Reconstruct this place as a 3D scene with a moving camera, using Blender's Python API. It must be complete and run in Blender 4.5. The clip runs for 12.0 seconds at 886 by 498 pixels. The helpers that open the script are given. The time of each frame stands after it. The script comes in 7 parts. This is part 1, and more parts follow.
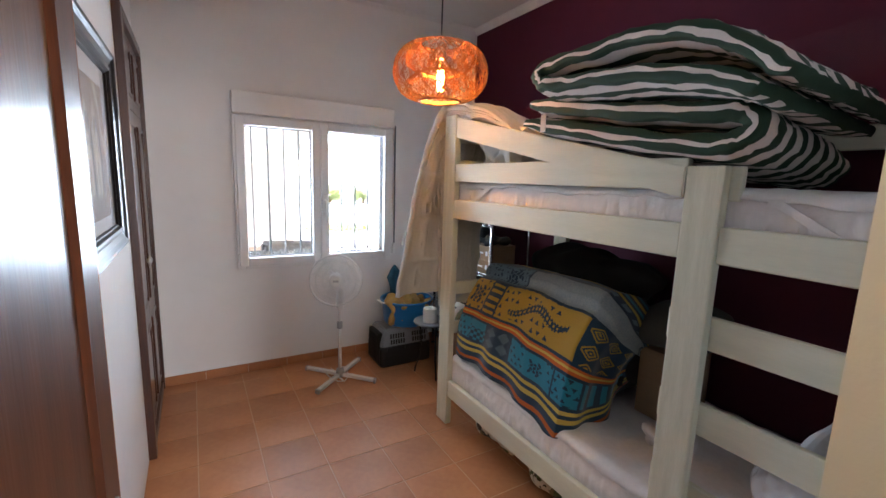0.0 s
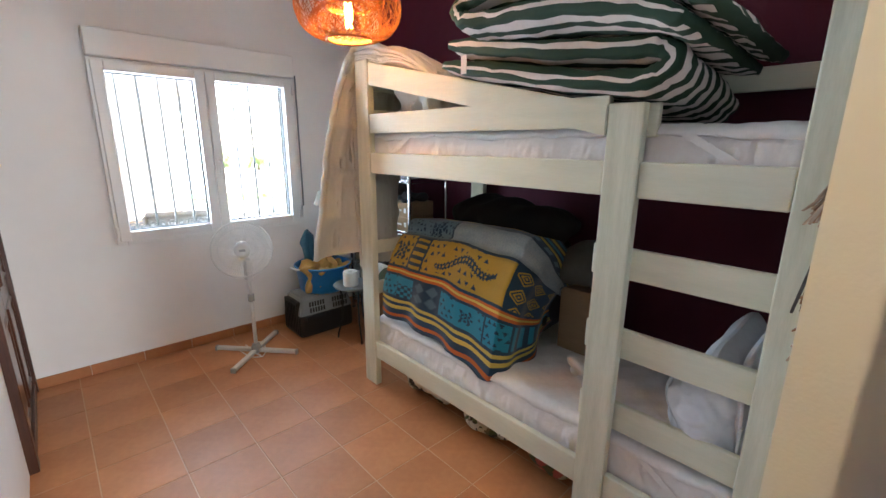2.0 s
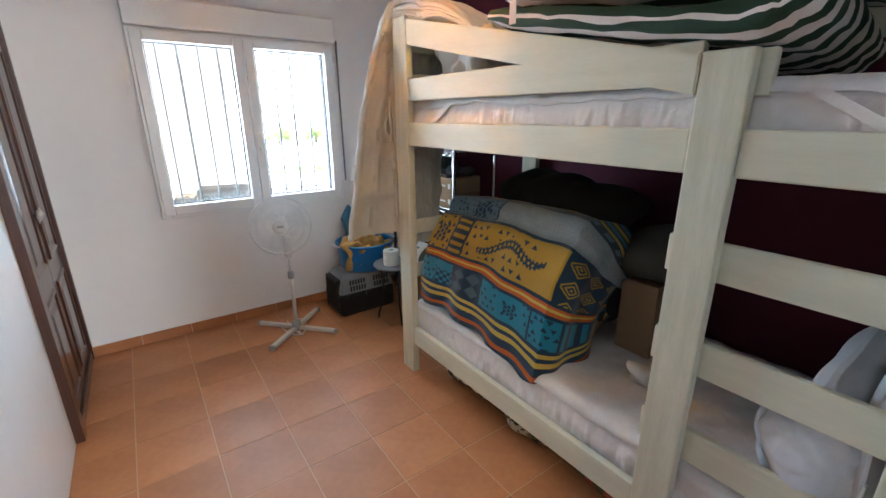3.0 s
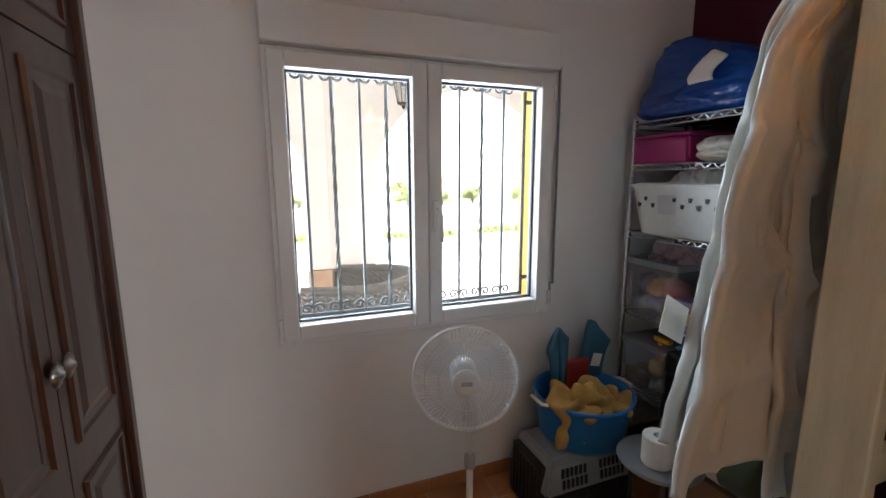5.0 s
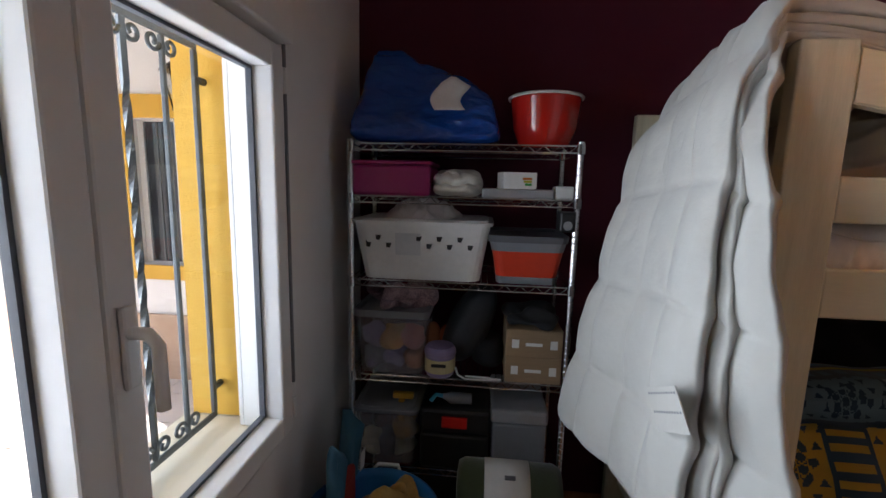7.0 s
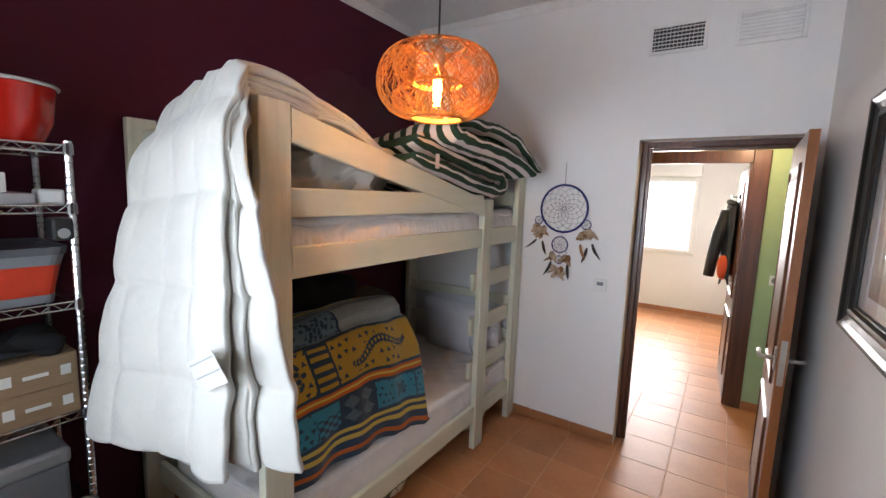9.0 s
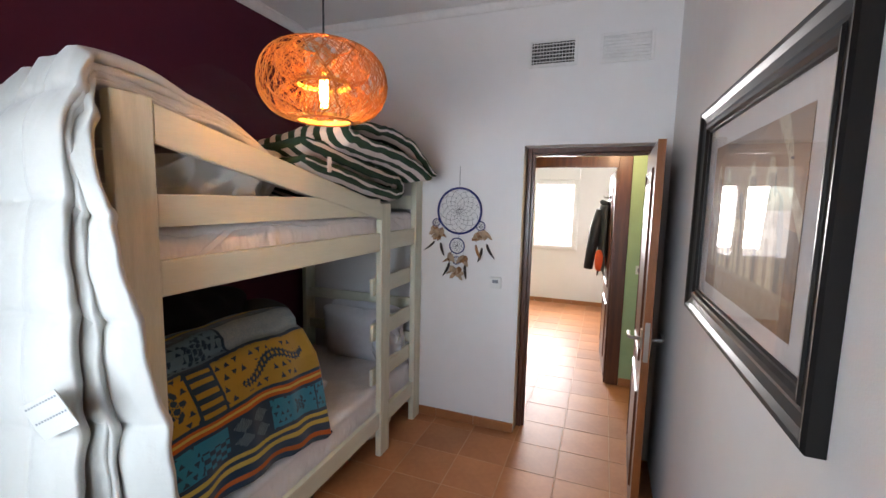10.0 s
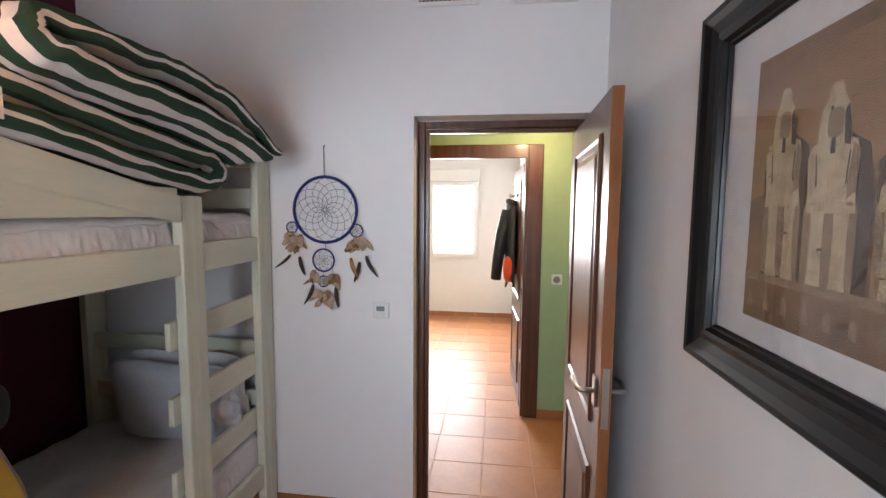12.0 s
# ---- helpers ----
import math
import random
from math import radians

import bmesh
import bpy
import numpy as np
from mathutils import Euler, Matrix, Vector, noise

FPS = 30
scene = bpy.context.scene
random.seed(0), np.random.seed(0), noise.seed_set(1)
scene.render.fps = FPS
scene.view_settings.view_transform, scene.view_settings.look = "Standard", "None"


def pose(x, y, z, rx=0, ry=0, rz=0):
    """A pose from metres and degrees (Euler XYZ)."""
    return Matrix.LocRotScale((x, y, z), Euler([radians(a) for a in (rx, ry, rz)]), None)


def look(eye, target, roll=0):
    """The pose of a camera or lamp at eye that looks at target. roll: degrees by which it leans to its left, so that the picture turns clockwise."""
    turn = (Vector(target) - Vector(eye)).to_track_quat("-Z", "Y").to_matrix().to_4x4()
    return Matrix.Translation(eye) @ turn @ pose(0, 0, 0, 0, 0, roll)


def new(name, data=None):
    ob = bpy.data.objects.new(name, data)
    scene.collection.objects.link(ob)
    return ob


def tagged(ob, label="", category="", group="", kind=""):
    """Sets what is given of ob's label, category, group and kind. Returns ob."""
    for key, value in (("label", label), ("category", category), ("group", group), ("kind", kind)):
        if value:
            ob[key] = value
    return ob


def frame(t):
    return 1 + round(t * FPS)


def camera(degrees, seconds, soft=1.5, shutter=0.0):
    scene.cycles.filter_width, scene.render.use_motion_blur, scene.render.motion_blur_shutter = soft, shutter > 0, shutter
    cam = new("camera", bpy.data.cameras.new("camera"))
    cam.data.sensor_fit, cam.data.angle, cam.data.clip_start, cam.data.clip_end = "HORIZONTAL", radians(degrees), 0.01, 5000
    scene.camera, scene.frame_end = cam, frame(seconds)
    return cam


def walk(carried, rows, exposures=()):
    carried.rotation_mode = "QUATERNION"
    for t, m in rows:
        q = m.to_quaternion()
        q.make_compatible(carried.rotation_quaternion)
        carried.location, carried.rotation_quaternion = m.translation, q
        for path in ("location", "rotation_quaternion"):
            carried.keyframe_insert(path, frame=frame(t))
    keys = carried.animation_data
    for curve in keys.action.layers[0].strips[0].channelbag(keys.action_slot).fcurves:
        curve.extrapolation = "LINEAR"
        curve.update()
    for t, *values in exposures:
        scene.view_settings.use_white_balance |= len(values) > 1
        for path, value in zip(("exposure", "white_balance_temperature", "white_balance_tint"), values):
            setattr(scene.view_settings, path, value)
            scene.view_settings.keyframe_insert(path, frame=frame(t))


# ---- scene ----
cam = camera(92.4, 12.0)
PATH = [
    (0, (0.281, -0.155, 1.575), (1.286, 1.545, 1.256), 1.9),
    (0.5, (0.237, -0.096, 1.591), (1.498, 1.437, 1.344), 1.7),
    (1, (0.209, -0.067, 1.585), (1.593, 1.362, 1.379), 1.3),
    (1.5, (0.236, -0.052, 1.556), (1.6, 1.391, 1.312), 0.8),
    (2, (0.26, -0.055, 1.513), (1.587, 1.363, 1.035), 0.5),
    (2.5, (0.315, -0.027, 1.5), (1.611, 1.382, 0.922), 0.4),
    (3, (0.458, 0.087, 1.499), (1.572, 1.636, 0.899), -0.2),
    (3.5, (0.553, 0.35, 1.53), (1.355, 2.079, 0.922), -0.0),
    (3.7, (0.584, 0.495, 1.537), (1.261, 2.281, 0.943), -0.0),
    (5.5, (0.614, 2.04, 1.517), (1.358, 3.884, 1.3), 0.5),
    (6, (0.652, 2.406, 1.542), (2.023, 3.845, 1.32), 0.9),
    (6.5, (0.625, 2.663, 1.615), (2.415, 3.505, 1.322), 1.3),
    (7, (0.616, 2.792, 1.632), (2.585, 2.974, 1.335), 1.4),
    (7.5, (0.545, 2.934, 1.669), (2.426, 2.335, 1.348), 1.4),
    (9.3, (0.371, 2.95, 1.665), (1.333, 1.213, 1.426), 1.8),
    (9.5, (0.366, 2.944, 1.662), (1.238, 1.159, 1.428), 1.6),
    (10, (0.364, 2.928, 1.672), (1.061, 1.068, 1.444), 1.3),
    (10.5, (0.352, 2.891, 1.674), (0.978, 1.004, 1.462), 0.8),
    (11, (0.385, 2.758, 1.65), (0.901, 0.835, 1.464), 0.3),
    (11.5, (0.439, 2.463, 1.649), (0.823, 0.51, 1.454), -0.3),
    (12, (0.486, 2.054, 1.595), (0.733, 0.077, 1.419), 0.5),
]
EXPOSURE = [(0, 2.78, 6050, 16), (0.5, 2.96, 6250, 16), (1, 3.08, 6250, 15), (2, 3.26, 6000, 11), (2.5, 3.31, 5850, 10), (3, 3.13, 5850, 10), (3.7, 2.63, 6050, 12), (5.3, 2.06, 6350, 15), (6, 1.76, 6450, 15), (6.5, 1.31, 6500, 16), (7, 1.31, 6500, 20), (7.6, 2.54, 6550, 28), (9.3, 2.48, 6500, 17), (10.5, 2.43, 6350, 17), (11, 2.51, 6400, 20), (12, 2.56, 6350, 18)]
walk(cam, [(t, look(eye, target, roll)) for t, eye, target, roll in PATH], EXPOSURE)

# ---- world, sun, large lights ----
SUN_EL, SUN_AZ = radians(46), radians(18)
world = bpy.data.worlds.new("world")
scene.world = world
world.use_nodes = True
wn = world.node_tree.nodes
sky = wn.new("ShaderNodeTexSky")
sky.sky_type = "NISHITA"
sky.sun_disc = False
sky.sun_elevation, sky.sun_rotation = SUN_EL, SUN_AZ
wn["Background"].inputs["Strength"].default_value = 0.15
world.node_tree.links.new(sky.outputs["Color"], wn["Background"].inputs["Color"])


def lamp(name, kind, m, energy, color=(1, 1, 1), **props):
    data = bpy.data.lights.new(name, kind)
    data.energy, data.color = energy, color
    if "size" in props:
        data.shape, data.size, data.size_y = "RECTANGLE", props["size"], props["size_y"]
    if "radius" in props:
        data.shadow_soft_size = props["radius"]
    if "spread" in props:
        data.spread = props["spread"]
    if "angle" in props:
        data.angle = props["angle"]
    ob = new(name, data)
    ob.matrix_world = m
    return ob


sun_way = Vector((math.sin(SUN_AZ) * math.cos(SUN_EL), math.cos(SUN_AZ) * math.cos(SUN_EL), math.sin(SUN_EL)))
lamp("sun", "SUN", look(sun_way * 20, (0, 0, 0)), 5.0, (1, 0.95, 0.87), angle=radians(0.5))
# unseen area lamps added outside both windows, standing in for the sky's daylight
lamp("window_daylight", "AREA", look((1.185, 4.05, 1.46), (1.185, 0, 1.80)), 12.8, (0.72, 0.88, 1.0), size=1.6, size_y=1.4, spread=radians(128))
lamp("far_window_daylight", "AREA", look((1.35, -4.55, 1.55), (1.2, 0, 0.6)), 31, (1.0, 0.97, 0.92), size=1.0, size_y=1.0)

# ---- materials ----


def mat(name, color, rough=0.6, metal=0.0, color2=None, scale=6.0, bump=0.0, bscale=60.0, fine=0.15, spec=0.5, **k):
    """A surface with two scales of colour variation and fine relief."""
    m = bpy.data.materials.new(name)
    m.use_nodes = True
    t = m.node_tree
    b = t.nodes["Principled BSDF"]
    b.inputs["Roughness"].default_value = rough
    b.inputs["Metallic"].default_value = metal
    b.inputs["Specular IOR Level"].default_value = spec
    co = t.nodes.new("ShaderNodeTexCoord")
    src = co.outputs["Object"]
    if "stretch" in k:
        mp = t.nodes.new("ShaderNodeMapping")
        mp.inputs["Scale"].default_value = k["stretch"]
        t.links.new(src, mp.inputs["Vector"])
        src = mp.outputs["Vector"]
    n1 = t.nodes.new("ShaderNodeTexNoise")
    n1.inputs["Scale"].default_value = scale
    n1.inputs["Detail"].default_value = 5
    n2 = t.nodes.new("ShaderNodeTexNoise")
    n2.inputs["Scale"].default_value = scale * 9
    n2.inputs["Detail"].default_value = 3
    for n in (n1, n2):
        t.links.new(src, n.inputs["Vector"])
    mx = t.nodes.new("ShaderNodeMix")
    mx.inputs["Factor"].default_value = fine * 2
    t.links.new(n1.outputs["Fac"], mx.inputs["A"])
    t.links.new(n2.outputs["Fac"], mx.inputs["B"])
    ramp = t.nodes.new("ShaderNodeValToRGB")
    c2 = color2 or tuple(c * 0.86 for c in color)
    ramp.color_ramp.elements[0].color, ramp.color_ramp.elements[0].position = (*c2, 1), 0.35
    ramp.color_ramp.elements[1].color, ramp.color_ramp.elements[1].position = (*color, 1), 0.65
    t.links.new(mx.outputs["Result"], ramp.inputs["Fac"])
    out = ramp.outputs["Color"]
    if k.get("vary"):
        oi = t.nodes.new("ShaderNodeObjectInfo")
        mr = t.nodes.new("ShaderNodeMapRange")
        mr.inputs["To Min"].default_value, mr.inputs["To Max"].default_value = 1 - k["vary"], 1 + k["vary"]
        t.links.new(oi.outputs["Random"], mr.inputs["Value"])
        hsv = t.nodes.new("ShaderNodeHueSaturation")
        t.links.new(mr.outputs["Result"], hsv.inputs["Value"])
        t.links.new(out, hsv.inputs["Color"])
        out = hsv.outputs["Color"]
    t.links.new(out, b.inputs["Base Color"])
    if bump:
        nb = t.nodes.new("ShaderNodeTexNoise")
        nb.inputs["Scale"].default_value = bscale
        nb.inputs["Detail"].default_value = 4
        t.links.new(src, nb.inputs["Vector"])
        bp = t.nodes.new("ShaderNodeBump")
        bp.inputs["Strength"].default_value = bump
        bp.inputs["Distance"].default_value = k.get("bdist", 0.004)
        t.links.new(nb.outputs["Fac"], bp.inputs["Height"])
        t.links.new(bp.outputs["Normal"], b.inputs["Normal"])
    if "coat" in k:
        b.inputs["Coat Weight"].default_value = k["coat"]
        b.inputs["Coat Roughness"].default_value = 0.15
    if "sheen" in k:
        b.inputs["Sheen Weight"].default_value = k["sheen"]
    if "transmission" in k:
        b.inputs["Transmission Weight"].default_value = k["transmission"]
    if "alpha" in k:
        b.inputs["Alpha"].default_value = k["alpha"]
    if "emit" in k:
        b.inputs["Emission Color"].default_value = (*k["emit"][:3], 1)
        b.inputs["Emission Strength"].default_value = k["emit"][3]
    return m


def glass_mat(name, color=(1, 1, 1), gloss=0.08, rough=0.0, edge=0.6):
    """Thin clear pane: mostly see-through with a mirror sheen."""
    m = bpy.data.materials.new(name)
    m.use_nodes = True
    t = m.node_tree
    t.nodes.remove(t.nodes["Principled BSDF"])
    tr = t.nodes.new("ShaderNodeBsdfTransparent")
    tr.inputs["Color"].default_value = (*color, 1)
    gl = t.nodes.new("ShaderNodeBsdfGlossy")
    gl.inputs["Roughness"].default_value = rough
    mx = t.nodes.new("ShaderNodeMixShader")
    lw = t.nodes.new("ShaderNodeLayerWeight")
    pw = t.nodes.new("ShaderNodeMath")
    pw.operation = "POWER"
    pw.inputs[1].default_value = 4.0
    ma = t.nodes.new("ShaderNodeMath")
    ma.operation = "MULTIPLY_ADD"
    ma.inputs[1].default_value, ma.inputs[2].default_value = edge, gloss
    t.links.new(lw.outputs["Facing"], pw.inputs[0])
    t.links.new(pw.outputs[0], ma.inputs[0])
    t.links.new(ma.outputs[0], mx.inputs["Fac"])
    t.links.new(tr.outputs["BSDF"], mx.inputs[1])
    t.links.new(gl.outputs["BSDF"], mx.inputs[2])
    t.links.new(mx.outputs["Shader"], t.nodes["Material Output"].inputs["Surface"])
    return m


WHITE_WALL = mat("white_wall_paint", (0.80, 0.79, 0.78), 0.75, bump=0.25, bscale=180, scale=1.3, color2=(0.76, 0.75, 0.74), bdist=0.002)
PURPLE = mat("aubergine_wall_paint", (0.092, 0.012, 0.032), 0.7, spec=0.25, bump=0.3, bscale=170, scale=1.5, color2=(0.078, 0.010, 0.027), bdist=0.002)
GREEN_WALL = mat("green_wall_paint", (0.34, 0.47, 0.26), 0.7, bump=0.2, bscale=180, scale=1.4, bdist=0.002)
CEIL = mat("ceiling_paint", (0.78, 0.77, 0.76), 0.85, bump=0.15, bscale=120, scale=1.0, color2=(0.74, 0.73, 0.72))
PLASTER = mat("white_plaster_trim", (0.82, 0.81, 0.79), 0.6, scale=3)
TILE = mat("terracotta_tile", (0.50, 0.225, 0.095), 0.45, color2=(0.40, 0.165, 0.066), scale=3.2, bump=0.12, bscale=40, vary=0.10, spec=0.45)
GROUT = mat("sandy_grout", (0.60, 0.39, 0.24), 0.9, scale=12, bump=0.3, bscale=200)
BASE = mat("terracotta_skirting", (0.42, 0.18, 0.072), 0.35, color2=(0.34, 0.135, 0.052), scale=4, vary=0.1)
PVC = mat("white_window_pvc", (0.80, 0.80, 0.79), 0.32, scale=3, color2=(0.77, 0.77, 0.76))
RUBBER = mat("grey_rubber_gasket", (0.09, 0.10, 0.12), 0.6)
DOORWOOD = mat("varnished_sapele_wood", (0.115, 0.036, 0.012), 0.40, color2=(0.055, 0.016, 0.006), scale=5, stretch=(6, 6, 0.5), bump=0.08, bscale=30, coat=0.22)
EDGEWOOD = mat("orange_wood_edge", (0.30, 0.105, 0.03), 0.3, color2=(0.2, 0.065, 0.02), scale=6, stretch=(6, 6, 0.5), coat=0.4)
DARKWOOD = mat("dark_wardrobe_wood", (0.075, 0.026, 0.013), 0.3, color2=(0.038, 0.013, 0.007), scale=5, stretch=(6, 6, 0.5), bump=0.08, bscale=30, coat=0.4)
BEDWOOD = mat("washed_green_white_wood", (0.70, 0.70, 0.57), 0.5, color2=(0.62, 0.63, 0.50), scale=3, stretch=(6, 0.8, 6), bump=0.07, bscale=25)
BEDPOST = mat("washed_green_white_post", (0.70, 0.70, 0.57), 0.5, color2=(0.57, 0.58, 0.45), scale=4, stretch=(8, 8, 0.8), bump=0.12, bscale=25)
SHEET = mat("white_cotton_sheet", (0.78, 0.75, 0.74), 0.9, scale=5, bump=0.5, bscale=24, bdist=0.012, sheen=0.3, color2=(0.72, 0.69, 0.68))
DUVET = mat("white_duvet_cotton", (0.52, 0.515, 0.475), 0.85, scale=4, bump=0.35, bscale=30, bdist=0.008, sheen=0.4, color2=(0.49, 0.485, 0.445))
PILLOW = mat("white_pillow_cotton", (0.70, 0.71, 0.74), 0.9, scale=4, bump=0.35, bscale=14, bdist=0.012)
STEEL = mat("chromed_wire", (0.62, 0.62, 0.63), 0.22, metal=1.0, scale=8)
NICKEL = mat("brushed_nickel", (0.52, 0.50, 0.47), 0.3, metal=1.0, scale=20)
BLACKFRAME = mat("black_satin_frame", (0.009, 0.008, 0.008), 0.30, scale=8, spec=0.35)
IRON = mat("grey_wrought_iron", (0.10, 0.11, 0.115), 0.45, metal=0.6, scale=14, bump=0.2)
PLASTIC_W = mat("white_plastic", (0.75, 0.75, 0.73), 0.4, scale=5)
BLACK = mat("black_plastic", (0.012, 0.012, 0.013), 0.45, scale=6)
GREYP = mat("grey_plastic", (0.20, 0.215, 0.235), 0.45, scale=6)
GLASS = glass_mat("window_glass", (0.97, 0.98, 0.98), 0.03)
PICGLASS = glass_mat("picture_glass", (0.98, 0.98, 0.98), 0.04, 0.0, 0.28)

# ---- mesh helpers ----


def bm_obj(name, bm, material, parent=None, smooth=False, label=""):
    me = bpy.data.meshes.new(name)
    bm.to_mesh(me)
    bm.free()
    for m in material if isinstance(material, (list, tuple)) else [material]:
        me.materials.append(m)
    if smooth:
        me.shade_smooth()
    ob = new(name, me)
    if parent:
        ob.parent = parent
    if label:
        ob["label"] = label
    return ob


def part(name, bm, material, parent, label="", smooth=False):
    return bm_obj(name, bm, material, parent, smooth, label)


def thing(name, label, category, group="", kind="", at=(0, 0, 0)):
    ob = new(name)
    ob.location = at
    ob.empty_display_size = 0.05
    return tagged(ob, label, category, group, kind)


def add_box(bm, x0, x1, y0, y1, z0, z1, bevel=0.0, m=None, seg=2):
    r = bmesh.ops.create_cube(bm, size=1)
    vs = r["verts"]
    for v in vs:
        v.co = Vector(((x0 + x1) / 2 + v.co.x * (x1 - x0), (y0 + y1) / 2 + v.co.y * (y1 - y0), (z0 + z1) / 2 + v.co.z * (z1 - z0)))
    if bevel:
        es = list({e for v in vs for e in v.link_edges})
        g = bmesh.ops.bevel(bm, geom=es, offset=bevel, segments=seg, affect="EDGES", profile=0.5)
        vs = list(set(g["verts"]) | {v for v in vs if v.is_valid})
    if m is not None:
        for v in vs:
            v.co = m @ v.co
    return vs


def box(x0, x1, y0, y1, z0, z1, bevel=0.0, m=None, seg=2):
    bm = bmesh.new()
    add_box(bm, x0, x1, y0, y1, z0, z1, bevel, m, seg)
    return bm


def add_tube(bm, pts, r, n=8, closed=False, cap=True, twist=0.0, radii=None):
    """A round bar along points."""
    pts = [Vector(p) for p in pts]
    rings = []
    up = Vector((0, 0, 1))
    last = None
    cnt = len(pts)
    for i, p in enumerate(pts):
        a = pts[(i - 1) % cnt] if closed or i else p
        b = pts[(i + 1) % cnt] if closed or i < cnt - 1 else p
        d = (b - a).normalized()
        side = last - d * last.dot(d) if last is not None else d.cross(up if abs(d.dot(up)) < 0.95 else Vector((1, 0, 0)))
        side.normalize()
        last = side
        oth = d.cross(side)
        rr = radii[i] if radii else r
        ring = []
        for k in range(n):
            an = 2 * math.pi * k / n + twist * i
            ring.append(bm.verts.new(p + rr * (math.cos(an) * side + math.sin(an) * oth)))
        rings.append(ring)
    for i in range(cnt if closed else cnt - 1):
        r0, r1 = rings[i], rings[(i + 1) % cnt]
        for k in range(n):
            bm.faces.new((r0[k], r0[(k + 1) % n], r1[(k + 1) % n], r1[k]))
    if cap and not closed:
        bm.faces.new(rings[0][::-1])
        bm.faces.new(rings[-1])


def tube(pts, r, n=8, **k):
    bm = bmesh.new()
    add_tube(bm, pts, r, n, **k)
    bmesh.ops.recalc_face_normals(bm, faces=bm.faces)
    return bm


def lathe(profile, n=32, at=(0, 0, 0), closed=False, axis="z"):
    """Turns a profile of (radius, height) round the upright axis."""
    bm = bmesh.new()
    rings = []
    for r, z in profile:
        rings.append([bm.verts.new((at[0] + r * math.cos(2 * math.pi * k / n), at[1] + r * math.sin(2 * math.pi * k / n), at[2] + z)) for k in range(n)])
    for a, b in zip(rings, rings[1:] + (rings[:1] if closed else [])):
        for k in range(n):
            bm.faces.new((a[k], a[(k + 1) % n], b[(k + 1) % n], b[k]))
    if not closed:
        for ring, r in ((rings[0], profile[0][0]), (rings[-1], profile[-1][0])):
            if r > 0.0005:
                bm.faces.new(ring)
    bmesh.ops.remove_doubles(bm, verts=bm.verts, dist=0.0003)
    bmesh.ops.recalc_face_normals(bm, faces=bm.faces)
    return bm


def sheet(f, nu, nv, thick=0.0, mi=None, wrap=False):
    """A surface f(u, v) for u, v in 0..1; with thickness, a closed skin. mi(u, v) picks the material slot."""
    bm = bmesh.new()
    g = [[bm.verts.new(f(i / nu, j / nv)) for j in range(nv + 1)] for i in range(nu + 1)]
    for i in range(nu):
        for j in range(nv):
            fc = bm.faces.new((g[i][j], g[i + 1][j], g[i + 1][j + 1], g[i][j + 1]))
            if mi:
                fc.material_index = mi((i + 0.5) / nu, (j + 0.5) / nv)
    if thick:
        bm.normal_update()
        b = [[bm.verts.new(v.co - v.normal * thick) for v in row] for row in g]
        for i in range(nu):
            for j in range(nv):
                bm.faces.new((b[i][j + 1], b[i + 1][j + 1], b[i + 1][j], b[i][j]))
        for i in range(nu):
            bm.faces.new((g[i][0], b[i][0], b[i + 1][0], g[i + 1][0]))
            bm.faces.new((g[i][nv], g[i + 1][nv], b[i + 1][nv], b[i][nv]))
        for j in range(nv):
            bm.faces.new((g[0][j], g[0][j + 1], b[0][j + 1], b[0][j]))
            bm.faces.new((g[nu][j], b[nu][j], b[nu][j + 1], g[nu][j + 1]))
        bmesh.ops.recalc_face_normals(bm, faces=bm.faces)
    bm.normal_update()
    return bm


def soft_box(x0, x1, y0, y1, z0, z1, power=4.0, n=14, wob=0.0, seed=0.0, ws=6.0):
    """A rounded, slightly lumpy block (pillow, bag, mattress)."""
    bm = bmesh.new()
    bmesh.ops.create_cube(bm, size=2)
    bmesh.ops.subdivide_edges(bm, edges=bm.edges[:], cuts=n, use_grid_fill=True)
    c = Vector(((x0 + x1) / 2, (y0 + y1) / 2, (z0 + z1) / 2))
    h = Vector(((x1 - x0) / 2, (y1 - y0) / 2, (z1 - z0) / 2))
    for v in bm.verts:
        p = v.co
        k = (abs(p.x) ** power + abs(p.y) ** power + abs(p.z) ** power) ** (1 / power)
        q = p / k
        w = Vector((c.x + q.x * h.x, c.y + q.y * h.y, c.z + q.z * h.z))
        if wob:
            w += q.normalized() * wob * noise.noise(w * ws + Vector((seed, seed * 2, 0)))
        v.co = w
    return bm


def nz(x, y, z=0.0, s=1.0):
    return noise.noise(Vector((x * s, y * s, z * s)))


# ---- structure ----
W, L, H = 2.68, 3.40, 2.985
HALL, FAR = -1.20, -4.32


def structure(name, bm, material, label, category="wall"):
    ob = bm_obj(name, bm, material)
    return tagged(ob, label, category, kind="structure")


def wall_with_hole(axis, a0, a1, lo, hi, z1, holes):
    """A wall slab from a0 to a1 along one axis, lo..hi thick, with holes (h0, h1, z0, z1) cut through it."""
    bm = bmesh.new()
    cuts = sorted({a0, a1, *(h[0] for h in holes), *(h[1] for h in holes)})
    for s, e in zip(cuts, cuts[1:]):
        hs = [h for h in holes if h[0] <= s + 1e-6 and h[1] >= e - 1e-6]
        spans = [(0.0, z1)] if not hs else [(0.0, hs[0][2]), (hs[0][3], z1)]
        for b, t in spans:
            if t - b > 1e-4:
                if axis == "x":
                    add_box(bm, s, e, lo, hi, b, t)
                else:
                    add_box(bm, lo, hi, s, e, b, t)
    bmesh.ops.remove_doubles(bm, verts=bm.verts, dist=1e-4)
    return bm


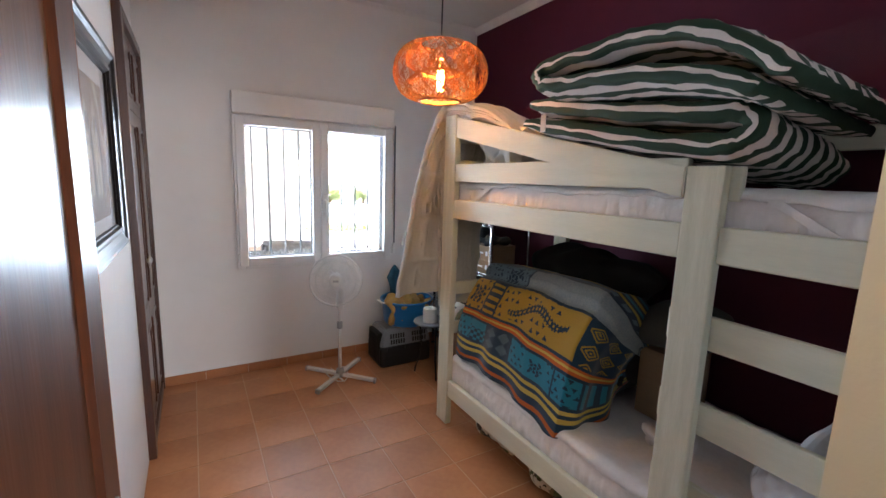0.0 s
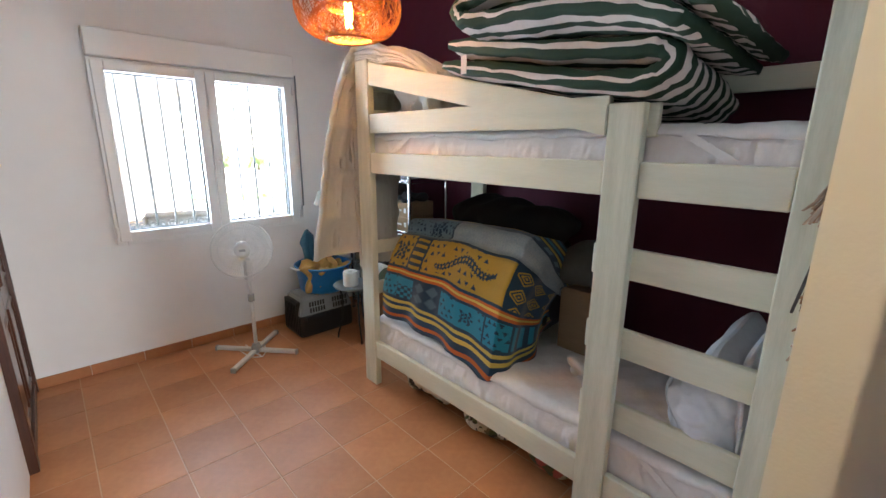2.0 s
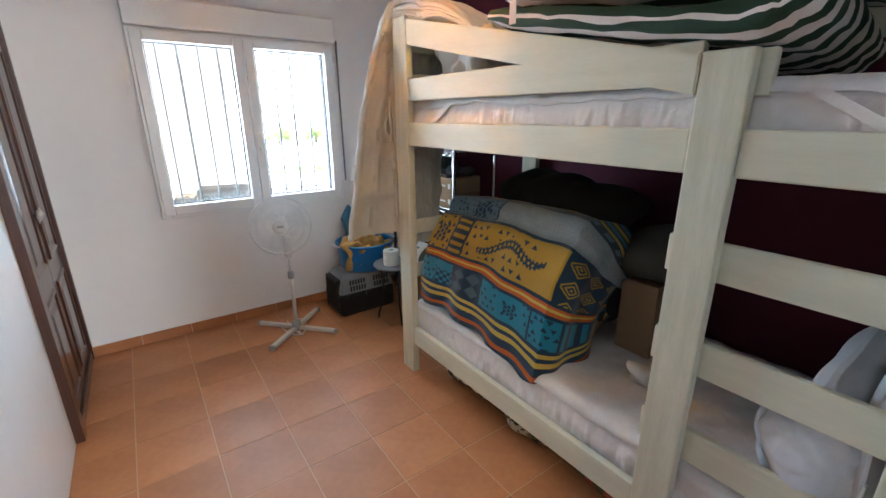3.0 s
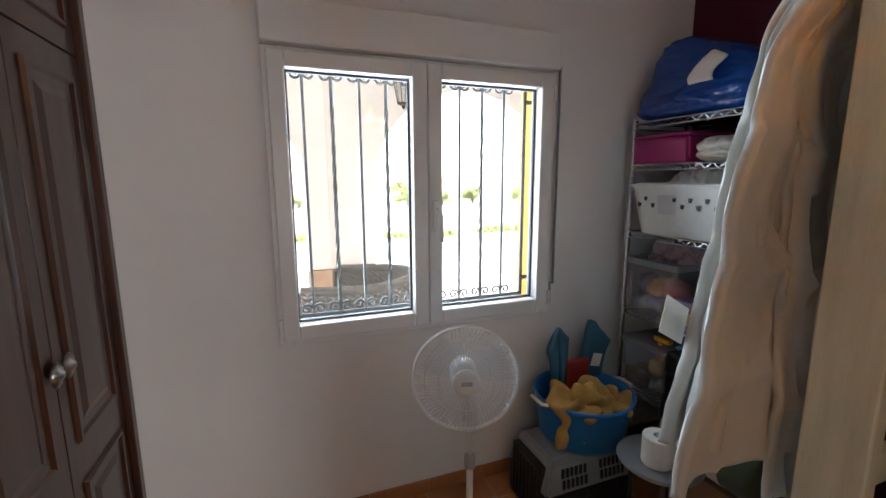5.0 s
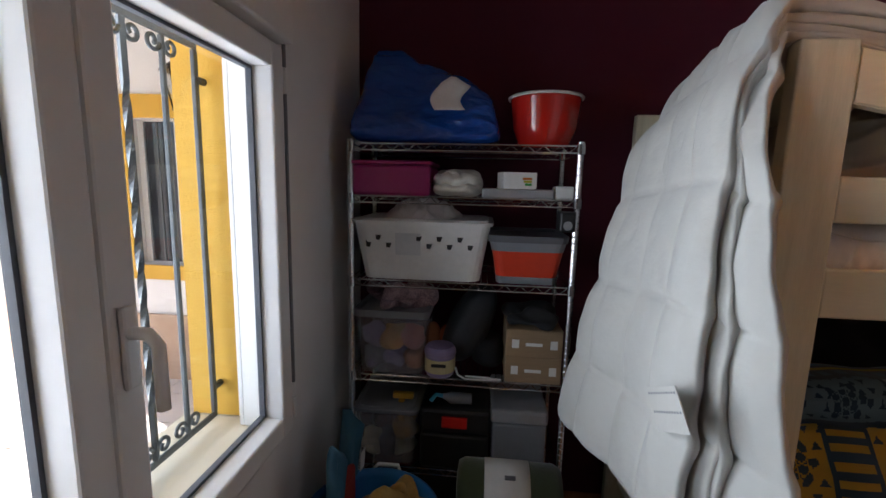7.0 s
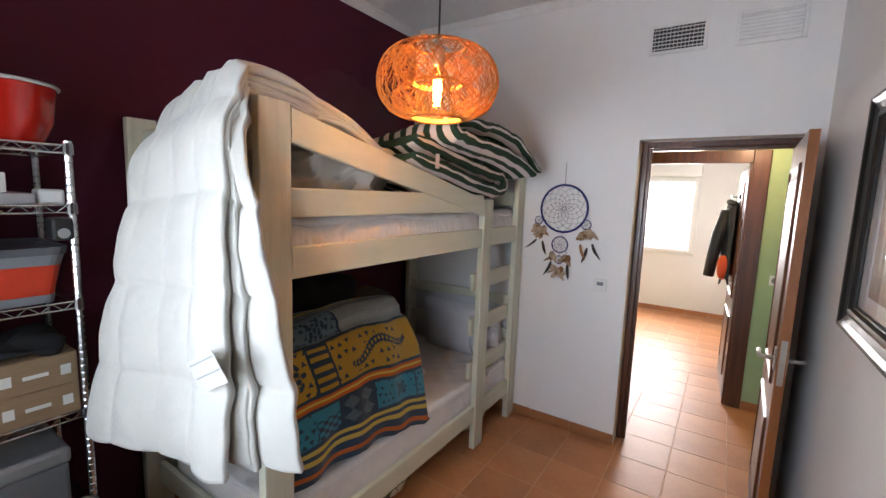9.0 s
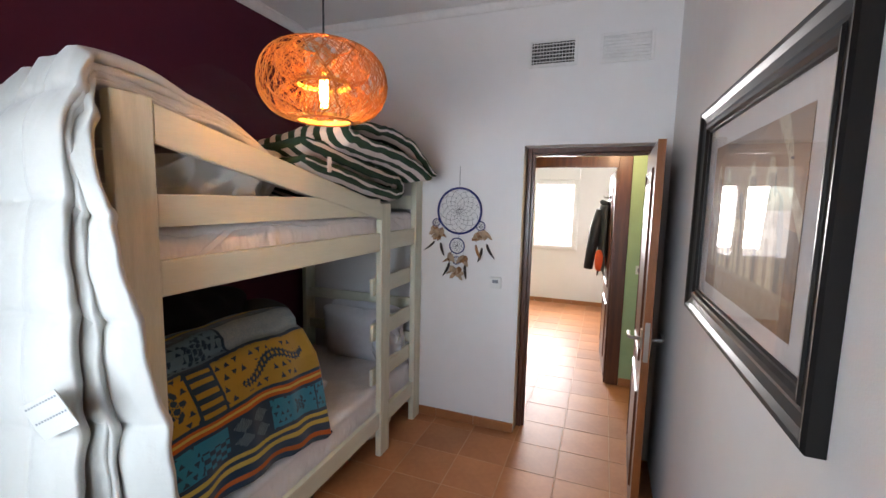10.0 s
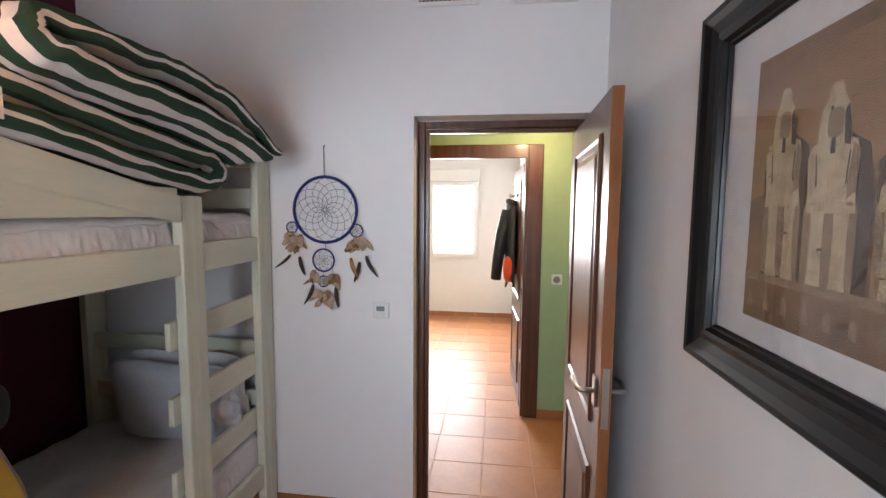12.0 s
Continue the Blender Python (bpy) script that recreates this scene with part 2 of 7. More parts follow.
WX0, WX1, WZ0, WZ1 = 0.56, 1.81, 0.87, 2.13
OX0, OX1, OZ0, OZ1 = 0.52, 1.855, 0.84, 2.12
structure("wall_outer_skin", wall_with_hole("x", -6.0, 3.849, L + 0.062, L + 0.30, 3.0, [(OX0, OX1, OZ0, OZ1)]), mat("outer_white_render", (0.76, 0.74, 0.70), 0.85, scale=2, bump=0.3, bscale=100), "white rendered outer face of the window wall")
structure("wall_window_side", wall_with_hole("x", -0.75, 3.4, L, L + 0.06, H + 0.1, [(WX0, WX1, WZ0, WZ1)]), WHITE_WALL, "white painted plaster wall with the window")
structure("wall_picture_side", wall_with_hole("y", 0.0, L, -0.14, 0.0, H, [(2.46, L, 0.0, 2.36)]), WHITE_WALL, "white painted plaster wall beside the built-in wardrobe")
structure("wall_feature", box(W, W + 0.14, 0.0, L, 0, H), PURPLE, "aubergine painted feature wall behind the bunk bed")
structure("wall_door_side", wall_with_hole("x", -0.14, W + 0.14, -0.16, 0.0, H, [(0.06, 0.89, 0.0, 2.05)]), WHITE_WALL, "white painted plaster wall with the doorway")
structure("ceiling", box(-0.75, W + 0.14, -0.16, L, H, H + 0.1), CEIL, "flat white painted ceiling", "ceiling")
# hall and the room across it
structure("hall_wall_opposite", wall_with_hole("x", -1.2, 3.4, HALL - 0.14, HALL, 2.6, [(0.24, 1.12, 0.0, 2.05)]), GREEN_WALL, "green painted hall wall with a doorway")
structure("hall_wall_end_west", box(-1.34, -1.2, HALL - 0.14, -0.16, 0, 2.6), GREEN_WALL, "green painted end wall of the hall")
structure("hall_wall_end_east", box(3.4, 3.54, HALL - 0.14, -0.16, 0, 2.6), GREEN_WALL, "green painted end wall of the hall")
structure("hall_wall_near", wall_with_hole("x", -1.2, 3.4, -0.172, -0.162, 2.6, [(0.05, 0.90, 0.0, 2.06)]), GREEN_WALL, "green painted hall side of the bedroom wall")
structure("hall_ceiling", box(-1.34, 3.54, HALL - 0.14, -0.162, 2.6, 2.7), CEIL, "white hall ceiling", "ceiling")
structure("far_room_wall_back", wall_with_hole("x", -0.6, 3.4, FAR - 0.2, FAR, 2.7, [(0.79, 2.19, 0.92, 2.07)]), WHITE_WALL, "white wall of the room across the hall with its window")
structure("far_room_wall_side", box(0.02, 0.16, FAR, HALL - 0.14, 0, 2.7), WHITE_WALL, "white side wall of the room across the hall")
structure("far_room_wall_east", box(3.3, 3.44, FAR, HALL - 0.14, 0, 2.7), WHITE_WALL, "white side wall of the room across the hall")
structure("far_room_ceiling", box(0.02, 3.44, FAR, HALL - 0.14, 2.7, 2.8), CEIL, "white ceiling of the room across the hall", "ceiling")
structure("wall_wardrobe_back", box(-0.75, -0.65, 2.3, L, 0, H), WHITE_WALL, "plain wall closing the wardrobe recess")
floor = structure("floor", box(-1.3, 3.5, FAR, L, -0.12, -0.0016), GROUT, "terracotta tiled floor with sandy grout joints", "floor")


def crown(p0, p1, inward, k=1.0):
    """Cove moulding between wall and ceiling."""
    d = (Vector(p1) - Vector(p0))
    n = Vector(inward)
    prof = [(0, 0), (0, -0.085), (0.012, -0.085), (0.016, -0.07), (0.03, -0.05), (0.05, -0.022), (0.06, -0.016), (0.062, 0)]
    bm = bmesh.new()
    ends = [[bm.verts.new(Vector(p) + n * a * k + Vector((0, 0, b * k))) for a, b in prof] for p in (p0, p1)]
    c = len(prof)
    for i in range(c):
        bm.faces.new((ends[0][i], ends[0][(i + 1) % c], ends[1][(i + 1) % c], ends[1][i]))
    bm.faces.new(ends[0])
    bm.faces.new(ends[1])
    bmesh.ops.recalc_face_normals(bm, faces=bm.faces)
    return bm


E_ = 0.001
structure("trim_ceiling_feature", crown((W - E_, 0, H), (W - E_, L, H), (-1, 0, 0), 0.68), PLASTER, "white plaster cove moulding", "moulding")
structure("trim_ceiling_window", crown((0, L - E_, H), (W - 0.064, L - E_, H), (0, -1, 0), 0.35), PLASTER, "white plaster cove moulding", "moulding")
structure("trim_ceiling_door", crown((0, E_, H), (W - 0.064, E_, H), (0, 1, 0), 0.6), PLASTER, "white plaster cove moulding", "moulding")
structure("trim_ceiling_picture", crown((E_, 0.064, H), (E_, L - 0.064, H), (1, 0, 0), 0.35), PLASTER, "white plaster cove moulding", "moulding")

# ---- window ----


def window_unit(name, label, x0, x1, z0, z1, yf, side, box_h=0.16, grips=True):
    """White double casement with roller box; yf: face plane towards the room, side: +1 if the room lies at smaller y."""
    w = tagged(new(name), label, "window", kind="structure")
    s = side

    def bx(a0, a1, d0, d1, b0, b1, bev=0.004):
        ya, yb = sorted((yf + s * d0, yf + s * d1))
        return box(a0, a1, ya, yb, b0, b1, bev)

    zt = z1 - box_h
    part("roller_box", bx(x0, x1, -0.03, 0.09, zt + 0.002, z1, 0.008), PVC, w)
    for nm, a in (("frame_left", (x0, x0 + 0.055, z0, zt)), ("frame_right", (x1 - 0.055, x1, z0, zt)), ("frame_bottom", (x0 + 0.056, x1 - 0.056, z0, z0 + 0.055)), ("frame_top", (x0 + 0.056, x1 - 0.056, zt - 0.045, zt))):
        part("window_frame", bx(a[0], a[1], 0.012, 0.082, a[2], a[3]), PVC, w)
    mid = (x0 + x1) / 2
    for k, (a, b) in enumerate(((x0 + 0.018, mid - 0.002), (mid + 0.002, x1 - 0.018))):
        sash = part("sash", bx(a, a + 0.062, -0.004, 0.074, z0 + 0.022, zt - 0.012, 0.006), PVC, w)
        part("stile", bx(b - 0.062, b, -0.004, 0.074, z0 + 0.022, zt - 0.012, 0.006), PVC, sash)
        part("rail", bx(a + 0.0625, b - 0.0625, -0.004, 0.074, z0 + 0.022, z0 + 0.084, 0.006), PVC, sash)
        part("rail", bx(a + 0.0625, b - 0.0625, -0.004, 0.074, zt - 0.074, zt - 0.012, 0.006), PVC, sash)
        g0, g1, h0, h1 = a + 0.062, b - 0.062, z0 + 0.084, zt - 0.074
        bm = bmesh.new()
        for q in ((g0, g0 + 0.008, h0, h1), (g1 - 0.008, g1, h0, h1), (g0 + 0.008, g1 - 0.008, h0, h0 + 0.008), (g0 + 0.008, g1 - 0.008, h1 - 0.008, h1)):
            ya, yb = sorted((yf + s * 0.052, yf + s * 0.068))
            add_box(bm, q[0], q[1], ya, yb, q[2], q[3])
        part("gasket", bm, RUBBER, sash)
        pane = part("pane", bx(g0 + 0.004, g1 - 0.004, 0.058, 0.064, h0 + 0.004, h1 - 0.004, 0), GLASS, w)
        pane.visible_shadow = False
    if grips:
        part("hinge_cap", bx(x1 - 0.018, x1 - 0.003, -0.010, 0.01, z0 + 0.05, z0 + 0.12), PVC, w)
        part("hinge_cap", bx(x0 + 0.003, x0 + 0.018, -0.010, 0.01, z0 + 0.05, z0 + 0.12), PVC, w)
        part("hinge_cap", bx(x1 - 0.018, x1 - 0.003, -0.010, 0.01, zt - 0.13, zt - 0.06), PVC, w)
        hd = part("window_handle", bx(mid - 0.012 + 0.03, mid + 0.018 + 0.03, -0.016, -0.004, 1.29, 1.43, 0.006), PVC, w)
        part("lever", tube([(mid + 0.033, yf - 0.012, 1.385), (mid + 0.033, yf - 0.045, 1.385), (mid + 0.036, yf - 0.058, 1.365), (mid + 0.038, yf - 0.058, 1.255)], 0.011, 10), PVC, hd, smooth=True)
    return w


wb0 = 0.85
win = window_unit("window_1", "white double casement window with roller shutter box, closed", 0.552, 1.822, wb0, 2.165, 3.362, 1)
part("shutter_cord", tube([(1.845, 3.375, 2.03), (1.846, 3.375, 1.0)], 0.006, 6), GREYP, win)
part("cord_winder", box(1.832, 1.858, 3.37, 3.399, 0.90, 1.0, 0.004), PVC, win)
bm = bmesh.new()
for s, x in ((1, OX1 - 0.062), (-1, OX0 + 0.062)):
    for a, b, c, d in ((0.0, 0.05, 3.447, 3.462), (0.0, 0.014, 3.463, 3.515), (0.036, 0.05, 3.463, 3.515), (0.0, 0.014, 3.516, 3.53)):
        xs = sorted((x + s * a, x + s * b))
        add_box(bm, xs[0], xs[1], c, d, OZ0 + 0.03, OZ1 - 0.02, 0.002)
part("shutter_guide", bm, PVC, win)
# outer sill and yellow surround
YELLOW = mat("ochre_render", (0.72, 0.42, 0.06), 0.8, color2=(0.64, 0.36, 0.045), scale=4, bump=0.3, bscale=120)
SILL = mat("cream_stone_sill", (0.72, 0.66, 0.52), 0.5, scale=6, bump=0.1)
structure("trim_outer_sill", box(OX0 + 0.002, OX1 - 0.002, 3.463, 3.75, OZ0 - 0.04, OZ0 + 0.025, 0.006), SILL, "cream stone sill outside the window", "sill")
bm = bmesh.new()
for a in ((OX0 + 0.001, OX0 + 0.012, 3.463, 3.72, OZ0 + 0.03, OZ1), (OX1 - 0.012, OX1 - 0.001, 3.463, 3.72, OZ0 + 0.03, OZ1), (OX0 + 0.013, OX1 - 0.013, 3.463, 3.72, OZ1 - 0.012, OZ1 - 0.001)):
    add_box(bm, *a)
for a in ((OX0 - 0.18, OX0, 3.701, 3.719, 0.7, OZ1 + 0.18), (OX1, OX1 + 0.18, 3.701, 3.719, 0.7, OZ1 + 0.18), (OX0 + 0.001, OX1 - 0.001, 3.701, 3.719, OZ1, OZ1 + 0.18)):
    add_box(bm, *a)
structure("trim_window_surround", bm, YELLOW, "ochre yellow rendered surround of the window reveal", "trim")


def scroll(bm, cx, y, z, r, sgn, up):
    """A flat C scroll of wrought iron."""
    pts = []
    for i in range(19):
        t = i / 18
        rad = r * (0.28 + 0.72 * t)
        an = 2 * math.pi * 1.15 * (1 - t)
        pts.append((cx + sgn * (r * 0.95 - rad * math.cos(an) * 0.9), y, z + up * (rad * math.sin(an) * 0.9)))
    add_tube(bm, pts, 0.0055, 6)


def window_grille(x0, x1, z0, z1, y):
    g = thing("window_grille", "grey wrought iron window grille with twisted bars and scrolls", "grille", at=(0, 0, 0))
    for z in (z0, z1):
        part("cross_bar", box(x0, x1, y - 0.004, y + 0.004, z - 0.01, z + 0.01, 0.002), IRON, g)
    n = 10
    for i in range(n + 1):
        x = x0 + 0.01 + (x1 - x0 - 0.02) * i / n
        if i in (0, n):
            part("edge_bar", box(x - 0.009, x + 0.009, y - 0.006, y + 0.006, z0 + 0.011, z1 - 0.011, 0.002), IRON, g)
            for z in (z0 + 0.09, z1 - 0.09):
                xx = x - 0.03 if i == 0 else x + 0.03
                part("wall_anchor", tube([(x, y, z), (xx + (0.02 if i else -0.02), y, z)], 0.011, 8), IRON, g)
            continue
        if i % 2 == 0:
            bm = bmesh.new()
            pts = [(x, y, z0 + 0.01 + (z1 - z0 - 0.02) * k / 60) for k in range(61)]
            rings = []
            for k, p in enumerate(pts):
                an = k * 0.34 if 8 < k < 52 else (8 if k <= 8 else 52) * 0.34
                rings.append([bm.verts.new(Vector(p) + Vector((0.0095 * math.cos(an + q * math.pi / 2), 0.0095 * math.sin(an + q * math.pi / 2), 0))) for q in range(4)])
            for a, b in zip(rings, rings[1:]):
                for q in range(4):
                    bm.faces.new((a[q], a[(q + 1) % 4], b[(q + 1) % 4], b[q]))
            part("twisted_bar", bm, IRON, g)
        else:
            part("plain_bar", box(x - 0.006, x + 0.006, y - 0.006, y + 0.006, z0 + 0.011, z1 - 0.011, 0.002), IRON, g)
        for z, up in ((z0 + 0.033, 1), (z1 - 0.033, -1)):
            bm = bmesh.new()
            scroll(bm, x + 0.004, y, z, 0.027, 1, up)
            scroll(bm, x - 0.004, y, z, 0.027, -1, up)
            part("scroll", bm, IRON, g, smooth=True)
        if i % 4 == 2:
            bm = bmesh.new()
            bmesh.ops.create_icosphere(bm, subdivisions=2, radius=0.015, matrix=Matrix.Translation((x, y - 0.002, z0 - 0.02)))
            part("knob", bm, IRON, g, smooth=True)
    return g


window_grille(0.572, 1.815, 0.893, 2.002, 3.62)

# ---- doorway, door, wardrobe ----


def door_frame(name, label, x0, x1, top, ya, yb, side):
    d = tagged(new(name), label, "door frame", kind="structure")
    t = 0.035
    part("jamb", box(x0, x0 + t, ya, yb, 0.002, top, 0.004), DOORWOOD, d)
    part("jamb", box(x1 - t, x1, ya, yb, 0.002, top, 0.004), DOORWOOD, d)
    part("head", box(x0 + t + 0.001, x1 - t - 0.001, ya, yb, top - t, top, 0.004), DOORWOOD, d)
    return d


fr = door_frame("door_1", "dark varnished wooden door frame set into the wall", 0.063, 0.887, 2.045, -0.158, -0.108, 1)
for a in ((0.098, 0.118), (0.832, 0.852)):
    part("stop_bead", box(a[0], a[1], -0.152, -0.124, 0.002, 2.009, 0.003), DOORWOOD, fr)
part("stop_bead", box(0.119, 0.831, -0.152, -0.124, 1.989, 2.009, 0.003), DOORWOOD, fr)
for z in (0.5, 1.95):
    part("hinge", tube([(0.092, -0.103, z - 0.04), (0.092, -0.103, z + 0.04)], 0.007, 8), NICKEL, fr)
bm = bmesh.new()
for a in ((0.89, 0.96, 0.05, 2.12), (-0.01, 0.06, 0.05, 2.12)):
    add_box(bm, a[0], a[1], -0.19, -0.173, 0.001, a[3], 0.004)
add_box(bm, 0.0605, 0.8895, -0.19, -0.173, 2.05, 2.12, 0.004)
structure("trim_door_casing", bm, DOORWOOD, "dark wooden casing on the hall side", "trim")
# doorway across the hall
fr2 = door_frame("door_2", "dark wooden door frame of the room across the hall", 0.242, 1.118, 2.045, HALL - 0.139, HALL - 0.001, 1)
bm = bmesh.new()
add_box(bm, 0.148, 0.258, HALL + 0.001, HALL + 0.018, 0.001, 2.095, 0.004)
add_box(bm, 1.102, 1.212, HALL + 0.001, HALL + 0.018, 0.001, 2.095, 0.004)
add_box(bm, 0.2585, 1.1015, HALL + 0.001, HALL + 0.018, 1.995, 2.095, 0.004)
structure("trim_far_door_casing", bm, DOORWOOD, "dark wooden casing round the opposite doorway", "trim")
for z in (0.45, 1.05, 1.85):
    part("hinge", box(0.2775, 0.2815, HALL - 0.13, HALL - 0.09, z - 0.05, z + 0.05), NICKEL, fr2)


def raised_panel(a0, a1, b0, b1, y0, d):
    """A framed panel: moulding ring and a raised field, on the face y0, standing out towards d."""
    bm = bmesh.new()
    steps = [(0, 0), (0.006, 0.010), (0.016, 0.010), (0.026, 0.0015), (0.05, 0.0015), (0.075, 0.008), (0.076, 0.008)]
    rings = []
    for ins, h in steps:
        rings.append([bm.verts.new((x, y0 + d * h, z)) for x, z in ((a0 + ins, b0 + ins), (a1 - ins, b0 + ins), (a1 - ins, b1 - ins), (a0 + ins, b1 - ins))])
    for p, q in zip(rings, rings[1:]):
        for k in range(4):
            bm.faces.new((p[k], p[(k + 1) % 4], q[(k + 1) % 4], q[k]))
    bm.faces.new(rings[-1])
    bmesh.ops.recalc_face_normals(bm, faces=bm.faces)
    return bm


def lever_handle(parent, x, y, z, d, way):
    pl = part("handle_rose", box(x - 0.022, x + 0.022, min(y, y + d * 0.008), max(y, y + d * 0.008), z - 0.05, z + 0.05, 0.003), NICKEL, parent)
    part("lever", tube([(x, y + d * 0.008, z), (x, y + d * 0.05, z), (x + way * 0.015, y + d * 0.06, z), (x + way * 0.07, y + d * 0.062, z + 0.004), (x + way * 0.125, y + d * 0.058, z - 0.006)], 0.009, 10), NICKEL, pl, smooth=True)


# leaf built shut along x, hinge at the origin, then swung open
leaf = tagged(new("door_leaf"), "dark varnished panelled wooden door standing open", "door")
LW = 0.788
part("slab", box(0.0, LW - 0.003, -0.018, 0.018, 0.008, 1.978, 0.002), DOORWOOD, leaf)
part("edge_strip", box(LW - 0.0025, LW, -0.018, 0.018, 0.008, 1.978), EDGEWOOD, leaf, "lighter orange wooden door edge")
for d in (-1, 1):
    part("door_panel", raised_panel(0.12, LW - 0.12, 0.86, 1.86, d * 0.018, d), DOORWOOD, leaf)
    part("door_panel", raised_panel(0.12, LW - 0.12, 0.16, 0.70, d * 0.018, d), DOORWOOD, leaf)
    lever_handle(leaf, LW - 0.065, d * 0.018, 1.0, d, -1)
part("lock_plate", box(LW, LW + 0.002, -0.011, 0.011, 0.9, 1.1), NICKEL, leaf)
leaf.matrix_world = pose(0.104, -0.103, 0, 0, 0, 88.2)
# leaf of the room across, swung back against its side wall
leaf2 = tagged(new("door_leaf"), "dark wooden door of the far room, standing open", "door")
part("slab", box(0.0, LW, -0.018, 0.018, 0.008, 1.978, 0.002), DOORWOOD, leaf2)
for d in (-1, 1):
    part("door_panel", raised_panel(0.12, LW - 0.12, 0.86, 1.86, d * 0.018, d), DOORWOOD, leaf2)
    part("door_panel", raised_panel(0.12, LW - 0.12, 0.16, 0.70, d * 0.018, d), DOORWOOD, leaf2)
    lever_handle(leaf2, LW - 0.065, d * 0.018, 1.0, d, -1)
leaf2.matrix_world = pose(0.262, HALL - 0.145, 0, 0, 0, -87.0)

# built-in wardrobe
wr = thing("wardrobe", "dark wooden built-in wardrobe with panelled doors, closed", "wardrobe", at=(0, 0, 0))
part("surround", box(-0.05, 0.036, 2.462, 2.535, 0.001, 2.357, 0.004), DARKWOOD, wr)
part("surround", box(-0.05, 0.036, 3.36, 3.398, 0.001, 2.357, 0.004), DARKWOOD, wr)
part("surround", box(-0.05, 0.036, 2.536, 3.359, 2.30, 2.357, 0.004), DARKWOOD, wr)
part("plinth", box(-0.05, 0.028, 2.536, 3.359, 0.001, 0.06, 0.003), DARKWOOD, wr)
part("carcass", box(-0.60, -0.055, 2.47, 3.39, 0.001, 2.35), DARKWOOD, wr)
for k, (a, b) in enumerate(((2.538, 2.946), (2.95, 3.358))):
    for z0, z1, pans in ((0.064, 1.90, ((0.13, 0.66), (0.78, 1.83))), (1.906, 2.297, ((1.97, 2.235),))):
        dr = part("door", box(-0.013, 0.014, a, b, z0, z1, 0.002), DARKWOOD, wr)
        for p0, p1 in pans:
            bmp = raised_panel(a + 0.06, b - 0.06, p0, p1, 0, -1)
            for v in bmp.verts:
                v.co = Vector((0.014 - v.co.y, v.co.x, v.co.z))
            bmesh.ops.recalc_face_normals(bmp, faces=bmp.faces)
            part("panel", bmp, DARKWOOD, dr)
        if z0 < 1:
            ky = b - 0.03 if k == 0 else a + 0.03
            kb = lathe([(0.006, 0), (0.006, 0.014), (0.036, 0.02), (0.015, 0.028), (0.009, 0.034), (0, 0.035)], 14)
            bmesh.ops.transform(kb, matrix=pose(0.014, ky, 1.03, 0, 90, 0), verts=kb.verts)
            part("knob", kb, NICKEL, dr, smooth=True)

# ---- bunk bed ----
BX0, BX1 = 1.628, 2.64
bed = thing("bunk_bed", "pale washed green-white wooden bunk bed with side ladder", "bunk bed")


def bp(name, *a, **k):
    return part(name, box(*a, bevel=0.005), k.get("m", BEDWOOD), bed)


PT = 0.042
for y0, y1, z1 in ((2.022, 2.142, 1.955), (0.012, 0.125, 1.956)):
    bp("post", BX0, BX0 + PT, y0, y1, 0.001, z1, m=BEDPOST)
    bp("post", BX1 - PT, BX1, y0, y1, 0.001, z1, m=BEDPOST)
bp("ladder_post", BX0 - 0.002, BX0 + PT - 0.004, 0.517, 0.632, 0.001, 1.645, m=BEDPOST)
G = 0.0015
for nm, ya, yb, z0, z1 in (("guard_rail", 0.632 + G, 2.022 - G, 1.569, 1.672), ("side_board", 0.632 + G, 2.022 - G, 1.351, 1.465), ("side_board", 0.125 + G, 0.517 - G, 1.351, 1.465), ("lower_board", 0.632 + G, 2.022 - G, 0.197, 0.307), ("lower_board", 0.125 + G, 0.517 - G, 0.197, 0.307)):
    bp(nm, BX0 + 0.006, BX0 + PT - 0.006, ya, yb, z0, z1)
for k in range(3):
    z = 0.885 + 0.291 * (k - 1)
    bp("rung", BX0 + PT + 0.001, BX0 + PT + 0.024, 0.03, 0.662, z - 0.11, z)
bm = bmesh.new()
prof = [(2.0205, 1.94), (2.0205, 1.825), (0.634, 1.545), (0.634, 1.642)]
for x in (BX0 + 0.004, BX0 + PT - 0.008):
    for y, z in prof:
        bm.verts.new((x, y, z))
bm.verts.ensure_lookup_table()
v = bm.verts
bm.faces.new((v[0], v[1], v[2], v[3]))
bm.faces.new((v[7], v[6], v[5], v[4]))
for k in range(4):
    bm.faces.new((v[k], v[k + 4], v[(k + 1) % 4 + 4], v[(k + 1) % 4]))
bmesh.ops.recalc_face_normals(bm, faces=bm.faces)
for vv in bm.verts:
    if vv.co.y < 0.7:
        vv.co.x -= 0.0095
bmesh.ops.bevel(bm, geom=bm.edges[:], offset=0.004, segments=2, affect="EDGES")
part("sloping_guard", bm, BEDWOOD, bed)
bp("guard_end", BX0 + PT - 0.003, BX0 + PT + 0.024, 0.488, 0.60, 1.54, 1.644)
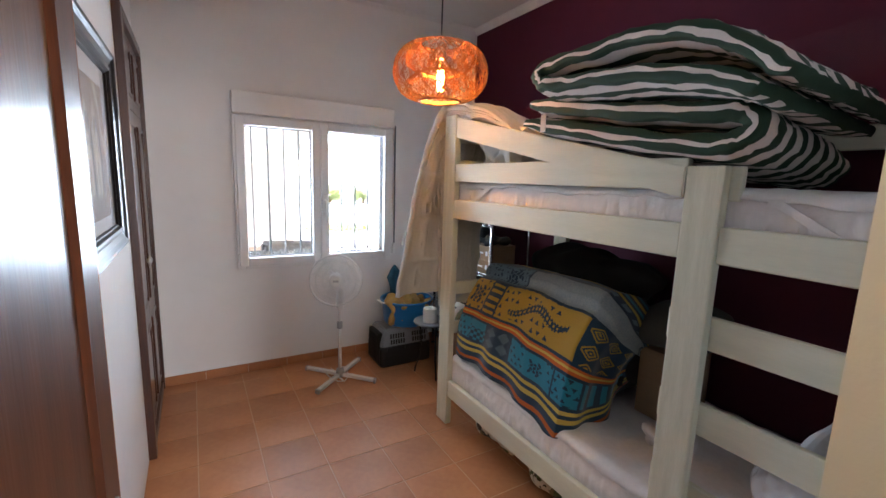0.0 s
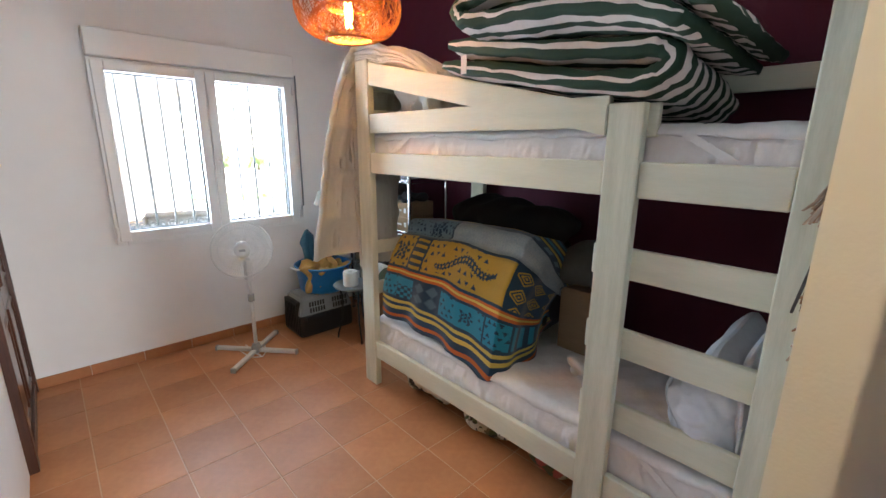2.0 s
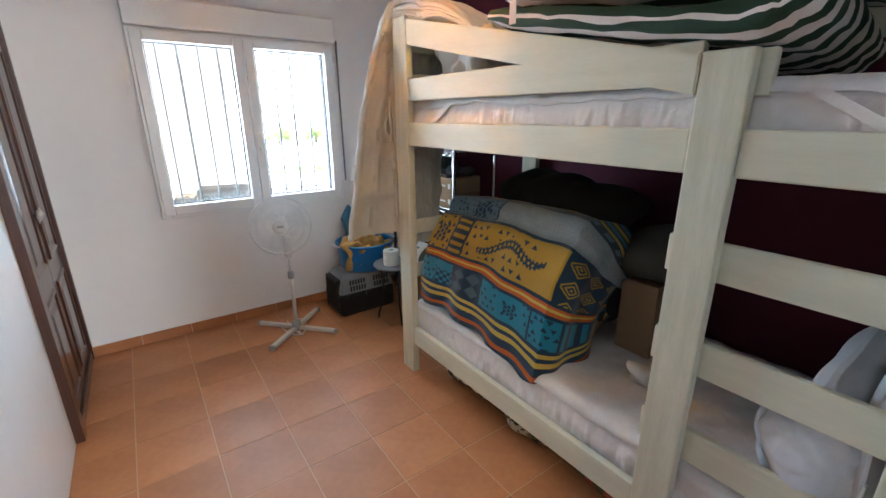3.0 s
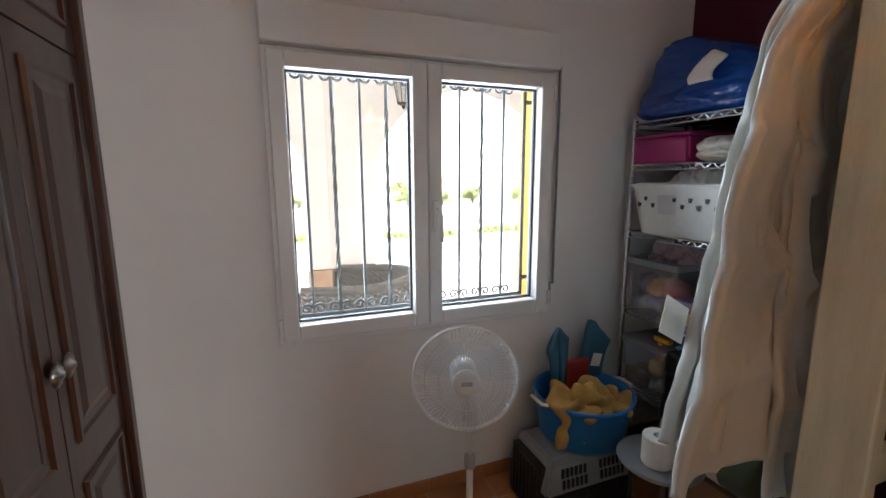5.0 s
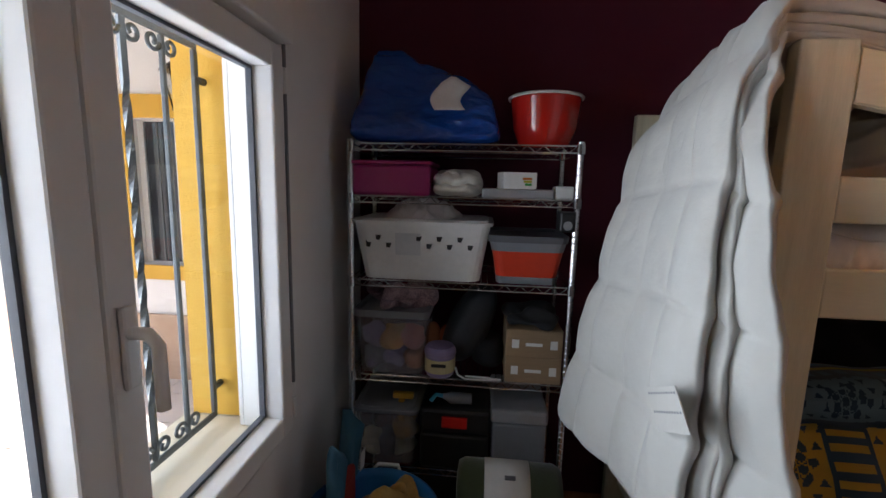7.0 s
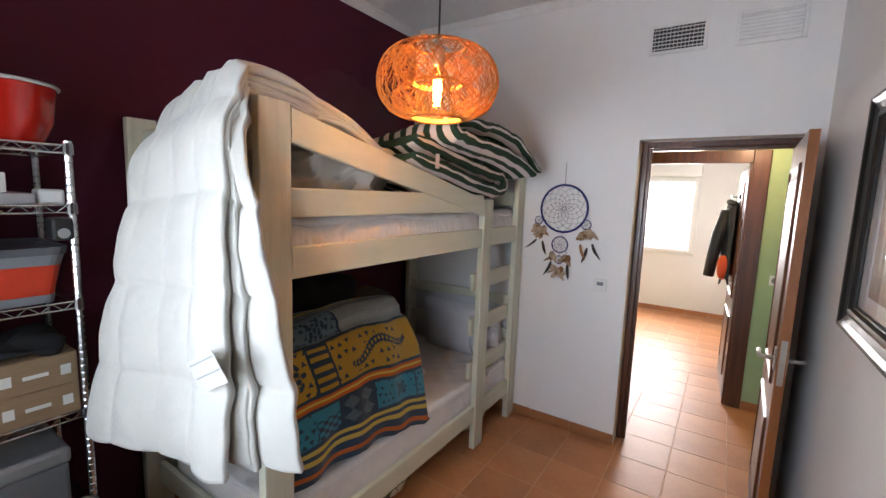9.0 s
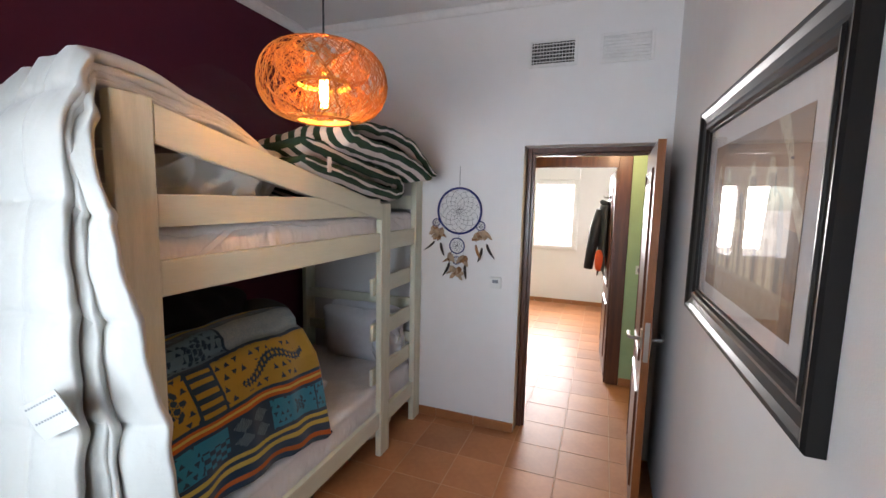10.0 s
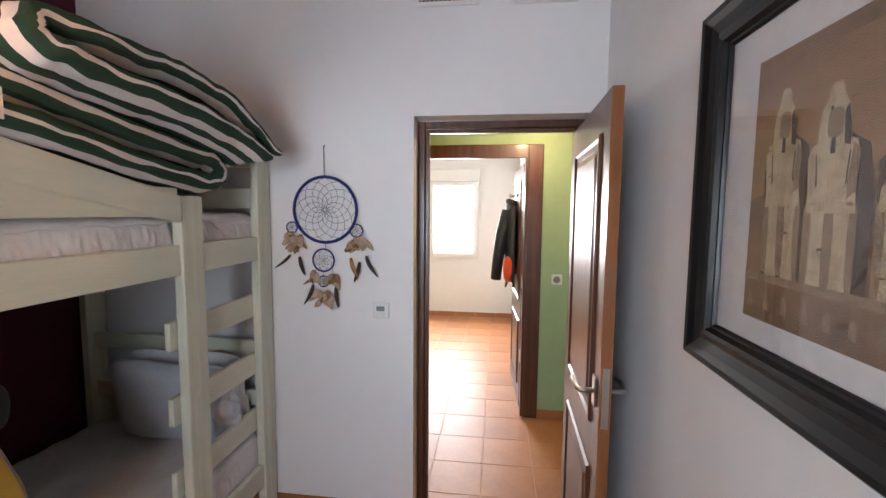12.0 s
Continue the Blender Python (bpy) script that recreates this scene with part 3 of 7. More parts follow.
# far long side and ends
for z0, z1 in ((1.351, 1.465), (1.75, 1.85), (0.197, 0.307)):
    bp("back_board", BX1 - PT + 0.006, BX1 - 0.006, 0.127, 2.02, z0, z1)
for ya, yb in ((2.06, 2.085), (0.07, 0.095)):
    for z0, z1 in ((0.197, 0.307), (0.60, 0.68), (0.86, 0.94), (1.351, 1.465), (1.60, 1.70), (1.80, 1.90)):
        bp("end_board", BX0 + PT + 0.002, BX1 - PT - 0.002, ya, yb, z0, z1)
bp("base_panel", BX0 + PT + 0.002, BX1 - PT - 0.002, 0.13, 2.02, 1.36, 1.385)
bp("base_panel", BX0 + PT + 0.002, BX1 - PT - 0.002, 0.13, 2.02, 0.225, 0.25)


PROT = mat("quilted_protector_cotton", (0.80, 0.78, 0.77), 0.9, scale=6, bump=0.6, bscale=30, bdist=0.006)


def mattress(label, z0, z1, seed):
    x0, x1, y0, y1 = BX0 + 0.056, BX1 - 0.05, 0.102, 2.05
    mt = thing("mattress", label, "mattress", "bunk mattresses")
    bm = soft_box(x0 + 0.008, x1, y0, y1, z0, z1 - 0.006, power=12, n=20)
    part("core", bm, SHEET, mt, smooth=True)

    def side(u, v):
        y = y0 + 0.01 + (y1 - y0 - 0.02) * u
        z = z0 + 0.004 + (z1 - z0 - 0.016) * v
        g = nz(y * 24, v * 2.2, seed) + 0.6 * nz(y * 55, v * 3 + y * 4, seed + 4) + 0.8 * nz(y * 7, v * 3, seed)
        belly = 0.012 * math.sin(math.pi * v)
        return (x0 - belly - 0.007 * g * math.sin(math.pi * (0.1 + 0.85 * v)), y, z)
    part("fitted_side", sheet(side, 420, 16), SHEET, mt, "gathered white fitted sheet", smooth=True)

    def top(u, v):
        y = y0 - 0.004 + (y1 - y0 + 0.008) * u
        x = x0 - 0.012 + (x1 - x0 + 0.01) * v
        roll = max(0.0, 1 - v / 0.035)
        z = z1 + 0.010 + 0.006 * nz(x * 6, y * 6, seed) + 0.0035 * math.sin(x * 42) * math.sin(y * 42)
        hem = 0.022 * nz(y * 3, 0, seed + 2)
        return (x + 0.006 * roll * nz(y * 10, 1, seed), y, z - roll * roll * (0.032 + hem))
    part("protector", sheet(top, 150, 60, 0.006), PROT, mt, "quilted white mattress protector", smooth=True)
    for ya, yb in ((0.40, 0.16), (1.72, 1.95)):
        bm = sheet(lambda u, v: (x0 - 0.019, ya + (yb - ya) * v + 0.022 * (u - 0.5) * 2, z1 - 0.015 - (z1 - z0 - 0.03) * v), 2, 8, 0.002)
        part("elastic_strap", bm, PROT, mt)
    return mt


mattress("white sheeted mattress on the upper bunk", 1.387, 1.562, 1.0)
mattress("white sheeted mattress on the lower bunk", 0.252, 0.440, 5.0)

# ---- wire shelf unit ----
SX0, SX1, SY0, SY1 = 2.235, 2.64, 2.43, 3.325
LEVELS = (1.787, 1.588, 1.256, 0.856, 0.45, 0.12)
rack = thing("wire_shelf_unit", "chromed wire shelving unit with six shelves, full of household things", "shelf unit")
for x in (SX0 + 0.014, SX1 - 0.014):
    for y in (SY0 + 0.014, SY1 - 0.014):
        bm = bmesh.new()
        pts, rad = [(x, y, 0.012)], [0.0125]
        z = 0.05
        while z < 1.79:
            pts += [(x, y, z), (x, y, z + 0.003), (x, y, z + 0.006)]
            rad += [0.0125, 0.0112, 0.0125]
            z += 0.0254
        pts.append((x, y, 1.80))
        rad.append(0.0125)
        add_tube(bm, pts, 0.0125, 10, radii=rad)
        bmesh.ops.recalc_face_normals(bm, faces=bm.faces)
        post = part("post", bm, STEEL, rack, smooth=False)
        part("foot", lathe([(0.008, 0), (0.016, 0), (0.016, 0.01), (0.008, 0.014)], 12, (x, y, 0)), BLACK, post)
        for z in LEVELS:
            part("sleeve", lathe([(0.0128, -0.02), (0.0165, -0.02), (0.0155, 0.018), (0.0128, 0.018)], 12, (x, y, z - 0.012)), STEEL, post)
for z in LEVELS:
    bm = bmesh.new()
    for zz in (z - 0.003, z - 0.028):
        for x in (SX0 + 0.006, SX1 - 0.006):
            add_tube(bm, [(x, SY0 + 0.03, zz), (x, SY1 - 0.03, zz)], 0.0032, 6)
        for y in (SY0 + 0.006, SY1 - 0.006):
            add_tube(bm, [(SX0 + 0.03, y, zz), (SX1 - 0.03, y, zz)], 0.0032, 6)
    for x in (SX0 + 0.006, SX1 - 0.006):
        pts = [(x, SY0 + 0.03 + k * 0.0298, z - 0.003 - (k % 2) * 0.025) for k in range(29)]
        add_tube(bm, pts, 0.0022, 5)
    shelf = part("wire_shelf", bm, STEEL, rack)
    bm = bmesh.new()
    for k in range(34):
        y = SY0 + 0.035 + k * (SY1 - SY0 - 0.07) / 33
        add_tube(bm, [(SX0 + 0.006, y, z - 0.0015), (SX1 - 0.006, y, z - 0.0015)], 0.0018, 5, cap=False)
    part("wire_grid", bm, STEEL, shelf)["kind"] = "stuff"

# ---- pendant lamp ----
RATTAN = mat("orange_woven_bamboo", (0.42, 0.155, 0.024), 0.6, color2=(0.28, 0.09, 0.013), scale=30)
CX, CY = 1.30, 1.645
LZ0, LZ1, LR = 1.937, 2.190, 0.217
pend = thing("pendant_lamp", "orange woven bamboo pendant lamp with a lit filament bulb", "pendant lamp")


def shade_point(a, t, r=1.0):
    """t from 0 (bottom opening) to 1 (top opening)."""
    rad = LR * (0.42 + 0.58 * math.cos(math.pi * (t - 0.5)) ** 0.75)
    return Vector((CX + r * rad * math.cos(a), CY + r * rad * math.sin(a), LZ0 + (LZ1 - LZ0) * (0.5 - 0.5 * math.cos(math.pi * (0.04 + 0.92 * t)))))


def dome_point(a, t, upper):
    """Inner weave: a cap over the lower opening, and a bowl hung under the upper one."""
    rad = 0.092 + 0.072 * math.sin(math.pi * (0.06 + 0.88 * t)) ** 0.8 if not upper else 0.075 + 0.085 * math.sin(math.pi * (0.10 + 0.84 * t)) ** 0.7
    z = LZ0 + 0.008 + 0.112 * t if not upper else LZ1 - 0.010 - 0.120 * t
    return Vector((CX + rad * math.cos(a), CY + rad * math.sin(a), z))


COLLAR = mat("yellow_bamboo_strip", (0.72, 0.48, 0.12), 0.5, scale=12)
rnd = random.Random(4)
bm = bmesh.new()
for k in range(205):
    a0 = rnd.uniform(0, 2 * math.pi)
    sl = rnd.choice((-1, 1)) * rnd.uniform(0.5, 1.5)
    t0, t1 = (0, 1) if rnd.random() < 0.6 else sorted((rnd.random(), rnd.random()))
    if t1 - t0 < 0.25:
        t0, t1 = 0, 1
    rr = rnd.uniform(0.985, 1.01)
    wv = rnd.uniform(0, 6)
    pts = [shade_point(a0 + sl * (t0 + (t1 - t0) * i / 14) + 0.03 * math.sin(wv + i), t0 + (t1 - t0) * i / 14, rr) for i in range(15)]
    add_tube(bm, pts, rnd.uniform(0.0009, 0.0014), 4, cap=False)
part("shade", bm, RATTAN, pend, "woven bamboo strands")["kind"] = "stuff"
for up in (False, True):
    bm = bmesh.new()
    for k in range(115):
        a0 = rnd.uniform(0, 2 * math.pi)
        sl = rnd.choice((-1, 1)) * rnd.uniform(0.5, 1.5)
        add_tube(bm, [dome_point(a0 + sl * i / 10, i / 10, up) for i in range(11)], rnd.uniform(0.0008, 0.0012), 4, cap=False)
    part("inner_basket", bm, RATTAN, pend)["kind"] = "stuff"
for z, r in ((LZ0, 0.095), (LZ1, 0.095), (LZ0 + 0.125, 0.09)):
    bm = tube([(CX + r * math.cos(2 * math.pi * k / 32), CY + r * math.sin(2 * math.pi * k / 32), z) for k in range(32)], 0.004, 8, closed=True)
    part("rim", bm, RATTAN, pend, smooth=True)
for z in (LZ0 + 0.001, LZ0 + 0.118):
    part("collar", lathe([(0.088, z), (0.091, z), (0.091, z + 0.014), (0.088, z + 0.014)], 36, (CX, CY, 0), closed=True), COLLAR, pend, "pale yellow bamboo collar")
part("cord", tube([(CX, CY, LZ1 + 0.04), (CX, CY, H - 0.03)], 0.0035, 8), BLACK, pend)
part("ceiling_rose", lathe([(0.05, 0), (0.05, -0.012), (0.02, -0.028), (0, -0.03)], 24, (CX, CY, H)), PLASTIC_W, pend)
part("socket", lathe([(0, 0.06), (0.012, 0.055), (0.024, 0.04), (0.025, -0.02), (0.02, -0.025), (0.0, -0.025)], 20, (CX, CY, LZ1 - 0.045)), NICKEL, pend, smooth=True)
bar = bmesh.new()
for a in (0, 2.09, 4.19):
    add_tube(bar, [(CX, CY, LZ1 + 0.02), (CX + 0.095 * math.cos(a), CY + 0.095 * math.sin(a), LZ1)], 0.0025, 6)
part("spider", bar, NICKEL, pend)
BULBGLASS = glass_mat("amber_bulb_glass", (1.0, 0.82, 0.5), 0.06)
FILAMENT = mat("glowing_filament", (1, 0.6, 0.2), 0.5, emit=(1.0, 0.45, 0.10, 26))
b = part("bulb", lathe([(0.013, 0), (0.020, -0.02), (0.022, -0.05), (0.022, -0.12), (0.016, -0.138), (0.0, -0.143)], 18, (CX, CY, LZ1 - 0.075)), BULBGLASS, pend, smooth=True)
b.visible_shadow = False
fil = bmesh.new()
for k in range(8):
    a = 2 * math.pi * k / 8
    add_tube(fil, [(CX + q * math.cos(a + w), CY + q * math.sin(a + w), LZ1 - z) for q, w, z in ((0.010, 0.0, 0.100), (0.015, 0.3, 0.145), (0.010, 0.4, 0.205))], 0.0028, 5)
part("filament", fil, FILAMENT, pend)
lamp("bulb_light", "POINT", Matrix.Translation((CX, CY, LZ1 - 0.15)), 2.3, (1.0, 0.50, 0.16), radius=0.015)

# ---- outside: terrace, arches, garden ----
TERR = mat("pale_terrace_tile", (0.72, 0.68, 0.64), 0.6, scale=3, bump=0.1, vary=0.05)
CREAM = mat("cream_render", (0.85, 0.84, 0.82), 0.85, scale=2, bump=0.3, bscale=100)
STONE = mat("pinkish_stone_cladding", (0.55, 0.40, 0.29), 0.7, color2=(0.44, 0.30, 0.21), scale=9, bump=0.4, bscale=40)
SOIL = mat("pale_dry_ground", (0.50, 0.45, 0.38), 0.9, scale=0.6, color2=(0.42, 0.37, 0.3), bump=0.4, bscale=8)
LEAF = mat("garden_foliage", (0.14, 0.165, 0.065), 0.7, color2=(0.10, 0.125, 0.045), scale=3)
lt = LEAF.node_tree
tl = lt.nodes.new("ShaderNodeBsdfTranslucent")
tl.inputs["Color"].default_value = (0.52, 0.58, 0.26, 1)
lm = lt.nodes.new("ShaderNodeMixShader")
lm.inputs["Fac"].default_value = 0.68
lt.links.new(lt.nodes["Principled BSDF"].outputs["BSDF"], lm.inputs[1])
lt.links.new(tl.outputs["BSDF"], lm.inputs[2])
lt.links.new(lm.outputs["Shader"], lt.nodes["Material Output"].inputs["Surface"])
tagged(bm_obj("ground", box(-400, 400, -300, 600, -0.6, -0.15), SOIL), "pale dry ground reaching the horizon", "ground", kind="structure")
terrace = structure("pavement", box(-6, 9, L + 0.302, 9.5, -0.14, -0.076), GROUT, "pale tiled terrace outside the window", "terrace")
PY0, PY1 = 6.2, 6.55


def arcade():
    bm = bmesh.new()
    arches = [(-1.45, 0.82), (1.52, 3.72)]
    top = 3.0
    for a, b in ((-6.0, -1.45), (0.82, 1.52), (3.72, 5.2)):
        add_box(bm, a, b, PY0, PY1, -0.075, top)
    for a, b in arches:
        c, r = (a + b) / 2, (b - a) / 2
        sp, n = 1.42, 24
        for i in range(n):
            t0, t1 = math.pi - math.pi * i / n, math.pi - math.pi * (i + 1) / n
            p = [(c + r * math.cos(t), sp + r * 0.98 * math.sin(t)) for t in (t0, t1)]
            q = []
            for y in (PY0, PY1):
                q.append([bm.verts.new((p[0][0], y, p[0][1])), bm.verts.new((p[1][0], y, p[1][1])), bm.verts.new((p[1][0], y, top)), bm.verts.new((p[0][0], y, top))])
            bm.faces.new(q[0])
            bm.faces.new(q[1][::-1])
            bm.faces.new((q[0][0], q[1][0], q[1][1], q[0][1]))
    bmesh.ops.recalc_face_normals(bm, faces=bm.faces)
    return bm


structure("arcade_wall", arcade(), CREAM, "cream rendered arcade with round arches", "arcade")
structure("arcade_pilaster", box(0.823, 1.045, PY0 - 0.05, PY0 - 0.0005, 0.585, 2.999, 0.006), CREAM, "cream rendered pilaster on the arcade pillar", "pilaster")
structure("porch_ceiling", box(-6, 5.2, L + 0.302, PY1 + 0.3, 3.0, 3.15), CREAM, "cream porch ceiling", "ceiling")
structure("wing_wall", wall_with_hole("y", L + 0.302, 6.19, 3.85, 4.1, 3.0, [(4.95, 5.65, 0.92, 2.1)]), CREAM, "cream rendered wall of the house wing", "wall")
for a, b in ((0.80, 1.54), (3.70, 3.84)):
    structure("pillar_cladding", box(a, b, PY0 - 0.065, PY0 - 0.001, -0.075, 0.58, 0.006), STONE, "pinkish stone cladding at the pillar foot", "cladding")
structure("wing_cladding", box(3.825, 3.849, L + 0.25, 6.17, -0.075, 0.50, 0.006), STONE, "stone cladding along the foot of the wing wall", "cladding")
bm = bmesh.new()
for a in ((4.77, 4.95, 0.80, 2.28), (5.65, 5.83, 0.80, 2.28), (4.951, 5.649, 2.1, 2.28), (4.951, 5.649, 0.80, 0.92)):
    add_box(bm, 3.828, 3.849, a[0], a[1], a[2], a[3], 0.003)
structure("trim_wing_window_surround", bm, YELLOW, "ochre surround of the wing window", "trim")
wwin = tagged(new("window_3"), "white framed wing window behind an iron grille", "window", kind="structure")
for a in ((4.955, 5.005, 0.925, 2.095), (5.275, 5.325, 0.925, 2.095), (5.595, 5.645, 0.925, 2.095)):
    part("window_frame", box(3.95, 4.0, a[0], a[1], a[2], a[3], 0.004), PVC, wwin)
part("pane", box(3.97, 3.976, 5.0, 5.6, 0.93, 2.09), mat("dark_window_glass", (0.05, 0.06, 0.07), 0.05, scale=2), wwin)
for k in range(7):
    part("grille_bar", box(3.865, 3.877, 4.98 + k * 0.105, 4.992 + k * 0.105, 0.95, 2.07), IRON, wwin)

# ---- bedding ----
GREEN = mat("dark_green_canvas", (0.014, 0.046, 0.024), 0.85, scale=10, bump=0.2, bscale=90)
OFFW = mat("off_white_canvas", (0.74, 0.68, 0.64), 0.85, scale=10, bump=0.2, bscale=90)


def striped_pad(label, path, x0, x1, half, m, seed, droop=0.0):
    """A long padded lounger cushion, folded along a path of (y, z); stripes run lengthwise."""
    pts = [Vector((0, y, z)) for y, z in path]
    fine = []
    n = len(pts)
    for i in range(n - 1):
        p0, p1, p2, p3 = pts[max(i - 1, 0)], pts[i], pts[i + 1], pts[min(i + 2, n - 1)]
        for k in range(6):
            t = k / 6
            fine.append(0.5 * ((2 * p1) + (p2 - p0) * t + (2 * p0 - 5 * p1 + 4 * p2 - p3) * t * t + (3 * p1 - p0 - 3 * p2 + p3) * t ** 3))
    fine.append(pts[-1])
    cols = 64
    loop = []
    for i in range(cols + 1):
        loop.append((i / cols, 1.0))
    loop += [(1.006, 0.92), (1.012, 0.45), (1.012, -0.10), (1.006, -0.90)]
    for i in range(cols, -1, -1):
        loop.append((i / cols, -1.0))
    loop += [(-0.006, -0.90), (-0.012, -0.10), (-0.012, 0.45), (-0.006, 0.92)]
    bm = bmesh.new()
    rings = []
    for i, p in enumerate(fine):
        d = (fine[min(i + 1, len(fine) - 1)] - fine[max(i - 1, 0)]).normalized()
        nn = Vector((0, -d.z, d.y))
        e = min(i, len(fine) - 1 - i) / 3
        hh = half * (0.55 + 0.45 * min(1, e))
        ring = []
        for u, s in loop:
            edge = min(max(u, 0), 1 - min(max(u, 0), 1))
            puff = 0.78 + 0.22 * min(1, edge / 0.1)
            wob = 0.010 * nz(u * 5, i * 0.35, seed + s) + 0.006 * nz(u * 14, i * 0.9, seed)
            fall = droop * (0.72 - u) * min(1.0, max(0.0, (0.78 - p.y) / 0.45)) ** 1.3
            ring.append(bm.verts.new(Vector((x0 + (x1 - x0) * u + 0.012 * nz(i * 0.2, seed), p.y, p.z - fall)) + nn * (s * hh * puff + wob)))
        rings.append(ring)
    k = len(loop)
    for a, b in zip(rings, rings[1:]):
        for q in range(k):
            f = bm.faces.new((a[q], a[(q + 1) % k], b[(q + 1) % k], b[q]))
            u = (loop[q][0] + loop[(q + 1) % k][0]) / 2
            s = (loop[q][1] + loop[(q + 1) % k][1]) / 2
            if u < 0 or u > 1:
                f.material_index = 1 if 0.1 < s < 0.2 else 0
            else:
                f.material_index = int(u * 16 + 0.5) % 2
    for r in (rings[0], rings[-1]):
        bm.faces.new(r)
    bmesh.ops.recalc_face_normals(bm, faces=bm.faces)
    if m is not None:
        bmesh.ops.transform(bm, matrix=m, verts=bm.verts)
    ob = bm_obj("lounger_cushion", bm, [GREEN, OFFW], smooth=True)
    return tagged(ob, label, "cushion", "folded lounger cushions on the upper bunk")


def turned(cx, cy, cz, rx=0, ry=0, rz=0):
    return pose(cx, cy, cz, rx, ry, rz) @ Matrix.Translation((-cx, -cy, -cz))


low = striped_pad("green and white striped lounger cushion folded on the upper bunk", [(1.38, 1.842), (1.13, 1.80), (0.85, 1.745), (0.57, 1.705), (0.475, 1.712), (0.44, 1.750), (0.48, 1.788), (0.58, 1.80), (0.87, 1.835), (1.15, 1.885), (1.36, 1.922)], 1.585, 2.20, 0.036, turned(1.60, 0.8, 1.75, 0, 8.5, 0), 1.0)
part("care_label", box(1.572, 1.574, 1.22, 1.25, 1.79, 1.86), OFFW, low, "small white care label")
striped_pad("green and white striped lounger cushion folded over a second one", [(0.36, 1.845), (0.48, 1.88), (0.65, 1.905), (0.87, 1.925), (1.08, 1.945), (1.17, 1.958), (1.205, 1.994), (1.17, 2.028), (1.0, 2.028), (0.78, 2.03), (0.62, 2.018), (0.49, 1.985), (0.39, 1.93), (0.30, 1.868)], 1.465, 2.10, 0.030, turned(1.50, 0.8, 1.95, 0, 10, -3), 7.0, 0.06)
striped_pad("green and white striped lounger cushion still in its plastic wrapping", [(0.98, 1.62), (1.03, 1.74), (1.02, 1.86), (0.95, 1.94), (0.82, 1.965), (0.65, 1.965), (0.48, 1.95)], 2.17, 2.58, 0.034, None, 12.0)
CLEAR = glass_mat("thin_clear_plastic", (0.975, 0.97, 0.97), 0.02, 0.14, 0.25)


def wrap(u, v):
    """Loose film standing up over the pile."""
    y = 1.80 - 1.45 * u
    ridge = 2.0 + 0.24 * math.sin(math.pi * min(1.0, u * 1.45) ** 0.8) ** 1.4 + 0.12 * u
    return (2.16 - 0.05 * v + 0.025 * nz(u * 6, v * 3, 2), y + 0.03 * nz(u * 3, v * 3, 8), 1.80 + (ridge - 1.80) * v + 0.012 * nz(u * 14, v * 4, 5) * v)


tagged(bm_obj("plastic_wrap", sheet(wrap, 30, 14), CLEAR, smooth=True), "clear plastic wrapping standing behind the folded cushions", "plastic wrap")

# duvet over the corner of the upper bunk
duv = thing("duvet", "white quilted duvet draped over the end of the upper bunk", "duvet")


def fold(xr, xl, reach, zb, seed, top, thick, swing=0.0):
    """One hanging layer: from inside the bunk, over the end rail, down to zb, with sewn quilting squares."""
    def f(u, v):
        sag = 0.11 * u ** 1.6
        if v < 0.28:
            t = v / 0.28
            y = 1.50 + (2.16 - 1.50) * t
            z = 1.80 + (top - sag - 1.80) * math.sin(t * math.pi / 2) ** 0.8 + 0.02 * nz(u * 4, t * 3, seed)
            x = 1.64 + (xl - 1.74) * u
        else:
            t = (v - 0.28) / 0.72
            y = 2.16 + 0.09 * math.sin(min(1, t * 5) * math.pi / 2) + (reach + swing * u - 0.09) * t ** 0.9
            z = top - sag - (top - sag - zb) * t ** 1.04
            xa = 1.63 + (xr - 1.63) * t ** 0.7
            x = xa + (1.64 + (xl - 1.74) - xa) * u
            y += (0.014 * math.sin(u * 9 + seed) + 0.016 * nz(u * 4, t * 2.5, seed)) * min(1, t * 2)
            x += 0.005 * nz(u * 4, t * 6, seed + 3) + 0.002 * math.sin(t * 60) * (u < 0.02)
            z += 0.03 * nz(u * 3, 0, seed) * t
        seam = abs(math.sin((v * 1.95 + 0.012 * nz(u * 4, v, seed)) * math.pi * 3)) ** 0.4 * (0.55 + 0.45 * min(1, 14 * u, 14 * (1 - u)))
        cross = abs(math.sin((u * 4.0 + 0.02 * nz(v * 5, u * 3, seed)) * math.pi)) ** 0.4
        puff = 0.030 * seam * (0.35 + 0.65 * cross) + 0.006 * nz(u * 7, v * 12, seed) + 0.003 * nz(u * 14, v * 26, seed)
        return (x, y + puff * (1 if v > 0.26 else 0.3), z + (puff if v < 0.34 else 0))
    return sheet(f, 96, 140, thick)


for a in ((1.475, 2.20, 0.18, 0.845, 1.0, 2.03, 0.032, 0.15), (1.465, 2.16, 0.14, 0.86, 4.2, 2.0, 0.028, 0.10), (1.455, 2.14, 0.105, 0.84, 8.0, 1.98, 0.028, 0.08), (1.345, 2.06, 0.055, 0.85, 5.5, 1.965, 0.028, 0.05), (1.66, 2.0, 0.04, 0.74, 2.6, 1.95, 0.02, 0.0)):
    part("layer", fold(*a), DUVET, duv, smooth=True)
tag_m = pose(1.515, 2.382, 1.165, -8, 28, 10)
label = part("sewn_label", box(-0.058, 0.058, -0.0015, 0.0015, -0.048, 0.048, 0.001, tag_m), DUVET, duv, "white sewn-in care label")
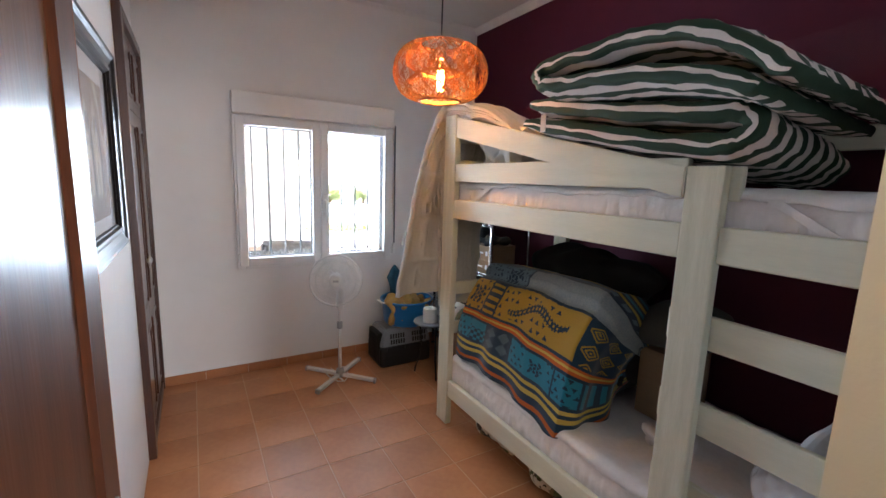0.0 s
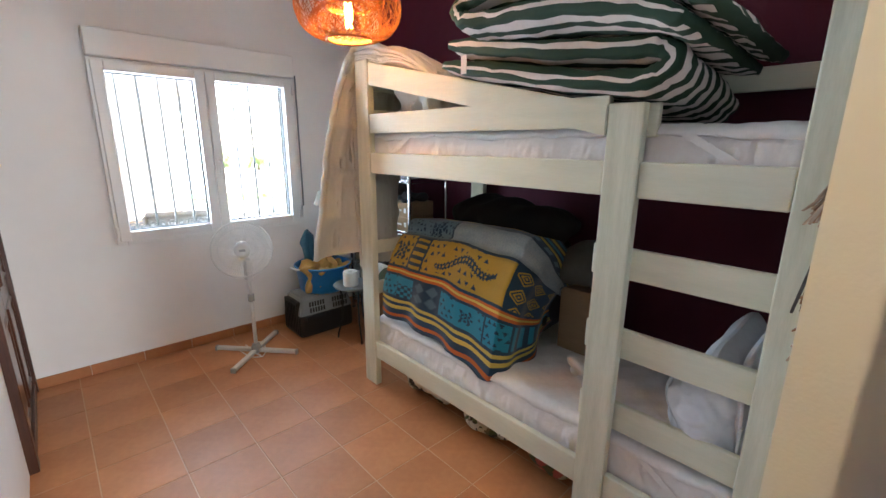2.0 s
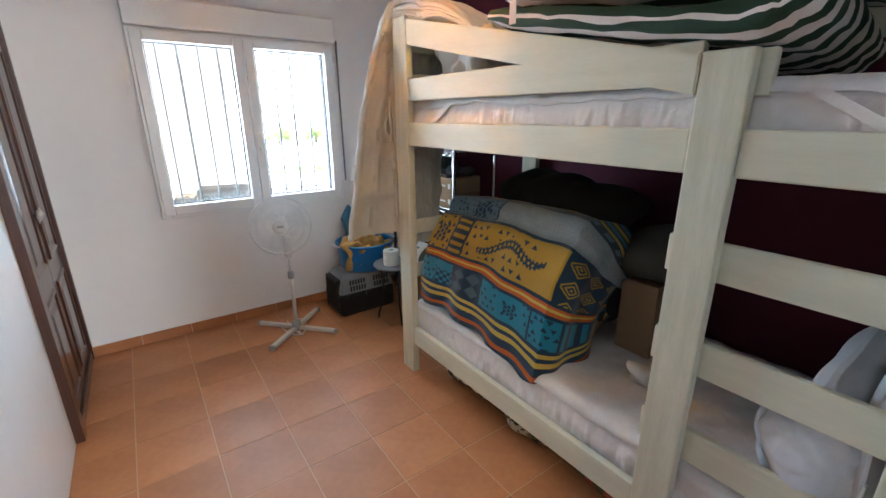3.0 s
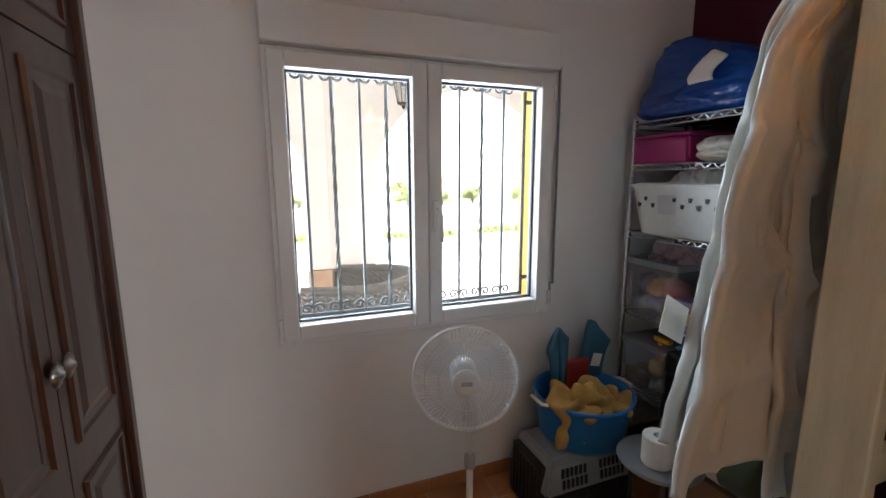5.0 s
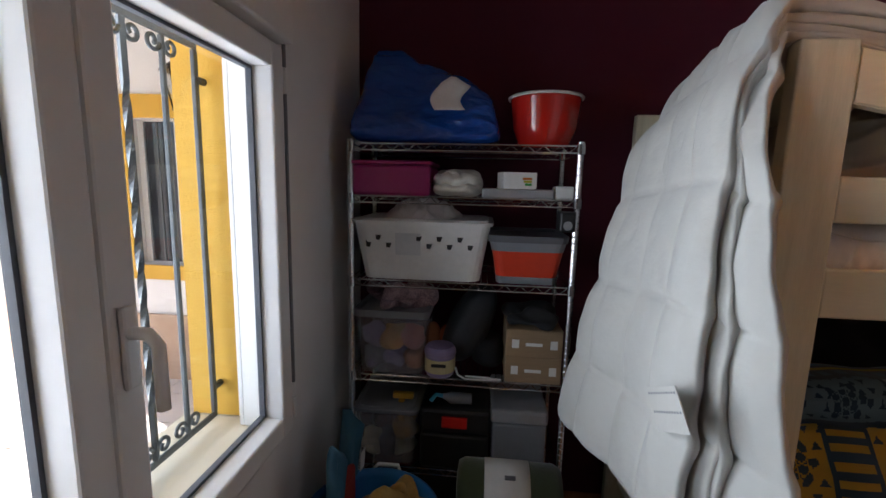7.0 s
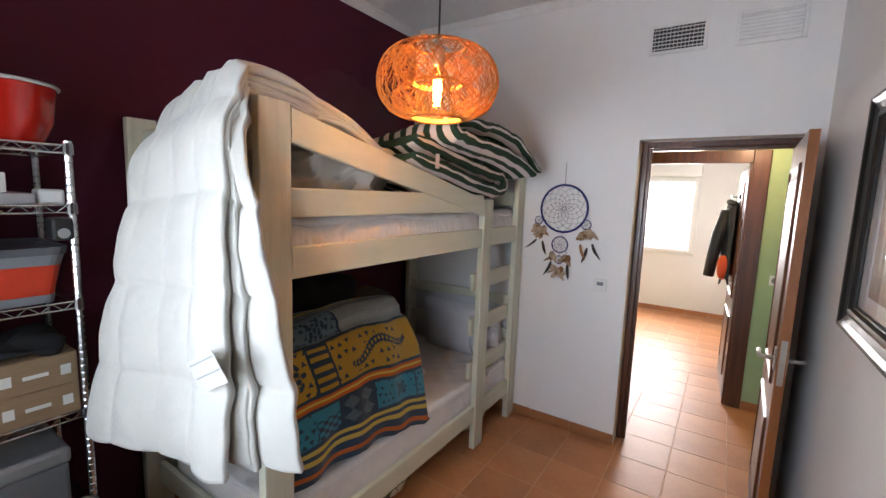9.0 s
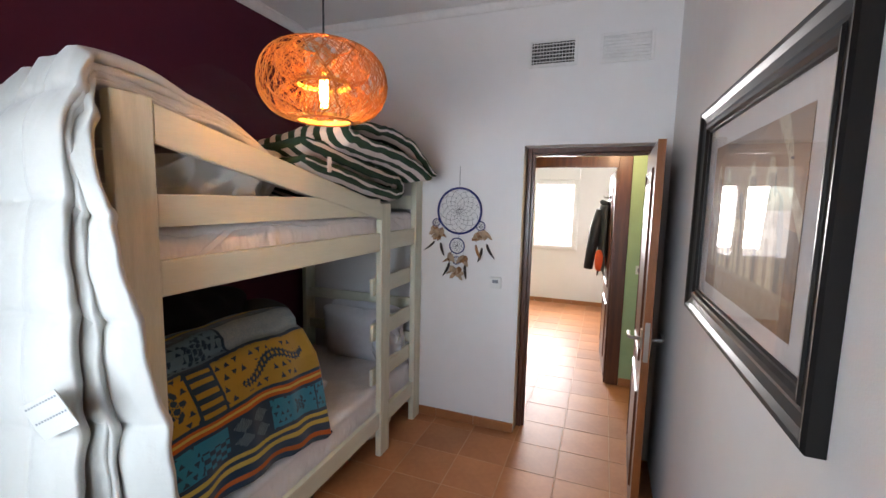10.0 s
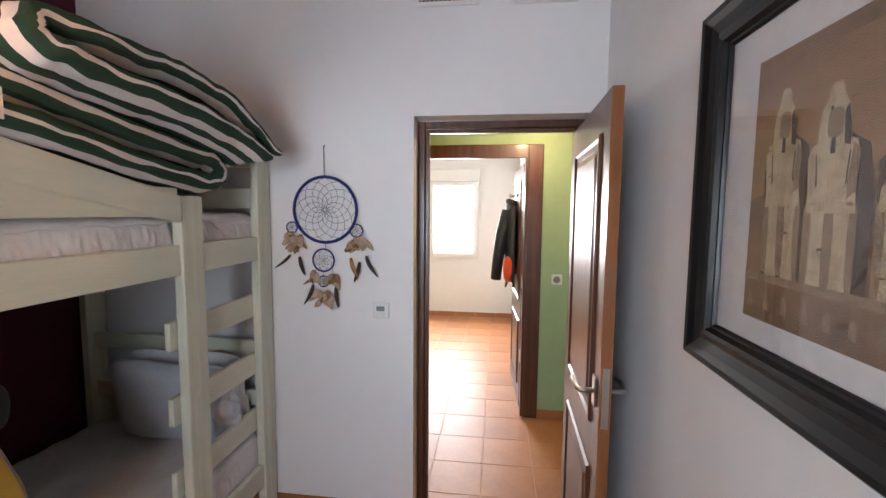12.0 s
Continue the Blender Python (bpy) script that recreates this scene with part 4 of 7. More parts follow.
for r in range(2):
    for k in range(11):
        part("printed_dot", box(-0.052 + k * 0.0096, -0.047 + k * 0.0096, 0.0016, 0.0022, 0.032 - 0.04 * r, 0.037 - 0.04 * r, 0, tag_m), GREYP, label)
# bunched up inside the bunk
bm = soft_box(1.70, 2.5, 1.30, 2.0, 1.572, 1.90, 3.4, 72, 0.0)
for v in bm.verts:
    p = v.co
    a = nz(p.x * 2.6 + p.y * 1.5, p.y * 4.5 - p.z * 3, p.z * 4 + 3)
    b = nz(p.x * 6, p.y * 8 + 4, p.z * 10)
    w = 0.16 * (0.22 - abs(a)) + 0.07 * (0.22 - abs(b)) + 0.012 * nz(p.x * 22, p.y * 22, p.z * 22)
    p.z += 0.9 * w * max(0.0, (p.z - 1.60) / 0.3)
    p.y += 0.7 * w * (1 if p.y > 1.65 else -1) * min(1.0, max(0.0, (p.z - 1.57) / 0.06))
    if p.x < 1.95:
        p.x = max(p.x - 0.75 * w, 1.672)
tagged(bm_obj("rumpled_duvet", bm, DUVET, smooth=True), "crumpled white duvet lying in the upper bunk", "duvet")

# lower bunk
BL = {
    "teal": mat("blanket_teal", (0.008, 0.20, 0.32), 0.95, scale=60, fine=0.4, sheen=0.3),
    "navy": mat("blanket_navy", (0.005, 0.035, 0.075), 0.95, scale=60, fine=0.4, sheen=0.3),
    "gold": mat("blanket_gold", (0.36, 0.235, 0.025), 0.95, scale=60, fine=0.4, sheen=0.3),
    "orange": mat("blanket_orange", (0.48, 0.12, 0.025), 0.95, scale=60, fine=0.4),
    "grey": mat("blanket_grey_blue", (0.14, 0.22, 0.27), 0.95, scale=60, fine=0.4),
    "pale": mat("blanket_pale_grey", (0.33, 0.37, 0.38), 0.95, scale=14, fine=0.3, color2=(0.22, 0.28, 0.31)),
    "yellow": mat("blanket_yellow", (0.55, 0.42, 0.09), 0.95, scale=60, fine=0.4),
}
BK = list(BL)


def triangles(a, s, p, r):
    """A scatter of small triangles, every other row shifted and some left out."""
    row = math.floor(s / p)
    q = a + 0.5 * p * (row % 2)
    col = math.floor(q / p)
    if (col * 7 + row * 5) % 4 == 0:
        return False
    du, dv = q - (col + 0.5) * p, s - (row + 0.5) * p
    flip = 1 if (col + row * 3) % 3 else -1
    return abs(dv) < r and abs(du) < (r + dv * flip) * 0.62


def turtle(a, s, ca, cs, r):
    """0 outside, 1 body, 2 the pale lines of the shell."""
    x, y = (a - ca) / r, (s - cs) / r
    if x * x + (y * 1.25) ** 2 < 1:
        return 2 if min(abs(x % 0.62 - 0.31), abs((x * 0.5 + y) % 0.62 - 0.31), abs((x * 0.5 - y) % 0.62 - 0.31)) < 0.045 else 1
    if (x - 1.25) ** 2 * 2 + y * y * 5 < 0.2:
        return 1
    for fx, fy in ((0.75, 0.85), (0.75, -0.85), (-0.8, 0.75), (-0.8, -0.75)):
        u, v = x - fx, y - fy
        w = 0.5 if fy > 0 else -0.5
        if (u + v * w) ** 2 * 8 + v * v * 4 < 0.55:
            return 1
    return 0


def print_at(a, s):
    """Printed design: a metres along the cloth, s metres down from its upper hem."""
    k = BK.index
    if s < 0.20:
        return (k("navy"), k("teal"), k("navy"), k("yellow"))[int(s / 0.025) % 4]
    if s < 0.262:
        return k("grey") if int(a / 0.028) % 2 and abs(s - 0.232) < 0.018 else k("navy")
    if s < 0.275:
        return k("navy")
    if s < 0.43:
        if 0.44 < a < 0.455 or a % 1.2 < 0.01:
            return k("navy")
        if a < 0.44:
            t = turtle(a, s, 0.31, 0.355, 0.042)
            if t:
                return k("navy") if t == 1 else k("grey")
            return k("navy") if triangles(a, s, 0.032, 0.009) else k("grey")
        return k("pale")
    if s < 0.452:
        return k("navy")
    if s < 0.665:
        if a < 0.20:
            t = turtle(a, s, 0.10, 0.56, 0.05)
            return k("navy") if t == 1 or (not t and triangles(a, s, 0.045, 0.011)) else k("gold")
        if a < 0.335:
            c = a - 0.20
            return k("navy") if c < 0.016 or c > 0.118 or int((s - 0.452) / 0.021) % 2 == 0 else k("gold")
        if a < 0.95:
            c = (a - 0.43) / 0.43
            if 0 < c < 1:
                wave = 0.585 - 0.055 * c + 0.030 * math.sin(c * 8.2 + 0.6)
                d = abs(s - wave)
                thick = 0.005 + 0.014 * math.sin(math.pi * min(1, c * 0.85 + 0.08))
                if d < thick:
                    return k("gold") if d < thick * 0.45 and int(c * 34) % 2 and c < 0.88 else k("navy")
                if d < thick + 0.006 and int(c * 44) % 2:
                    return k("navy")
                if d < 0.034:
                    return k("gold")
            return k("navy") if a < 0.80 and triangles(a, s, 0.047, 0.012) else k("gold")
        c = a - 0.95
        if c < 0.012:
            return k("navy")
        d = abs(c % 0.09 - 0.045) + abs((s - 0.452) % 0.09 - 0.045)
        return k("gold") if d < 0.040 and int(d / 0.008) % 2 == 0 else k("navy")
    for lim, name in ((0.680, "navy"), (0.694, "orange"), (0.706, "yellow"), (0.722, "orange"), (0.736, "navy")):
        if s < lim:
            return k(name)
    if s < 0.875:
        if a < 0.16:
            return k("navy") if triangles(a, s, 0.04, 0.011) else k("teal")
        if a < 0.30:
            return k("navy") if (int(a / 0.028) + int(s / 0.020)) % 2 and s > 0.79 else k("teal")
        if a < 0.315 or 0.525 < a < 0.54 or 0.86 < a < 0.872:
            return k("navy")
        if a < 0.525:
            d = abs((a - 0.315) % 0.105 - 0.0525) + abs((s - 0.736) % 0.07 - 0.035) * 1.4
            return k("grey") if d < 0.048 and int((a + s) / 0.007) % 2 == 0 else k("navy")
        if a < 0.86:
            t = turtle(a, s, 0.735, 0.808, 0.034)
            if t:
                return k("navy") if t == 1 else k("teal")
            return k("navy") if triangles(a, s, 0.036, 0.009) and abs(a - 0.735) > 0.07 else k("teal")
        if a < 1.0:
            return k("navy") if triangles(a, s, 0.032, 0.010) else k("teal")
        return k("navy") if int(a / 0.022) % 2 else k("teal")
    q = int((s - 0.875) / 0.0215)
    return k(("navy", "yellow", "navy", "yellow", "navy", "navy", "orange", "navy", "navy")[min(q, 8)])


def drape(u, v):
    """Cloth over a bulky pile: back of the pile, over its top, down the front and the near end."""
    y = 2.0 - 1.10 * min(u, 0.80)
    s = 1.06 * v
    top = 1.115 - 0.10 * max(0, (0.5 - u)) ** 1.0 - 0.05 * u * u
    if s < 0.36:
        t = s / 0.36
        x, z = 2.22 - 0.36 * t, top - 0.07 * (1 - t) ** 2
    else:
        t = (s - 0.36) / 0.70
        x, z = 1.86 - 0.195 * math.sin(t * math.pi / 2) ** 0.9, top - 0.01 - (0.56 + 0.17 * min(u, 0.8) ** 1.5) * t
        x += 0.06 * math.sin(min(1, t * 3) * math.pi) * 0.3
    rnd_top = 0.05 * math.exp(-((s - 0.38) / 0.06) ** 2)
    z -= rnd_top
    x += rnd_top * 0.5
    if u > 0.80:
        t = (u - 0.80) / 0.20
        y -= (0.085 - 0.05 * v) * math.sin(min(1, t * 3.0) * math.pi / 2) - 0.028 * math.sin(t * 13 + v * 3) * v * t
        x += (0.16 + 0.30 * v) * t ** 1.15
        z += -0.42 * t * (1 - v) + 0.24 * t ** 3 * v * v
    z += 0.012 * nz(u * 7, v * 6, 3.3)
    x += 0.016 * math.sin(u * 26 + 3 * v) * max(0, v - 0.4) + 0.02 * nz(u * 9, v * 4, 1.7)
    lim = 0.462 - 0.05 * math.exp(-((u - 0.79) / 0.09) ** 2) + 0.012 * nz(u * 8, v, 2)
    if z < lim:
        x -= 0.6 * min(lim - z, 0.12)
        z = lim
    return (max(x, 1.652 + 0.004 * math.sin(u * 40)), y, z)


NU, NV = 330, 260
bl = bm_obj("blanket", sheet(drape, NU, NV, 0.0, lambda u, v: print_at(1.15 * u + 0.25 * max(0, u - 0.8) + 0.02, 1.06 * v)), [BL[q] for q in BK], smooth=True)
tagged(bl, "teal and gold printed blanket thrown over a pile", "blanket")
DARKF = mat("black_fabric", (0.013, 0.013, 0.015), 0.9, scale=12, bump=0.4, bscale=40)
GREYF = mat("dark_grey_green_fabric", (0.065, 0.07, 0.062), 0.9, scale=10, bump=0.4, bscale=30)
CARD = mat("brown_cardboard", (0.30, 0.20, 0.115), 0.85, scale=8, stretch=(1, 1, 8), bump=0.15)
tagged(bm_obj("travel_bag", soft_box(1.90, 2.5, 1.09, 1.95, 0.456, 1.05, 3.4, 12, 0.05, 2), DARKF, smooth=True), "black fabric bag under the printed blanket", "bag")
tagged(bm_obj("dark_jacket", soft_box(2.1, 2.52, 1.08, 1.98, 0.95, 1.19, 2.4, 20, 0.06, 6), DARKF, smooth=True), "black clothes heaped behind the blanket", "clothes")
tagged(bm_obj("folded_cover", soft_box(2.12, 2.54, 0.80, 1.12, 0.80, 1.02, 3.2, 24, 0.05, 9), GREYF, smooth=True), "dark grey-green cover lying on a cardboard box", "cover")


def carton(name, label, x0, x1, y0, y1, z0, z1, m=None):
    c = thing(name, label, "box", at=(0, 0, 0))
    part("body", box(x0, x1, y0, y1, z0, z1 - 0.003, 0.003, m), CARD, c)
    for a, b in ((y0, (y0 + y1) / 2 - 0.001), ((y0 + y1) / 2 + 0.001, y1)):
        part("flap", box(x0, x1, a, b, z1 - 0.0028, z1, 0.001, m), CARD, c)
    return c


carton("cardboard_box", "brown cardboard box on the lower bunk", 2.16, 2.5, 0.90, 1.065, 0.458, 0.80)
tagged(bm_obj("plastic_bag", soft_box(1.93, 2.01, 0.78, 0.88, 0.456, 0.55, 2.2, 10, 0.05, 4, 18), PLASTIC_W, smooth=True), "small crumpled white plastic bag", "plastic bag")


def pillow(label, c, size, rx, ry, rz, material, seed):
    bm = soft_box(-size[0] / 2, size[0] / 2, -size[1] / 2, size[1] / 2, -size[2] / 2, size[2] / 2, 9.0, 22, 0.0)
    for v in bm.verts:
        ex, ez = abs(v.co.x) / (size[0] / 2), abs(v.co.z) / (size[2] / 2)
        v.co.y *= max(0.06, (1 - ex ** 5) * (1 - ez ** 5)) ** 0.6
        v.co += v.co.normalized() * 0.012 * nz(v.co.x * 8, v.co.z * 8, seed)
    bmesh.ops.transform(bm, matrix=pose(*c, rx, ry, rz), verts=bm.verts)
    ob = bm_obj("pillow", bm, material, smooth=True)
    return tagged(ob, label, "pillow", "pillows on the lower bunk")


pillow("white pillow leaning against the end of the lower bunk", (2.03, 0.225, 0.655), (0.62, 0.14, 0.42), -10, 0, 0, PILLOW, 1)
pillow("second white pillow behind the first on the lower bunk", (2.02, 0.15, 0.675), (0.62, 0.08, 0.43), -3, 0, 0, PILLOW, 2)
FILM = mat("glossy_plastic_wrapped_cotton", (0.72, 0.76, 0.82), 0.18, scale=4, bump=0.7, bscale=16, bdist=0.01)
bm = soft_box(-0.10, 0.10, -0.11, 0.11, -0.17, 0.18, 2.6, 26, 0.0)
for v in bm.verts:
    v.co += v.co.normalized() * (0.035 * nz(v.co.x * 9, v.co.y * 9, v.co.z * 9) + 0.020 * (0.5 - abs(nz(v.co.x * 22, v.co.y * 22, v.co.z * 22))))
bmesh.ops.transform(bm, matrix=pose(1.79, 0.25, 0.64, -14, 10, 20), verts=bm.verts)
wrapped = tagged(bm_obj("pillow", bm, FILM, smooth=True), "plastic-wrapped bluish white pillow beside the ladder", "pillow", "pillows on the lower bunk")


def floral(name, stops):
    m = mat(name, (0.5, 0.5, 0.4), 0.9, scale=8, bump=0.3, bscale=40)
    t = m.node_tree
    vo = t.nodes.new("ShaderNodeTexVoronoi")
    vo.inputs["Scale"].default_value = 26
    co = t.nodes.new("ShaderNodeTexCoord")
    wp = t.nodes.new("ShaderNodeTexNoise")
    wp.inputs["Scale"].default_value = 14
    ad = t.nodes.new("ShaderNodeMix")
    ad.data_type = "VECTOR"
    ad.inputs["Factor"].default_value = 0.12
    t.links.new(co.outputs["Object"], wp.inputs["Vector"])
    t.links.new(co.outputs["Object"], ad.inputs["A"])
    t.links.new(wp.outputs["Color"], ad.inputs["B"])
    t.links.new(ad.outputs["Result"], vo.inputs["Vector"])
    rp = t.nodes.new("ShaderNodeValToRGB")
    rp.color_ramp.interpolation = "CONSTANT"
    for k, (p, c) in enumerate(stops):
        e = rp.color_ramp.elements[k] if k < 2 else rp.color_ramp.elements.new(p)
        e.position, e.color = p, (*c, 1)
    t.links.new(vo.outputs["Color"], rp.inputs["Fac"])
    t.links.new(rp.outputs["Color"], t.nodes["Principled BSDF"].inputs["Base Color"])
    return m


FLORAL = floral("floral_fabric", ((0.0, (0.06, 0.05, 0.03)), (0.36, (0.10, 0.13, 0.05)), (0.48, (0.55, 0.50, 0.36)), (0.60, (0.20, 0.16, 0.08)), (0.68, (0.62, 0.58, 0.46))))
FLORAL2 = floral("red_floral_fabric", ((0.0, (0.09, 0.10, 0.04)), (0.40, (0.35, 0.05, 0.04)), (0.50, (0.5, 0.42, 0.28)), (0.58, (0.07, 0.09, 0.03)), (0.66, (0.42, 0.10, 0.07))))
for k, (a, b, m) in enumerate(((1.50, 1.98, FLORAL), (1.02, 1.48, FLORAL), (0.72, 1.0, FLORAL2), (0.16, 0.70, FLORAL))):
    tagged(bm_obj("floral_cushion", soft_box(1.75, 2.3, a, b, 0.002, 0.165, 3.2, 14, 0.05, k * 3.1, 9), m, smooth=True), "floral patterned seat cushion stowed under the bed", "cushion", "floral cushions under the bed")

part("insert_card", box(-0.038, 0.038, -0.004, 0.004, -0.042, 0.042, 0.002, pose(1.735, 0.145, 0.63, 0, 4, 0)), PLASTIC_W, wrapped, "white cardboard insert")

# ---- fan ----
fan = thing("pedestal_fan", "white pedestal fan with a cross base and wire guard", "fan", at=(1.225, 2.995, 0))
FANW = mat("white_fan_plastic", (0.68, 0.68, 0.67), 0.4, scale=6)
FANG = mat("light_grey_fan_plastic", (0.35, 0.36, 0.37), 0.45, scale=6)
BLADE = glass_mat("clear_fan_blade", (0.93, 0.94, 0.95), 0.05, 0.1)
for an in (42, 132, 222, 312):
    m = pose(0, 0, 0, 0, 0, an)
    lg = part("leg", box(0.03, 0.30, -0.016, 0.016, 0.008, 0.036, 0.005, m), FANW, fan)
    part("end_cap", box(0.3005, 0.315, -0.018, 0.018, 0.0, 0.038, 0.004, m), FANG, lg)
part("hub_block", lathe([(0.034, 0.004), (0.034, 0.05), (0.026, 0.07), (0.016, 0.075)], 16), FANG, fan, smooth=True)
part("lower_pole", tube([(0, 0, 0.07), (0, 0, 0.42)], 0.0135, 12), FANW, fan, smooth=True)
part("clamp", lathe([(0.014, 0.40), (0.022, 0.405), (0.022, 0.455), (0.012, 0.46)], 14), FANG, fan, smooth=True)
part("upper_pole", tube([(0, 0, 0.455), (0, 0, 0.62)], 0.010, 12), FANW, fan, smooth=True)
part("neck", box(-0.025, 0.025, -0.035, 0.035, 0.56, 0.72, 0.014), FANW, fan, smooth=False)
FM = Matrix.Translation((-0.04, -0.045, 0.80)) @ pose(0, 0, 0, 90 - 6, 0, -18)


def at_head(bm):
    bmesh.ops.transform(bm, matrix=FM, verts=bm.verts)
    return bm


head = part("motor", at_head(lathe([(0, -0.15), (0.035, -0.145), (0.05, -0.12), (0.052, -0.05), (0.04, -0.03), (0, -0.03)], 20)), FANW, fan, smooth=True)
for side in (1, -1):
    bm = bmesh.new()
    for rr, hh in ((0.192, 0.0), (0.15, 0.030), (0.10, 0.042)):
        add_tube(bm, [(rr * math.cos(2 * math.pi * k / 40), rr * math.sin(2 * math.pi * k / 40), 0.006 * side + side * hh) for k in range(40)], 0.0018 if rr < 0.19 else 0.006, 5, closed=True)
    for k in range(72):
        a = 2 * math.pi * k / 72
        add_tube(bm, [(r * math.cos(a + 0.25 * (0.19 - r) * 4), r * math.sin(a + 0.25 * (0.19 - r) * 4), side * (0.006 + h)) for r, h in ((0.192, 0.0), (0.178, 0.017), (0.15, 0.030), (0.10, 0.042), (0.05, 0.046))], 0.0013, 4, cap=False)
    part("guard", at_head(bm), FANW, head)["kind"] = "stuff"
part("badge_disc", at_head(lathe([(0, 0.056), (0.03, 0.055), (0.05, 0.050), (0.052, 0.044), (0, 0.044)], 24)), FANW, head, smooth=True)
part("badge", at_head(box(-0.02, 0.02, -0.008, 0.008, 0.0562, 0.057)), FANG, head)
for k in range(3):
    bm = sheet(lambda u, v: ((0.03 + 0.135 * u), (0.11 * (v - 0.5)) * (0.5 + u * 0.9), 0.02 * (v - 0.5)), 6, 6)
    bmesh.ops.transform(bm, matrix=pose(0, 0, 0.0, 0, 0, 120 * k + 20), verts=bm.verts)
    part("blade", at_head(bm), BLADE, head, smooth=True)
pts = [(1.20 + 0.12 * math.sin(k * 0.55) * (k / 16), 3.02 + 0.17 * math.cos(k * 0.8) * 0.8, 0.006) for k in range(17)]
tagged(bm_obj("power_cord", tube(pts, 0.004, 6), PLASTIC_W, smooth=True), "white power cord coiled on the floor by the fan", "cord")

# ---- pet carrier, tub, vest, roll ----
car = thing("pet_carrier", "black and grey plastic pet carrier on the floor", "pet carrier", at=(1.795, 3.12, 0))
part("base", box(-0.235, 0.235, -0.165, 0.165, 0.001, 0.185, 0.03), BLACK, car)
CG = mat("light_grey_carrier", (0.24, 0.255, 0.27), 0.45, scale=6)
bm = bmesh.new()
prof = [(0.23, 0.186), (0.228, 0.20), (0.20, 0.315), (0.185, 0.33)]
rings = []
for h, z in prof:
    rings.append([bm.verts.new((sx * h, sy * (h - 0.068), z)) for sx, sy in ((-1, -1), (1, -1), (1, 1), (-1, 1))])
for a, b in zip(rings, rings[1:]):
    for k in range(4):
        bm.faces.new((a[k], a[(k + 1) % 4], b[(k + 1) % 4], b[k]))
bm.faces.new(rings[0][::-1])
bm.faces.new(rings[-1])
bmesh.ops.bevel(bm, geom=bm.edges[:], offset=0.012, segments=3, affect="EDGES")
shell = part("lid", bm, CG, car)
# slots are not cut: black bars paint in the dark of the openings
for g in (-0.11, 0.09):
    for row in range(2):
        for k in range(6):
            z = 0.222 + row * 0.046
            part("vent_slot", box(-0.007, 0.007, -0.003, 0.003, -0.019, 0.019, 0.002, pose(g + k * 0.023 - 0.03, -0.1615 + (z - 0.2) * 0.243, z, -13.7, 8, 0)), BLACK, shell)
for x in (-0.16, 0.0, 0.16):
    part("clip", box(x - 0.022, x + 0.022, -0.178, -0.162, 0.15, 0.185, 0.004), BLACK, car)
part("door", box(-0.239, -0.19, -0.115, 0.115, 0.03, 0.295, 0.008), BLACK, car)
for k in range(7):
    part("door_bar", box(-0.246, -0.2395, -0.094 + k * 0.03, -0.086 + k * 0.03, 0.05, 0.275, 0.002), BLACK, car)
TUBB = mat("blue_plastic_tub", (0.012, 0.17, 0.46), 0.35, scale=5)
tub = thing("plastic_tub", "blue round plastic tub standing on the pet carrier", "tub", at=(1.862, 3.125, 0.332))
part("bowl", lathe([(0, 0.0), (0.182, 0.0), (0.196, 0.02), (0.217, 0.19), (0.225, 0.20), (0.232, 0.212), (0.222, 0.218), (0.210, 0.19), (0.188, 0.03), (0, 0.012)], 40), TUBB, tub, smooth=True)
for sx in (-1, 1):
    part("handle", tube([(sx * 0.226, -0.05, 0.205), (sx * 0.252, -0.04, 0.21), (sx * 0.252, 0.04, 0.21), (sx * 0.226, 0.05, 0.205)], 0.008, 8), PLASTIC_W, tub, smooth=True)
SACK = mat("yellow_brown_paper_sack", (0.55, 0.33, 0.08), 0.7, color2=(0.34, 0.17, 0.05), scale=9, bump=0.6, bscale=22, bdist=0.01)
tagged(bm_obj("paper_sack", soft_box(1.68, 1.93, 2.97, 3.16, 0.345, 0.60, 2.4, 34, 0.11, 3, 17), SACK, smooth=True), "crumpled yellow-brown paper sack in the blue tub", "sack")
tagged(bm_obj("paper_sack", soft_box(1.88, 2.02, 2.98, 3.16, 0.345, 0.57, 2.2, 26, 0.11, 8, 17), SACK, smooth=True), "small crumpled paper sack in the blue tub", "sack")
VBLUE = mat("teal_neoprene", (0.035, 0.13, 0.20), 0.8, scale=14, bump=0.2)
VRED = mat("red_neoprene", (0.32, 0.028, 0.022), 0.8, scale=14, bump=0.2)
vest = thing("swim_vest", "blue and red child's swim vest standing in the tub", "swim vest", at=(1.90, 3.24, 0.345))
for sx in (-1, 1):
    bm = sheet(lambda u, v: (sx * (0.040 + 0.100 * u + 0.01 * v - 0.03 * math.sin(v * 3) * u), 0.03 * math.sin(u * 3) - 0.03 * v, 0.38 * v * (1 - 0.35 * abs(u - 0.35) * v)), 10, 14, 0.03)
    part("shoulder_panel", bm, VBLUE, vest, smooth=True)
vest.scale = (1.3, 1.1, 1.28)
part("chest_panel", box(-0.05, 0.05, -0.03, 0.0, 0.02, 0.24, 0.012), VRED, vest)
part("print", box(-0.02, 0.022, -0.0335, -0.031, 0.10, 0.15, 0.001), PLASTIC_W, vest, "white printed patch")
part("wash_label", box(-0.012, 0.03, -0.045, -0.043, 0.22, 0.27, 0.0005, pose(0, 0, 0, 0, 14, 0)), OFFW, vest)
OLIVE = mat("olive_green_fleece", (0.045, 0.060, 0.022), 0.95, scale=20, bump=0.4, bscale=90, sheen=0.5)
carton("storage_box", "brown cardboard box under the rolled blanket", 2.06, 2.21, 2.48, 2.84, 0.002, 0.365)
